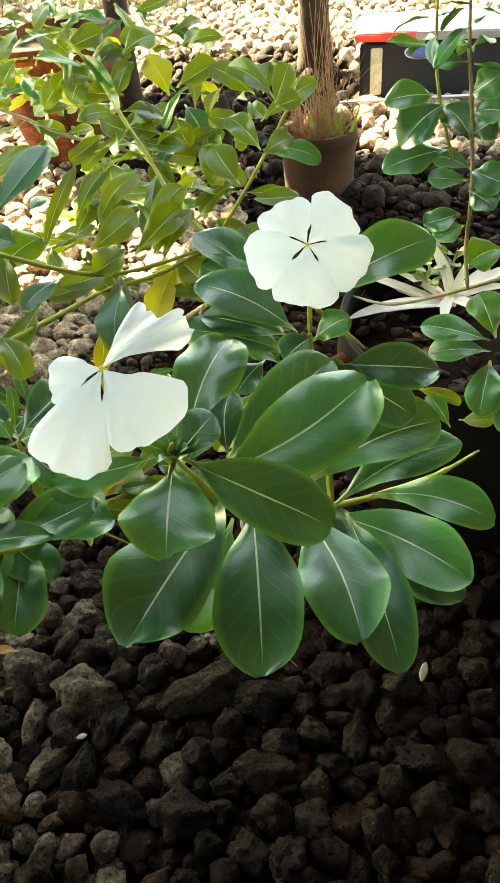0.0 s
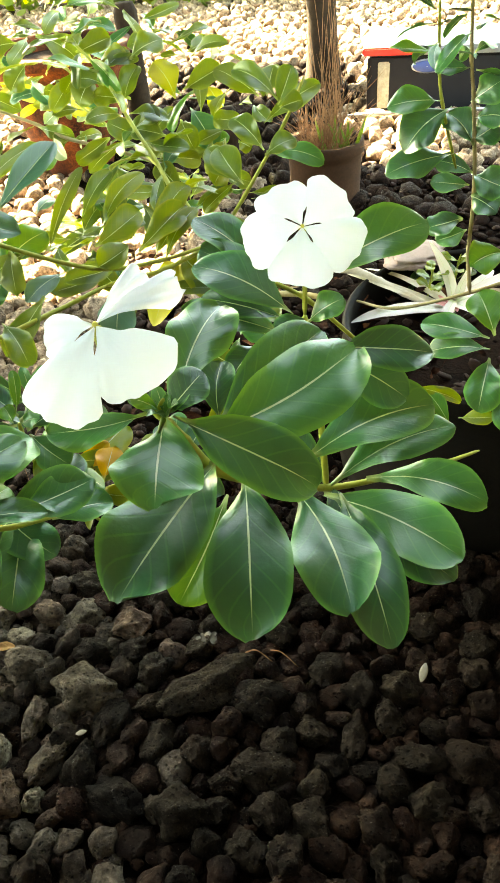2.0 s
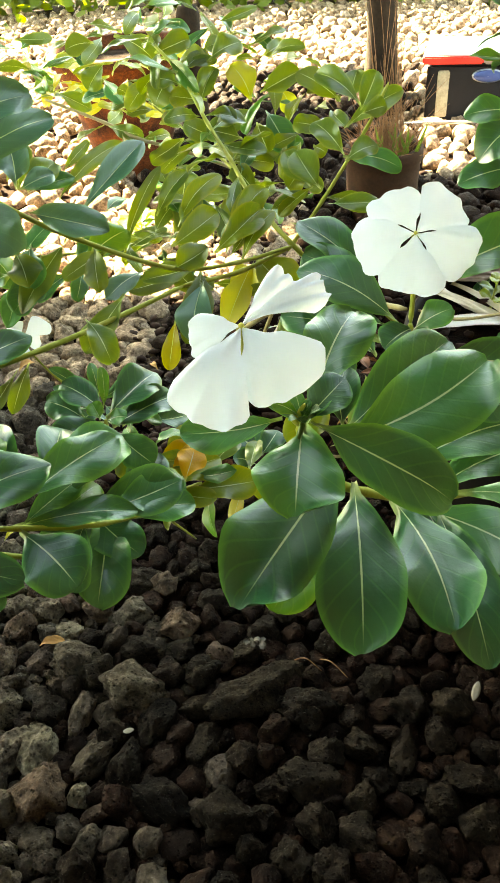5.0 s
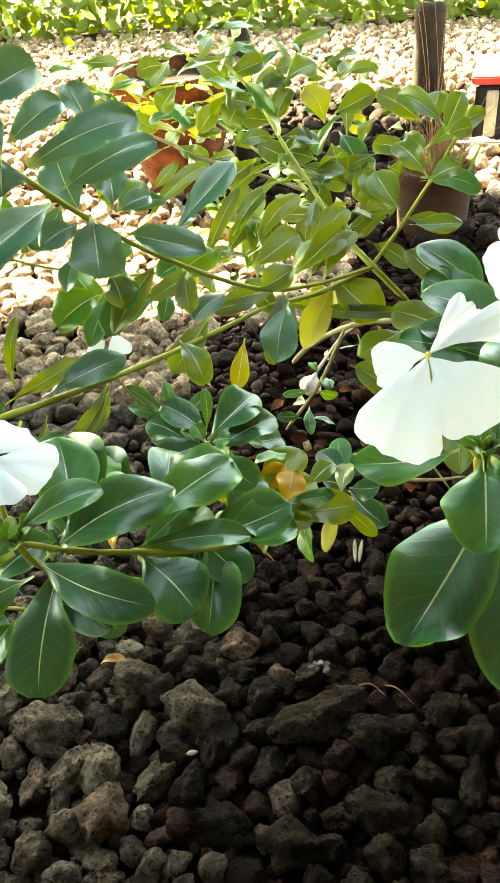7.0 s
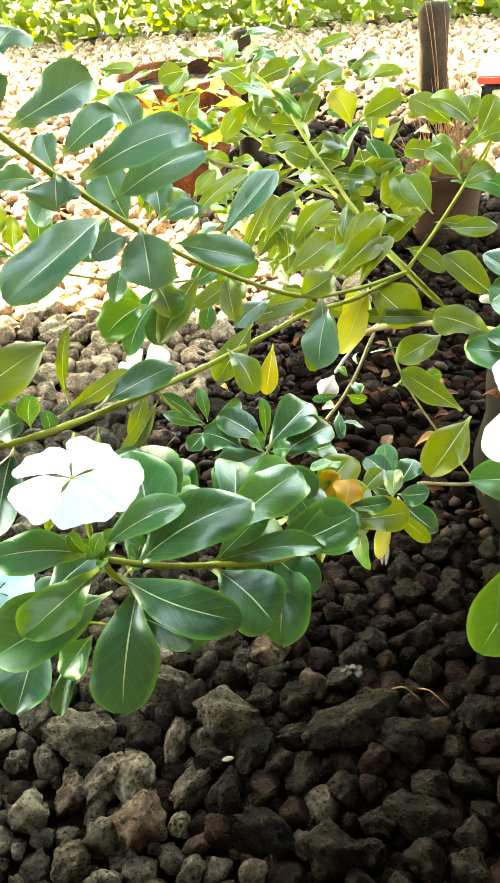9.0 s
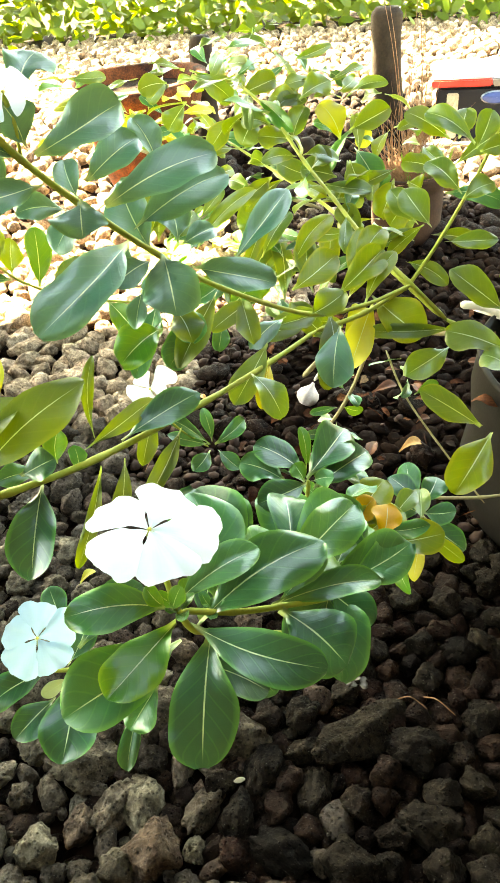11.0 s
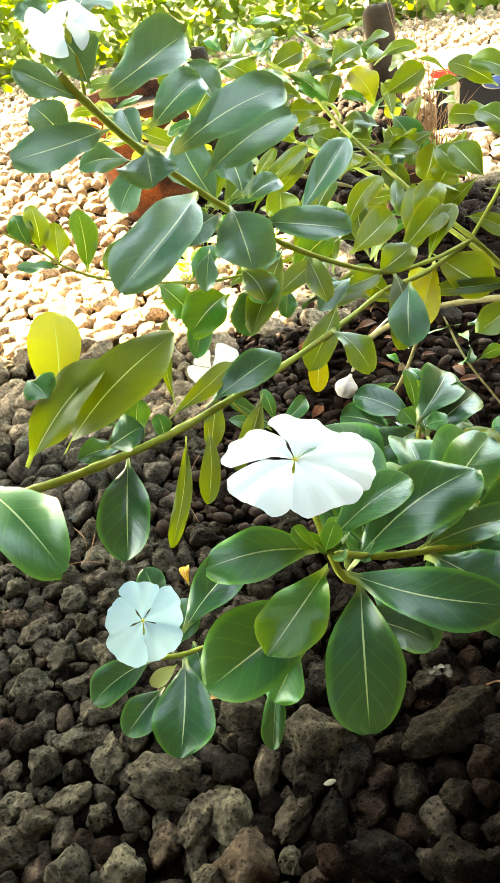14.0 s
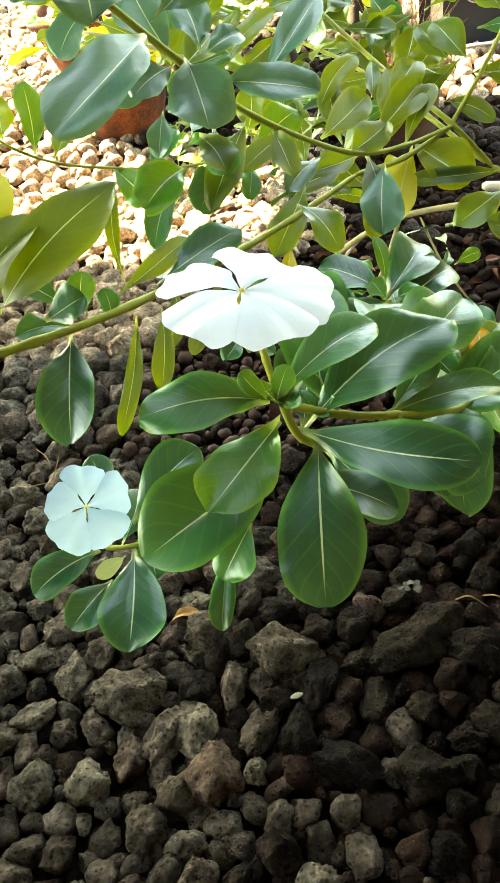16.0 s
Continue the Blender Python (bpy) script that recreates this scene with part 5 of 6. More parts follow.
leaf(plant_h, (0.155, 0.864, 0.697), (0.158, 0.887, 0.729), (0.35, -0.77, 0.54), 0.0249, 'olive')
leaf(plant_h, (0.168, 0.868, 0.69), (0.188, 0.895, 0.704), (0.34, -0.63, 0.7), 0.0268, 'lime')
leaf(plant_h, (0.186, 0.913, 0.69), (0.205, 0.939, 0.709), (0.28, -0.69, 0.67), 0.0115, 'lime')
leaf(plant_h, (0.232, 1.09, 0.519), (0.221, 1.138, 0.587), (0.23, -0.78, 0.59), 0.0257, 'lime')
leaf(plant_h, (0.192, 0.995, 0.597), (0.156, 0.961, 0.582), (0.29, -0.61, 0.74), 0.0236, 'mid')
leaf(plant_h, (0.198, 0.803, 0.667), (0.207, 0.771, 0.644), (0.31, -0.51, 0.8), 0.0255, 'mid')
leaf(plant_h, (0.209, 0.837, 0.625), (0.188, 0.807, 0.612), (0.33, -0.55, 0.77), 0.0167, 'mid')
leaf(plant_h, (0.211, 0.859, 0.618), (0.21, 0.836, 0.598), (0.29, -0.63, 0.72), 0.0163, 'mid')
leaf(plant_h, (0.282, 0.939, 0.58), (0.235, 0.897, 0.578), (0.39, -0.48, 0.78), 0.0253, 'olive')
leaf(plant_h, (0.417, 1.135, 0.692), (0.368, 1.146, 0.72), (0.17, -0.77, 0.61), 0.0276, 'olive')
leaf(plant_h, (0.426, 1.135, 0.692), (0.433, 1.152, 0.719), (0.02, -0.85, 0.53), 0.0276, 'lime')
leaf(plant_h, (0.422, 1.128, 0.665), (0.482, 1.159, 0.697), (0.04, -0.74, 0.67), 0.0243, 'lime')
leaf(plant_h, (0.406, 1.125, 0.662), (0.366, 1.123, 0.673), (0.21, -0.73, 0.65), 0.0240, 'olive')
leaf(plant_h, (0.417, 1.166, 0.622), (0.486, 1.156, 0.613), (-0.02, -0.71, 0.7), 0.0264, 'mid')
leaf(plant_h, (0.387, 1.106, 0.608), (0.354, 1.133, 0.64), (0.09, -0.7, 0.71), 0.0278, 'lime')
leaf(plant_h, (0.402, 1.103, 0.597), (0.459, 1.103, 0.585), (0.15, -0.7, 0.7), 0.0217, 'olive')
leaf(plant_h, (0.255, 0.76, 0.624), (0.283, 0.733, 0.601), (0.21, -0.51, 0.83), 0.0231, 'lime')
leaf(plant_h, (0.254, 0.845, 0.601), (0.231, 0.792, 0.571), (0.27, -0.56, 0.79), 0.0262, 'lime')
leaf(plant_h, (0.024, 1.414, 0.706), (-0.017, 1.401, 0.701), (0.15, -0.76, 0.63), 0.0381, 'olive')
leaf(plant_h, (0.072, 1.376, 0.722), (0.127, 1.38, 0.687), (0.38, -0.76, 0.52), 0.0365, 'lime')
leaf(plant_h, (0.075, 1.32, 0.699), (0.049, 1.305, 0.668), (-0.02, -0.9, 0.44), 0.0307, 'lime')
leaf(plant_h, (0.134, 1.327, 0.678), (0.108, 1.292, 0.645), (0.15, -0.73, 0.67), 0.0304, 'yel')
leaf(plant_h, (0.159, 1.288, 0.714), (0.202, 1.307, 0.727), (0.14, -0.74, 0.65), 0.0335, 'olive')
leaf(plant_h, (0.178, 1.284, 0.686), (0.159, 1.263, 0.658), (0.05, -0.81, 0.58), 0.0397, 'olive')
leaf(plant_h, (0.24, 1.266, 0.707), (0.196, 1.283, 0.712), (-0.17, -0.68, 0.71), 0.0289, 'yel')
leaf(plant_h, (0.236, 1.266, 0.71), (0.274, 1.293, 0.724), (0.2, -0.67, 0.71), 0.0328, 'lime')
leaf(plant_h, (0.288, 1.206, 0.632), (0.244, 1.197, 0.645), (0.33, -0.69, 0.65), 0.0346, 'lime')
leaf(plant_h, (0.302, 1.231, 0.644), (0.319, 1.211, 0.614), (0.08, -0.8, 0.59), 0.0315, 'olive')
leaf(plant_h, (0.357, 1.224, 0.622), (0.343, 1.19, 0.585), (-0.03, -0.72, 0.69), 0.0351, 'yel')
leaf(plant_h, (0.374, 1.222, 0.618), (0.391, 1.218, 0.611), (0.11, -0.75, 0.65), 0.0254, 'yel')
leaf(plant_h, (0.254, 1.017, 0.595), (0.292, 1.069, 0.635), (0.07, -0.64, 0.77), 0.0245, 'yel')
leaf(plant_h, (0.26, 0.971, 0.592), (0.303, 1.007, 0.616), (0.08, -0.62, 0.78), 0.0352, 'yel')
leaf(plant_h, (0.323, 1, 0.6), (0.349, 1.036, 0.633), (-0.01, -0.67, 0.74), 0.0310, 'yel')
leaf(plant_h, (0.306, 0.971, 0.587), (0.351, 1.01, 0.622), (-0.01, -0.67, 0.75), 0.0332, 'yel')
leaf(plant_h, (0.334, 0.967, 0.578), (0.363, 1.008, 0.619), (-0.05, -0.69, 0.72), 0.0201, 'yel')
leaf(plant_h, (0.306, 0.922, 0.559), (0.262, 0.948, 0.591), (0.12, -0.67, 0.73), 0.0240, 'olive')
foliate(plant_h, [(0.219, 1.058, 0.555), (0.248, 1.131, 0.582), (0.281, 1.179, 0.549), (0.332, 1.241, 0.555)], 15, 0.0317)
foliate(plant_h, [(0.257, 1.133, 0.459), (0.212, 1.144, 0.501), (0.148, 1.194, 0.525), (0.058, 1.222, 0.529)], 9, 0.0298)
foliate(plant_h, [(0.27, 1.378, 0.694), (0.216, 1.425, 0.716), (0.159, 1.469, 0.74), (0.082, 1.505, 0.754)], 12, 0.0333)
foliate(plant_h, [(-0.09, 1.588, 0.68), (0.015, 1.567, 0.693), (0.106, 1.538, 0.716)], 10, 0.0388)
foliate(plant_h, [(0.349, 1.224, 0.622), (0.389, 1.261, 0.65), (0.407, 1.303, 0.684)], 6, 0.0278)
foliate(plant_h, [(0.273, 1.318, 0.638), (0.294, 1.381, 0.656), (0.257, 1.433, 0.696)], 6, 0.0313)
foliate(plant_h, [(0.077, 1.464, 0.613), (0.013, 1.495, 0.623), (-0.048, 1.532, 0.658)], 9, 0.0337)
foliate(plant_h, [(-0.268, 2.088, 0.492), (-0.394, 2.148, 0.495), (-0.508, 2.217, 0.537)], 14, 0.0540, YELLOWS)
foliate(plant_h, [(-0.199, 2, 0.474), (-0.162, 2.128, 0.505), (-0.133, 2.253, 0.554)], 12, 0.0453, YELLOWS)
foliate(plant_h, [(-0.244, 2.073, 0.469), (-0.189, 2.084, 0.426), (-0.154, 2.212, 0.441)], 12, 0.0461, YELLOWS)
foliate(plant_h, [(-0.327, 1.821, 0.525), (-0.278, 1.958, 0.526), (-0.218, 2.093, 0.519)], 10, 0.0431, YELLOWS)

plant_r = plant('periwinkle_plant', 'upright periwinkle with opposite leaves on one woody stem')
stem(plant_r, [(0.693, 1.334, 0.349), (0.685, 1.344, 0.411), (0.684, 1.35, 0.501), (0.672, 1.358, 0.612), (0.662, 1.354, 0.674), (0.655, 1.35, 0.754)], 0.0032, 0.0022)
stem(plant_r, [(0.657, 1.364, 0.528), (0.631, 1.374, 0.616), (0.623, 1.378, 0.67), (0.618, 1.372, 0.741)], 0.0024, 0.0020)
stem(plant_r, [(0.793, 1.334, 0.387), (0.695, 1.351, 0.34), (0.586, 1.373, 0.3), (0.513, 1.424, 0.287)], 0.0030, 0.0022)
leaf(plant_r, (0.644, 1.37, 0.609), (0.583, 1.348, 0.558), (-0.2, -0.79, 0.58), 0.0577, 'dark')
leaf(plant_r, (0.629, 1.374, 0.617), (0.558, 1.366, 0.614), (0.05, -0.73, 0.68), 0.0391, 'mid')
leaf(plant_r, (0.651, 1.361, 0.549), (0.559, 1.339, 0.531), (0.02, -0.69, 0.73), 0.0477, 'dark')
leaf(plant_r, (0.672, 1.347, 0.462), (0.62, 1.336, 0.452), (-0.02, -0.66, 0.75), 0.0401, 'dark')
leaf(plant_r, (0.679, 1.359, 0.523), (0.73, 1.325, 0.51), (-0.22, -0.62, 0.76), 0.0481, 'dark')
leaf(plant_r, (0.724, 1.265, 0.447), (0.677, 1.245, 0.436), (0.06, -0.58, 0.81), 0.0493, 'light')
leaf(plant_r, (0.667, 1.36, 0.618), (0.703, 1.343, 0.649), (-0.65, -0.66, 0.38), 0.0418, 'mid')
leaf(plant_r, (0.675, 1.354, 0.599), (0.714, 1.329, 0.605), (-0.46, -0.56, 0.69), 0.0418, 'dark')
leaf(plant_r, (0.677, 1.352, 0.562), (0.641, 1.388, 0.597), (-0.07, -0.73, 0.68), 0.0432, 'dark')
leaf(plant_r, (0.676, 1.345, 0.511), (0.622, 1.342, 0.518), (0.12, -0.69, 0.71), 0.0308, 'mid')
leaf(plant_r, (0.679, 1.339, 0.498), (0.713, 1.307, 0.486), (-0.25, -0.56, 0.79), 0.0426, 'dark')
leaf(plant_r, (0.682, 1.359, 0.522), (0.63, 1.38, 0.535), (-0.09, -0.69, 0.72), 0.0297, 'dark')
leaf(plant_r, (0.68, 1.349, 0.444), (0.636, 1.337, 0.432), (-0.03, -0.65, 0.76), 0.0352, 'mid')
leaf(plant_r, (0.674, 1.355, 0.569), (0.704, 1.348, 0.592), (-0.53, -0.71, 0.46), 0.0509, 'dark')
leaf(plant_r, (0.667, 0.956, 0.496), (0.6, 0.988, 0.495), (-0.27, -0.52, 0.81), 0.0307, 'mid')
leaf(plant_r, (0.668, 0.95, 0.487), (0.607, 0.963, 0.475), (-0.27, -0.55, 0.79), 0.0280, 'mid')
leaf(plant_r, (0.668, 0.945, 0.48), (0.656, 0.897, 0.446), (-0.11, -0.56, 0.82), 0.0369, 'mid')
leaf(plant_r, (0.672, 0.957, 0.499), (0.656, 0.999, 0.527), (-0.12, -0.57, 0.81), 0.0369, 'light')
leaf(plant_r, (0.678, 0.94, 0.476), (0.709, 0.911, 0.463), (-0.15, -0.54, 0.83), 0.0360, 'mid')
leaf(plant_r, (0.674, 0.924, 0.453), (0.693, 0.882, 0.436), (-0.18, -0.42, 0.89), 0.0297, 'mid')
leaf(plant_r, (0.603, 0.975, 0.421), (0.544, 0.988, 0.419), (-0.16, -0.54, 0.83), 0.0194, 'yel')
leaf(plant_r, (0.599, 0.975, 0.421), (0.649, 0.97, 0.406), (0.18, -0.59, 0.78), 0.0168, 'yel')
leaf(plant_r, (0.612, 0.951, 0.408), (0.575, 0.933, 0.398), (0.01, -0.51, 0.86), 0.0252, 'yel')
leaf(plant_r, (0.644, 0.943, 0.404), (0.68, 0.932, 0.414), (-0.38, -0.47, 0.8), 0.0189, 'yel')
leaf(plant_r, (0.636, 0.938, 0.396), (0.612, 0.971, 0.417), (-0.04, -0.57, 0.82), 0.0192, 'light')
leaf(plant_r, (0.597, 1.644, 0.279), (0.561, 1.655, 0.3), (0.17, -0.73, 0.66), 0.0272, 'light')
leaf(plant_r, (0.602, 1.643, 0.277), (0.619, 1.658, 0.312), (-0.2, -0.86, 0.47), 0.0249, 'light')
leaf(plant_r, (0.607, 1.641, 0.274), (0.642, 1.644, 0.284), (-0.16, -0.67, 0.73), 0.0227, 'mid')
foliate(plant_r, [(0.635, 1.525, 0.27), (0.649, 1.564, 0.305)], 7, 0.0266)
foliate(plant_r, [(0.666, 1.349, 0.655), (0.658, 1.346, 0.731)], 8, 0.0330, GREENS)
foliate(plant_r, [(0.622, 1.368, 0.672), (0.619, 1.37, 0.729)], 8, 0.0334, GREENS)

plant_j = plant('periwinkle_plant', 'small periwinkle with one white flower in the gravel')
stem(plant_j, [(0.163, 0.917, 0.424), (0.14, 0.888, 0.472), (0.132, 0.861, 0.524), (0.13, 0.857, 0.54)], 0.0012, 0.0010)
leaf(plant_j, (0.166, 0.911, 0.432), (0.125, 0.895, 0.455), (0.56, -0.44, 0.7), 0.0166, 'mid')
leaf(plant_j, (0.166, 0.911, 0.432), (0.125, 0.898, 0.479), (0.71, -0.5, 0.5), 0.0152, 'dark')
leaf(plant_j, (0.169, 0.914, 0.434), (0.158, 0.932, 0.467), (0.36, -0.76, 0.55), 0.0141, 'mid')
leaf(plant_j, (0.172, 0.913, 0.431), (0.201, 0.946, 0.443), (0.24, -0.51, 0.83), 0.0194, 'mid')
leaf(plant_j, (0.167, 0.907, 0.427), (0.154, 0.881, 0.417), (0.27, -0.43, 0.86), 0.0217, 'dark')
leaf(plant_j, (0.176, 0.91, 0.426), (0.202, 0.896, 0.411), (0.19, -0.51, 0.84), 0.0191, 'dark')
leaf(plant_j, (0.13, 0.858, 0.512), (0.127, 0.808, 0.483), (0.29, -0.49, 0.82), 0.0197, 'olive')
bloom = flower(plant_j, (0.13, 0.857, 0.541), (0.41, -0.77, 0.49))
petal(bloom, (0.13, 0.857, 0.541), (0.113, 0.842, 0.54), (0.38, -0.48, 0.79), 0.0243)
petal(bloom, (0.13, 0.857, 0.541), (0.118, 0.864, 0.553), (0.4, -0.6, 0.69), 0.0220)
petal(bloom, (0.13, 0.857, 0.541), (0.148, 0.881, 0.548), (0.34, -0.49, 0.8), 0.0266)
petal(bloom, (0.13, 0.857, 0.541), (0.146, 0.863, 0.536), (0.4, -0.52, 0.76), 0.0208)
petal(bloom, (0.13, 0.857, 0.541), (0.13, 0.843, 0.531), (0.29, -0.54, 0.79), 0.0231)


def seedling(at, count, size, kinds=("lime", "light", "yel")):
    """Low weed: a short stem with a few broad leaves."""
    ob = tagged(new("weed"), "low bright green weed in sunlit gravel", "plant", "weeds")
    c = Vector(at)
    rnd = random.Random(int(c.x * 1000) + count)
    v, f = tube([c - Vector((0, 0, 0.03)), c + Vector((0.004, 0, 0.03)), c + Vector((0.008, -0.004, 0.06))], 0.0022, 0.0014, 8, 4)
    mesh_object("stem", v, f, STEM, ob)
    for k in range(count):
        a = k * 2.4 + rnd.uniform(-0.3, 0.3)
        out = Vector((math.cos(a), math.sin(a), rnd.uniform(0.1, 0.6)))
        p = c + Vector((0.006, 0, 0.01 + 0.05 * k / count))
        leaf(ob, p, p + out * size * rnd.uniform(0.7, 1.2), (out.x * -0.5, out.y * -0.5 - 0.3, 1), size * rnd.uniform(0.4, 0.6), rnd.choice(kinds))
    return ob


for q, count, size in (((-0.299, 2.568, 0.03), 7, 0.085), ((-0.293, 2.258, 0.03), 8, 0.080), ((-0.09, 2.32, 0.03), 9, 0.065), ((-0.20, 2.42, 0.03), 6, 0.070), ((-0.06, 2.62, 0.03), 6, 0.060), ((-0.33, 2.74, 0.03), 6, 0.075)):
    seedling(q, count, size)


# ---------------------------------------------------------------- variegated plant by the slab
def strap_outline(q):
    return max(0.03, math.sin(math.pi * min(0.999, (q + 0.25) / 1.25)) ** 0.65)


def variegated():
    """Low rosette of strap leaves, one of them upright, most lying flat, round a pink heart."""
    ob = tagged(new("variegated_plant"), "low rosette of white strap leaves with pink hearts", "plant")
    c = Vector((0.683, 1.436, 0.262))
    for k, (dx, dy, dz, wide) in enumerate([(-0.170, -0.075, 0.018, 0.026), (-0.115, -0.045, 0.012, 0.024), (-0.068, -0.010, 0.012, 0.020), (-0.045, 0.057, 0.100, 0.020), (0.026, 0.030, 0.070, 0.016),
                                            (0.070, 0.075, 0.040, 0.024), (0.100, 0.020, 0.025, 0.022), (0.062, -0.055, 0.020, 0.022), (0.125, 0.060, 0.050, 0.020), (-0.018, -0.085, 0.012, 0.018)]):
        n = Vector((-dx * 2, -dy * 2 - 0.3, 1)) if dz < 0.06 else Vector((0.3, -1, 0.4))
        v, f, uv = blade(c + Vector((0, 0, 0.002 * k)), c + Vector((dx, dy, dz)), n.normalized(), wide, 20 + k, strap_outline, 0.05, 0.35, 0.02, 5, 12)
        mesh_object("leaf", v, f, LEAF["white"], ob, uv)
    for k in range(5):
        d = Vector((math.cos(k * 2.4), math.sin(k * 2.4), 0.5)) * 0.034
        v, f, uv = blade(c, c + d, (-d.x, -d.y - 0.4, 1), 0.011, 40 + k, strap_outline, 0.05, 0.35, 0.02, 5, 8)
        mesh_object("heart_leaf", v, f, LEAF["pink"], ob, uv, label="small pink heart leaf")
    for k, (tip, wide) in enumerate([((0.50, 1.50, 0.30), 0.016), ((0.53, 1.55, 0.285), 0.012), ((0.60, 1.545, 0.268), 0.014)]):
        v, f, uv = blade(c + Vector((-0.01, 0.01, 0.004 * k)), tip, (0.1, -0.4, 1), wide, 60 + k, strap_outline, 0.05, 0.3, 0.03, 5, 12)
        mesh_object("dry_leaf", v, f, STRAW, ob, uv, label="long dried pale strap leaf")
    return ob


variegated()
seedling((0.640, 1.480, 0.262), 8, 0.036, ("yel", "lime", "yel"))
seedling((0.690, 1.545, 0.255), 6, 0.034, ("yel", "lime", "yel"))
slab = tagged(new("stone_slab"), "pale flat broken stone slab resting on grow bag rim", "slab")
shape_v, shape_f = stone_shape(77, 4)
slab_v = [(0.618 + v[0] * 0.078, 1.560 + v[1] * 0.060, 0.306 + max(-0.5, min(0.62, v[2])) * 0.012) for v in shape_v.tolist()]
mesh_object("body", slab_v, shape_f.tolist(), PALE_STONE, slab)
branch = tagged(new("dry_branch"), "thick tan dead branch lying over the grow bag rim", "branch")
v, f = tube([(0.478, 1.492, 0.312), (0.515, 1.490, 0.309), (0.557, 1.480, 0.294), (0.600, 1.462, 0.280), (0.636, 1.440, 0.272)], 0.0072, 0.0052, 10, 6, 0.25, 5)
mesh_object("wood", v, f, STRAW, branch)


# ---------------------------------------------------------------- litter on the stones
def dead_leaf(at, length, turn, label, material=None, curl=0.25):
    ob_seed = int(abs(at[0]) * 1000)
    d = Vector((math.cos(radians(turn)), math.sin(radians(turn)), 0.12))
    c = Vector(at)
    v, f, uv = blade(c - d * length / 2, c + d * length / 2, (0.1, -0.2, 1), length * 0.42, ob_seed, leaf_outline, curl, 0.9, 0.08, 7, 9)
    return tagged(mesh_object("dead_leaf", v, f, material or LITTER, None, uv), label, "leaf")


def husk(at, length, turn, label, split=False):
    """Seed husk: an oval shell with a groove along it, or one that has split into two slivers."""
    ob = tagged(new("seed_husk"), label, "husk", "seed husks")
    along = Vector((math.cos(radians(turn)), math.sin(radians(turn)), 0.35)).normalized()
    across = along.cross(Vector((0, -0.5, 1))).normalized()
    up = across.cross(along)
    wide = 0.16 if split else 0.21
    for side in ((-1, 1) if split else (0,)):
        verts, faces, rings, sides = [], [], 11, 14
        for j in range(rings):
            v = j / (rings - 1)
            r = wide * length * max(0.02, math.sin(math.pi * (0.03 + 0.94 * v))) ** 0.7 * (0.55 if split else 1.0)
            c = Vector(at) + along * ((v - 0.5) * length) + across * (side * wide * length * (0.45 + 0.5 * v))
            for i in range(sides):
                a = 2 * math.pi * i / sides
                groove = 1 - 0.45 * max(0.0, math.sin(a)) ** 8
                verts.append(c + across * (r * math.cos(a)) + up * (0.6 * r * math.sin(a) * groove))
        for j in range(rings - 1):
            for i in range(sides):
                k = (i + 1) % sides
                faces.append((j * sides + i, j * sides + k, (j + 1) * sides + k, (j + 1) * sides + i))
        mesh_object("shell", verts, faces, CHAFF, ob)
    return ob


def twig(points, radius, label):
    v, f = tube(points, radius, radius * 0.6, 6, 5)
    return tagged(mesh_object("dry_twig", v, f, DRY), label, "twig", "dry twigs")


def chaff(at, seed):
    """Small crumpled tuft of dried petals."""
    rnd = random.Random(seed)
    ob = tagged(new("dried_flower"), "small crumpled pale dried flower on stones", "flower", "dried flowers")
    for k in range(5):
        a = rnd.uniform(0, 6.28)
        tip = Vector(at) + Vector((math.cos(a), math.sin(a), rnd.uniform(0.1, 0.9))) * 0.012
        v, f, uv = blade(at, tip, (rnd.uniform(-1, 1), rnd.uniform(-1, 1), 1), 0.008, seed + k, petal_outline, 0.2, 0.5, 0.1, 5, 6)
        mesh_object("petal", v, f, GREY_CHAFF, ob, uv)
    return ob


husk((0.631, 0.872, 0.030), 0.026, 75, "pale oval seed husk standing between dark stones")
husk((0.356, 1.118, 0.046), 0.040, 95, "white split seed husk on dark stones", True)
husk((0.198, 0.735, 0.040), 0.016, 10, "tiny pale seed husk on a stone")
for k, q in enumerate([(0.338, 0.886, 0.045), (-0.287, 1.212, 0.040), (-0.084, 1.242, 0.040), (0.328, 0.889, 0.045), (-0.088, 1.386, 0.040)]):
    chaff(q, 40 + k)
dead_leaf((0.406, 1.443, 0.030), 0.050, 30, "curled red-brown dead leaf beside grow bag")
dead_leaf((-0.049, 1.072, 0.035), 0.040, 110, "shrivelled yellow-brown leaf between stones", LEAF["orange"])
dead_leaf((0.046, 0.849, 0.040), 0.030, 10, "small tan dead leaf on dark stones")
dead_leaf((-0.323, 1.537, 0.040), 0.045, 60, "dry orange leaf on pale stones")
dead_leaf((-0.039, 1.586, 0.030), 0.030, 140, "dull red dead leaf among gravel")
dead_leaf((0.042, 0.841, 0.045), 0.028, 20, "small brown dead leaf near a large stone")
twig([(0.390, 0.874, 0.040), (0.407, 0.872, 0.050), (0.429, 0.863, 0.040)], 0.0011, "thin curved dry stalk on dark stones")
twig([(0.424, 0.881, 0.040), (0.441, 0.872, 0.050), (0.465, 0.858, 0.040)], 0.0010, "thin pale dry twig on stones")
twig([(-0.234, 1.109, 0.035), (-0.230, 1.133, 0.045), (-0.232, 1.163, 0.050)], 0.0012, "short pale twig leaning on stones")
twig([(-0.274, 1.090, 0.042), (-0.230, 1.098, 0.046), (-0.184, 1.095, 0.042)], 0.0010, "thin brown dry stalk across stones")
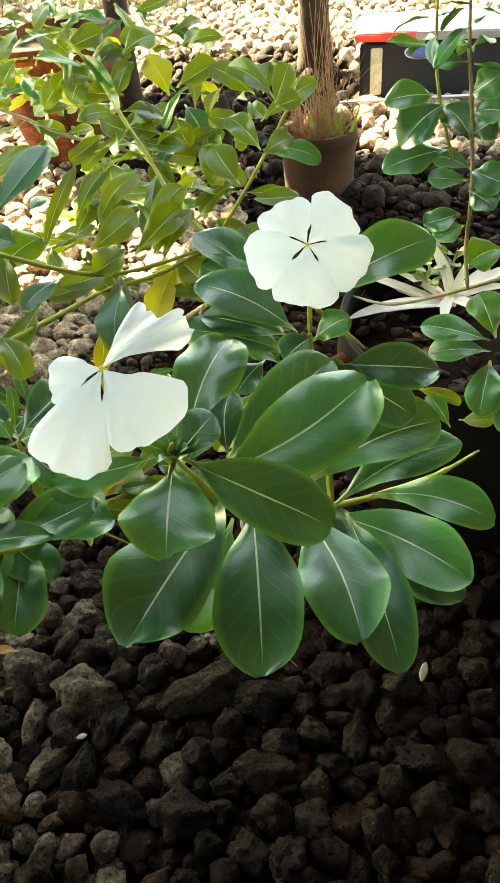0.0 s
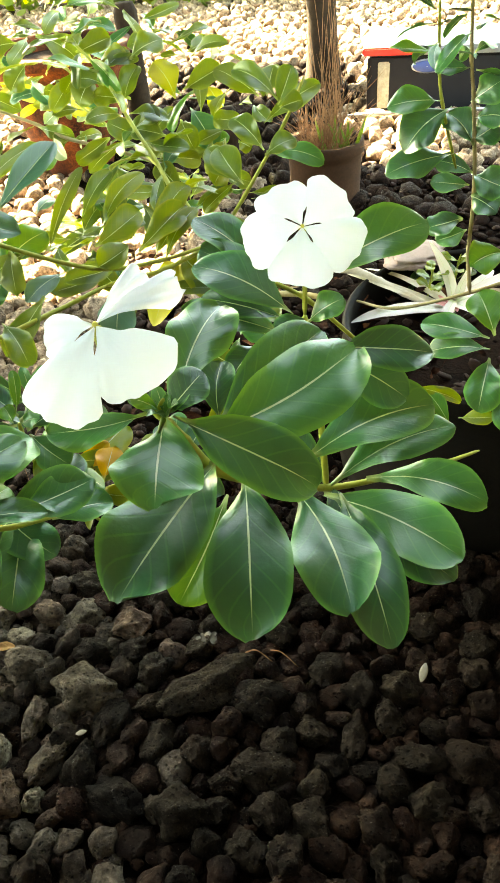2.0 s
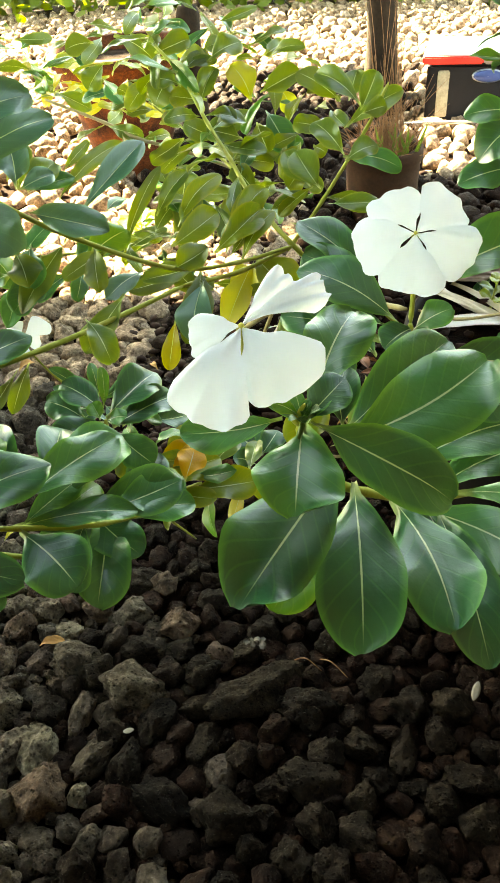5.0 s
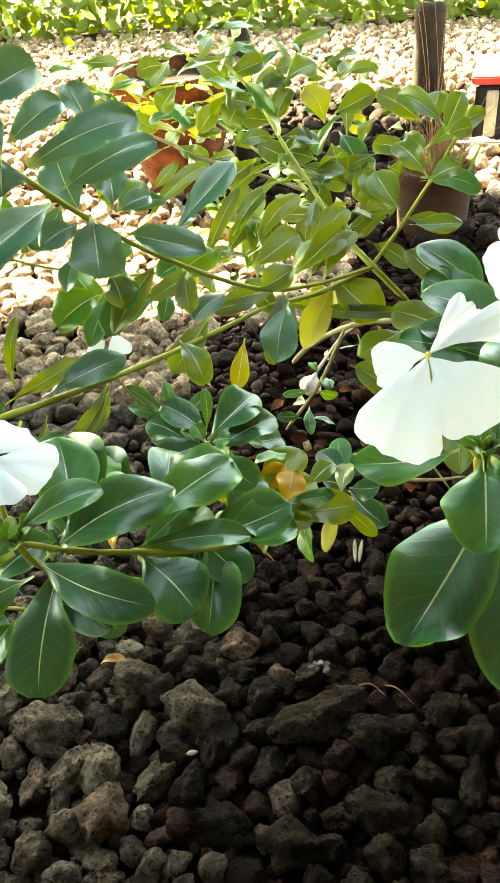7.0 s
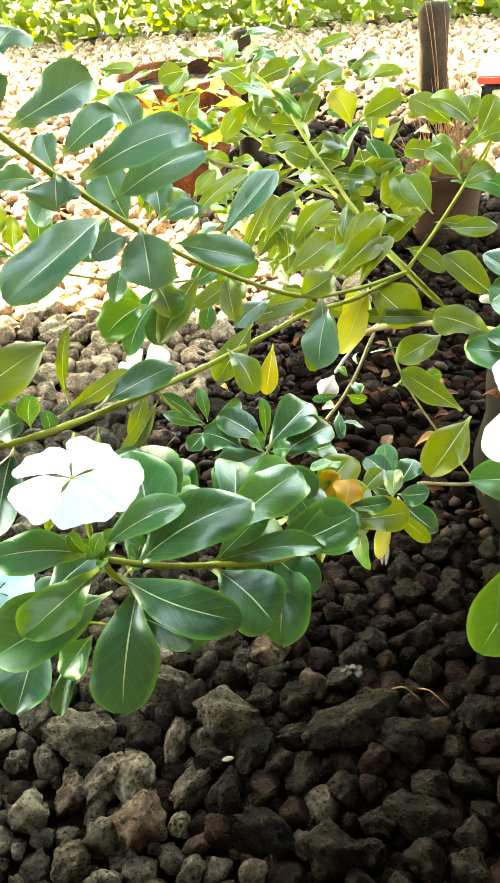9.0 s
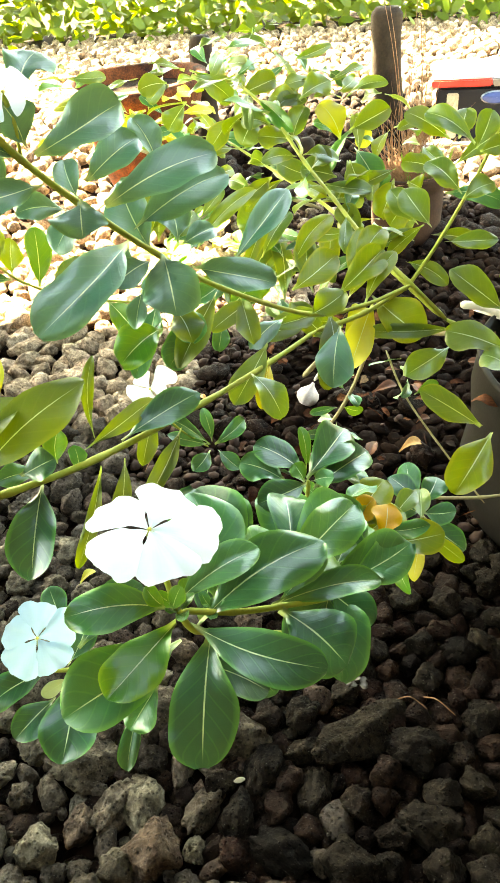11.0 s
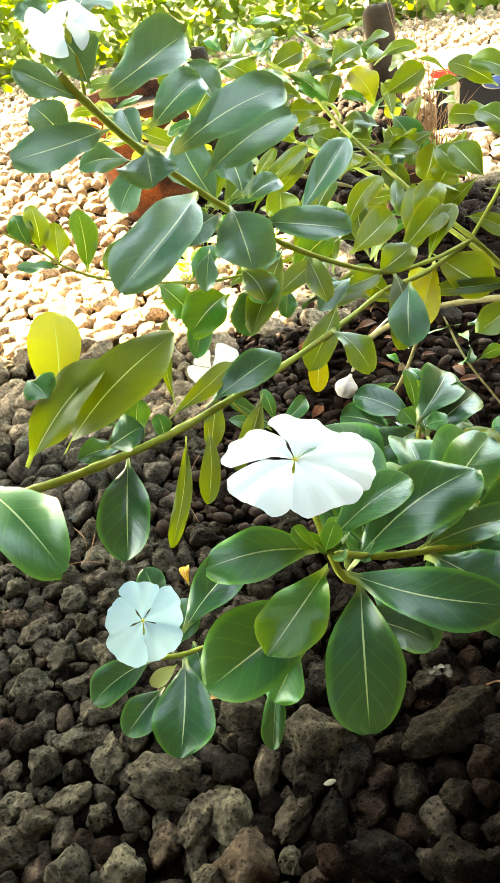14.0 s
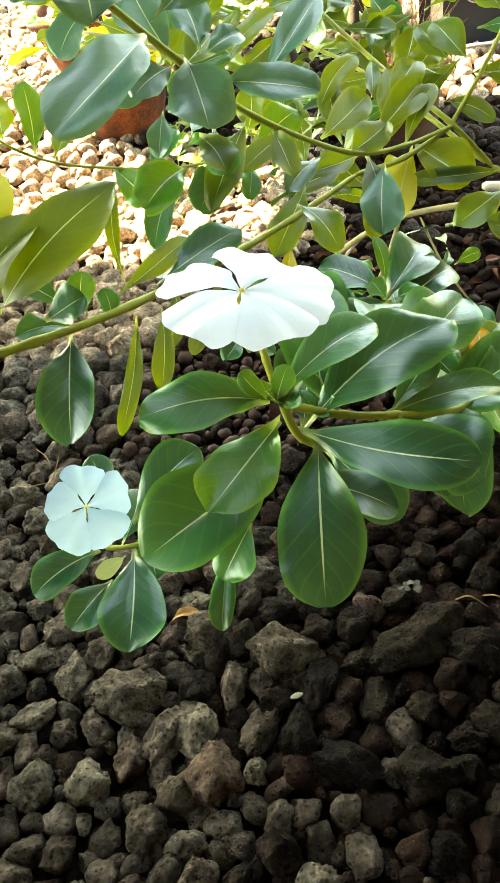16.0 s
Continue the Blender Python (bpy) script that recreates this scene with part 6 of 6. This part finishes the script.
twig([(-0.284, 1.187, 0.042), (-0.255, 1.160, 0.046), (-0.240, 1.135, 0.040)], 0.0009, "thin reddish dry stalk of a fallen flower")
twig([(-0.090, 1.260, 0.042), (-0.072, 1.225, 0.046), (-0.052, 1.195, 0.036)], 0.0009, "thin brown dry stalk of a fallen flower")
twig([(-0.088, 1.386, 0.042), (-0.092, 1.350, 0.046), (-0.098, 1.325, 0.036)], 0.0009, "pale dry stalk of a fallen flower")
dead_leaf((-0.112, 1.039, 0.045), 0.034, 60, "curled yellow leaf on grey stones", LEAF["yelo"])


def dried_bulb(at):
    """Round papery bulb with shallow ribs and its withered stalk."""
    ob = tagged(new("dried_bulb"), "pale papery dried bulb with withered stalk on gravel", "bulb")
    v, f = lathe([(0.004, -0.024), (0.016, -0.021), (0.026, -0.010), (0.029, 0.002), (0.025, 0.014), (0.014, 0.024), (0.006, 0.032), (0.003, 0.040)], 40, 0.06, 4)
    v = [(0.82 * x * (1 + 0.05 * math.sin(9 * math.atan2(y, x))), 0.82 * y * (1 + 0.05 * math.sin(9 * math.atan2(y, x))), 0.82 * z) for x, y, z in v]
    turn = Euler((radians(-20), radians(24), 0)).to_matrix()
    mesh_object("body", [Vector(at) + turn @ Vector(q) for q in v], f, BULB, ob)
    top = Vector(at) + turn @ Vector((0, 0, 0.038))
    v, f = tube([top, top + Vector((0.02, 0.01, 0.03)), top + Vector((0.05, 0.02, 0.075)), top + Vector((0.09, 0.05, 0.10))], 0.0042, 0.0022, 9, 5, 0.2, 3)
    mesh_object("stalk", v, f, STRAW, ob, label="dry straw-coloured stalk")
    return ob


dried_bulb((0.188, 1.60, 0.036))


# ---------------------------------------------------------------- unseen tree added to shade the bed
def unseen_shade_tree():
    """Unseen tree added beside the bed, towards the sun, to block it: trunk, limbs and a crown of many leaves."""
    ob = tagged(new("unseen_shade_tree"), "broad leafy unseen tree added to shade the stone bed", "tree")
    foot = Vector((-4.4, 2.6, 0))
    v, f = tube([foot, foot + Vector((0.1, 0, 1.0)), foot + Vector((0.5, -0.3, 2.2)), foot + Vector((1.2, -0.8, 3.0))], 0.16, 0.09, 12, 6)
    mesh_object("trunk", v, f, BARK, ob)
    rnd = random.Random(8)
    for k in range(6):
        end = Vector((rnd.uniform(-1.2, 1.6), rnd.uniform(-0.3, 1.5), 0)) + TO_SUN * rnd.uniform(3.8, 4.8)
        start = foot + Vector((0.9, -0.6, 2.7))
        v, f = tube([start, start.lerp(end, 0.5) + Vector((0, 0, 0.2)), end], 0.06, 0.015, 8, 5)
        mesh_object("limb", v, f, BARK, ob)
    verts, faces = [], []
    for k in range(19000):
        x, y = rnd.uniform(-2.2, 2.4), rnd.uniform(-2.0, 3.7)
        # crown clumps and gaps are laid out by where shade and sun should fall
        edge = 1.84 if x < 0.12 else 1.84 + min(1.7, (x - 0.12) * 3.0)
        pot_shade = ((x + 0.40) / 0.26) ** 2 + ((y - 3.15) / 0.34) ** 2 < 1 or ((x + 0.08) / 0.36) ** 2 + ((y - 3.30) / 0.42) ** 2 < 1 or ((x - 0.06) / 0.40) ** 2 + ((y - 3.55) / 0.70) ** 2 < 1
        if 0.44 < x < 0.86 and 2.80 < y < 3.55:
            continue
        if not pot_shade and y > edge and (x < 0.10 or noise.noise((x * 2.6, y * 2.6, 9.0)) > 0.10):
            continue
        if y > 1.75 and noise.noise((x * 3.4, y * 3.4, 4.0)) > (0.34 if x < 0.2 else 0.38):
            continue
        q = Vector((x, y, 0)) + TO_SUN * rnd.uniform(3.7, 4.9)
        a = Vector((rnd.gauss(0, 1), rnd.gauss(0, 1), rnd.gauss(0, 0.4))).normalized() * 0.12
        c = a.cross(Vector((rnd.gauss(0, 0.5), rnd.gauss(0, 0.5), 1))).normalized() * 0.06
        i = len(verts)
        verts += [q - a, q - a * 0.3 + c, q + a * 0.5 + c * 0.8, q + a, q + a * 0.5 - c * 0.8, q - a * 0.3 - c]
        faces.append((i, i + 1, i + 2, i + 3, i + 4, i + 5))
    mesh_object("crown", verts, faces, LEAF["mid"], ob, [(0.3, 0.5)] * len(verts))
    return ob


unseen_shade_tree()

# ---------------------------------------------------------------- unseen walls added to block light round the bed, behind the camera and beside it
PLASTER = rough_material("old_plaster", [(0.3, (0.07, 0.055, 0.042)), (0.7, (0.13, 0.105, 0.08))], 3.0, 0.9, 0.004, 60.0)


def wall(name, centre, size, label):
    bm = bmesh.new()
    bmesh.ops.create_cube(bm, size=1)
    bm.transform(Matrix.Translation(centre) @ Matrix.Diagonal((*size, 1)))
    me = bpy.data.meshes.new(name)
    bm.to_mesh(me)
    bm.free()
    me.materials.append(PLASTER)
    return tagged(new(name, me), label, "wall", kind="structure")


# all out of view, added only to cut sky and fill light
wall("added_wall_east", (1.28, 0.55, 1.2), (0.18, 2.5, 2.44), "unseen plaster wall added to block light beside the bed")
wall("added_wall_south", (-0.13, -0.79, 1.1), (3.0, 0.18, 2.24), "unseen plaster wall added to block light from behind")
wall("added_wall_west", (-2.10, 0.35, 0.25), (0.16, 2.45, 0.54), "low unseen plaster wall added beside the bed")
wall("sky_block_east", (0.95, 0.55, 1.86), (0.48, 2.5, 0.07), "unseen slab added to block sky over the edge of the bed")
wall("sky_block_south", (-0.23, -0.43, 2.28), (2.84, 0.90, 0.07), "unseen plaster slab added to block sky over the path")
wall("light_block_east", (0.88, 0.35, 0.30), (0.12, 1.30, 0.64), "low unseen wall added to keep light off the stones")
wall("light_block_south", (0.56, 0.10, 0.27), (0.52, 0.12, 0.58), "low unseen wall added to keep light off the stones")


def hedge():
    """Leafy hedge that closes the garden at the back."""
    rnd = random.Random(30)
    verts, faces = [], []
    for k in range(9000):
        x, y = rnd.uniform(-5.5, 4.0), rnd.gauss(6.9, 0.28)
        q = Vector((x, y, abs(rnd.gauss(0, 0.9)) * (0.9 + 0.3 * noise.noise((x, 0, 7)))))
        a = Vector((rnd.gauss(0, 1), rnd.gauss(0, 1), rnd.gauss(0, 0.7))).normalized() * 0.07
        c = a.cross(Vector((rnd.gauss(0, 0.6), rnd.gauss(-0.6, 0.5), 1))).normalized() * 0.035
        i = len(verts)
        verts += [q - a, q - a * 0.3 + c, q + a * 0.5 + c * 0.8, q + a, q + a * 0.5 - c * 0.8, q - a * 0.3 - c]
        faces.append((i, i + 1, i + 2, i + 3, i + 4, i + 5))
    return tagged(mesh_object("hedge", verts, faces, LEAF["olive"], None, [(0.3, 0.5)] * len(verts)), "olive-green leafy hedge closing the garden", "hedge", kind="stuff")


hedge()

# ---------------------------------------------------------------- stones
NEAR = [stone_shape(100 + k, 4) for k in range(14)]
MIDDLE = [stone_shape(200 + k, 3) for k in range(10)]
FAR = [stone_shape(300 + k, 2) for k in range(10)]
CRUMB = [stone_shape(400 + k, 1) for k in range(8)]
bed = tagged(new("stone_bed"), "bed of loose grey-brown lava stones", "stones", kind="structure")
near_meshes = []
for shape_v, shape_f in NEAR:
    me = bpy.data.meshes.new("stone")
    me.from_pydata(shape_v.tolist(), [], shape_f.tolist())
    me.polygons.foreach_set("use_smooth", [True] * len(me.polygons))
    me.materials.append(STONE)
    near_meshes.append(me)
shade_meshes = [me.copy() for me in near_meshes]
for me in shade_meshes:
    me.materials[0] = SHADE_STONE
rnd = random.Random(21)


def takes_shade_tone(x, y):
    """Ground beside the grow bag, where shade is put into the stone colour."""
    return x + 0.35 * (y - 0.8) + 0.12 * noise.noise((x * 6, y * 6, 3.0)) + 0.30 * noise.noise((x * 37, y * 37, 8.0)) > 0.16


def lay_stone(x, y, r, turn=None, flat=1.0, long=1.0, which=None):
    ob = new("stone", (shade_meshes if takes_shade_tone(x, y) else near_meshes)[rnd.randrange(len(near_meshes)) if which is None else which])
    m = turn_of(rnd) if turn is None else Euler((0, 0, radians(turn))).to_matrix()
    ob.matrix_world = Matrix.Translation((x, y, r * 0.35)) @ m.to_4x4() @ Matrix.Diagonal((r * long, r, r * flat, 1))
    ob.parent = bed


taken = []
for x, y, a, b, turn in [(0.171, 0.814, 0.0393, 0.0318, 0), (0.337, 0.830, 0.0617, 0.0299, 38), (0.158, 0.875, 0.0240, 0.0233, 0), (-0.020, 0.745, 0.0370, 0.0340, 10), (-0.097, 0.767, 0.0353, 0.0259, 80), (0.114, 0.768, 0.0313, 0.0221, 100), (0.219, 0.768, 0.0326, 0.0217, 80), (0.068, 0.763, 0.0230, 0.0223, 90), (-0.137, 0.714, 0.0327, 0.0233, 20), (0.039, 0.692, 0.0362, 0.0217, 70), (0.075, 0.700, 0.0323, 0.0237, 110), (0.153, 0.707, 0.0355, 0.0184, 65), (0.196, 0.705, 0.0352, 0.0211, 95), (0.104, 0.651, 0.0314, 0.0307, 90), (-0.041, 0.638, 0.0312, 0.0261, 0), (-0.110, 0.628, 0.0279, 0.0268, 90), (0.001, 0.663, 0.0289, 0.0224, 80)]:
    lay_stone(x, y, b * 1.0, turn, 0.95, a / b)
    taken.append((x, y, (a + b) / 2))
for x, y, a, b, turn in [(0.255, 0.671, 0.0385, 0.0234, -20), (0.290, 0.747, 0.0304, 0.0196, 90), (0.074, 0.842, 0.0356, 0.0309, 0), (-0.155, 0.799, 0.0252, 0.0203, 10), (-0.068, 0.801, 0.0236, 0.0221, 90), (-0.131, 0.848, 0.0338, 0.0256, 60), (0.420, 0.815, 0.0313, 0.0291, 0), (0.340, 0.665, 0.0315, 0.0274, 0), (0.155, 0.657, 0.0159, 0.0145, 90), (0.270, 0.804, 0.0295, 0.0147, 20), (0.315, 0.899, 0.0272, 0.0233, 40), (-0.226, 0.927, 0.0311, 0.0266, 90)]:
    lay_stone(x, y, b * 1.0, turn, 0.95, a / b)
    taken.append((x, y, (a + b) / 2))
for x, y, a, b, turn in [(0.414, 0.820, 0.0344, 0.0296, 0), (0.474, 0.821, 0.0207, 0.0159, 90), (0.429, 0.725, 0.0314, 0.0253, 0), (0.544, 0.780, 0.0320, 0.0179, 80), (0.600, 0.856, 0.0275, 0.0251, 0), (0.645, 0.805, 0.0182, 0.0143, 0), (0.626, 0.758, 0.0295, 0.0202, 0), (0.501, 0.875, 0.0245, 0.0213, 90), (0.682, 0.763, 0.0320, 0.0274, 0), (0.564, 0.741, 0.0238, 0.0123, 0), (0.496, 0.714, 0.0235, 0.0190, 90), (0.120, 1.007, 0.0326, 0.0233, 0)]:
    lay_stone(x, y, b * 1.0, turn, 0.95, a / b)
    taken.append((x, y, (a + b) / 2))
near = scatter(-0.55, 1.05, 0.42, 1.22, (0.026, 0.008), 36000, taken, 3)
nearest = sorted(near, key=lambda q: -q[2])[:270]
for x, y, r in nearest:
    lay_stone(x, y, r)
rest = [q for q in near if q not in set(nearest)]
joined_stones("small_stones", [q for q in rest if not takes_shade_tone(q[0], q[1])], MIDDLE, "small grey-brown lava stones filling gaps", -0.004, 5, SMALL_STONE)
joined_stones("damp_small_stones", [q for q in rest if takes_shade_tone(q[0], q[1])], MIDDLE, "small lava stones filling gaps, toned for shade", -0.004, 6, GRAVEL)
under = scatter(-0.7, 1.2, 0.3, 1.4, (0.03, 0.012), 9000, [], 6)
joined_stones("lower_stones", under, FAR, "lower layer of lava stones darkened for gap shade", -0.024, 7, GAP_SHADE_STONE)
middle = scatter(-1.3, 1.7, 1.20, 2.4, (0.038, 0.013), 36000, [q for q in near if q[1] > 1.1], 9)


def is_shade_toned(x, y):
    """Ground near the plants and round the clay pot, its shade put into the gravel colour."""
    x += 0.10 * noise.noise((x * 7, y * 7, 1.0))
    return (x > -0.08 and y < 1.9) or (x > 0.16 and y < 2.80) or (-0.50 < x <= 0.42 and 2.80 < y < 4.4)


def is_bare(x, y):
    """Soil under the bushes, where few stones lie."""
    return x > 0.10 and 1.30 < y < 2.75


# shade put into tone: dark under bushes, mid in light shade, pale in sun
pick = random.Random(77)
dimmed = [(q[0], q[1], q[2] * pick.choice((0.45, 0.6, 0.72, 0.95))) for q in middle if is_shade_toned(q[0], q[1]) and (not is_bare(q[0], q[1]) or pick.random() < 0.20)]
dry = [q for q in middle if not is_shade_toned(q[0], q[1]) and q[1] > 1.5]
# mid tone carries the light shade in front of the sunny gravel
shaded = [q for q in middle if not is_shade_toned(q[0], q[1]) and q[1] <= 1.5]
joined_stones("shaded_gravel", shaded, MIDDLE, "grey-brown lava stones toned for light shade", 0.0, 14, SMALL_STONE)
joined_stones("damp_gravel", dimmed, MIDDLE, "dark lava stones toned for bush shade", 0.0, 11, GRAVEL)
joined_stones("gravel", dry, MIDDLE, "pale dusty lava stones, toned lighter for sun", 0.0, 12, PALE_SUN_GRAVEL)
far = scatter(-3.6, 2.6, 2.40, 6.5, (0.045, 0.02), 26000, [q for q in middle if q[1] > 2.3], 13)
joined_stones("far_gravel", [q for q in far if not is_shade_toned(q[0], q[1])], FAR, "sunlit lava stones further back", 0.0, 15, PALE_SUN_GRAVEL)
joined_stones("pot_gravel", [q for q in far if is_shade_toned(q[0], q[1])], FAR, "dark lava stones round the clay pot, toned for shade", 0.0, 16, GRAVEL)
crumbs = scatter(-0.15, 1.1, 1.20, 2.9, (0.019, 0.004), 22000, [], 27)
crumbs = [q for q in crumbs if not is_bare(q[0], q[1]) or pick.random() < 0.16]
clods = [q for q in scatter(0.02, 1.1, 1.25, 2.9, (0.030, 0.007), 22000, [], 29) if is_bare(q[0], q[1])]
joined_stones("soil_clods", clods, FAR, "dark clods of bare soil under the bushes", -0.004, 30, SOIL, 0.6)
joined_stones("crumbs", crumbs, CRUMB, "dark reddish-brown crumbs between stones", 0.010, 28, BARK_CHIP, 0.6)


def leaf_litter():
    """Crumpled bits of dead leaves and short straws strewn over the soil under the bushes."""
    verts, faces, uvs = [], [], []
    lay = random.Random(51)
    for k in range(240):
        q = Vector((lay.uniform(0.08, 0.92), lay.uniform(1.22, 2.15), lay.uniform(0.016, 0.034)))
        if (q.x - 0.745) ** 2 + (q.y - 1.355) ** 2 < 0.068:
            q.z = 0.262 + lay.uniform(0, 0.012)
        a = lay.uniform(0, 6.28)
        straw = k % 6 == 0
        length = lay.uniform(0.03, 0.07) if straw else lay.uniform(0.012, 0.042)
        d = Vector((math.cos(a), math.sin(a), lay.uniform(-0.15, 0.3))) * length
        v, f, uv = blade(q, q + d, (lay.gauss(0, 0.5), lay.gauss(-0.2, 0.5), 1), 0.0022 if straw else length * lay.uniform(0.35, 0.7), k, leaf_outline, lay.uniform(-0.1, 0.25), 0.9, 0.16, 4, 6, 2.0)
        base = len(verts)
        verts += v
        uvs += uv
        faces += [tuple(i + base for i in face) for face in f]
    return tagged(mesh_object("leaf_litter", verts, faces, LITTER_BITS, None, uvs), "brown crumpled dead leaf bits strewn on dark soil", "litter", kind="stuff")


leaf_litter()
for k in range(9):
    a = (0.22 + 0.34 * rnd.random(), 1.42 + 0.45 * rnd.random(), 0.040)
    dead_leaf(a, rnd.uniform(0.03, 0.06), rnd.uniform(0, 360), "curled brown dead leaf on dark stones", BROWN_LEAF, 0.10)
chips = [(0.745 + 0.215 * math.sqrt(rnd.random()) * math.cos(a), 1.355 + 0.215 * math.sqrt(rnd.random()) * math.sin(a), rnd.uniform(0.006, 0.017)) for a in [rnd.uniform(0, 6.28) for _ in range(170)]]
joined_stones("bark_chips", chips, FAR, "dark bark chips on soil in grow bag", 0.246, 23, BARK_CHIP, 0.35)
sides = scatter(-1.3, -0.55, 0.3, 1.2, (0.036, 0.015), 4000, [], 17) + scatter(1.05, 1.7, 0.3, 1.2, (0.036, 0.015), 4000, [], 19)
joined_stones("side_gravel", sides, FAR, "lava stones at the edge of the bed", 0.0, 21, GRAVEL)
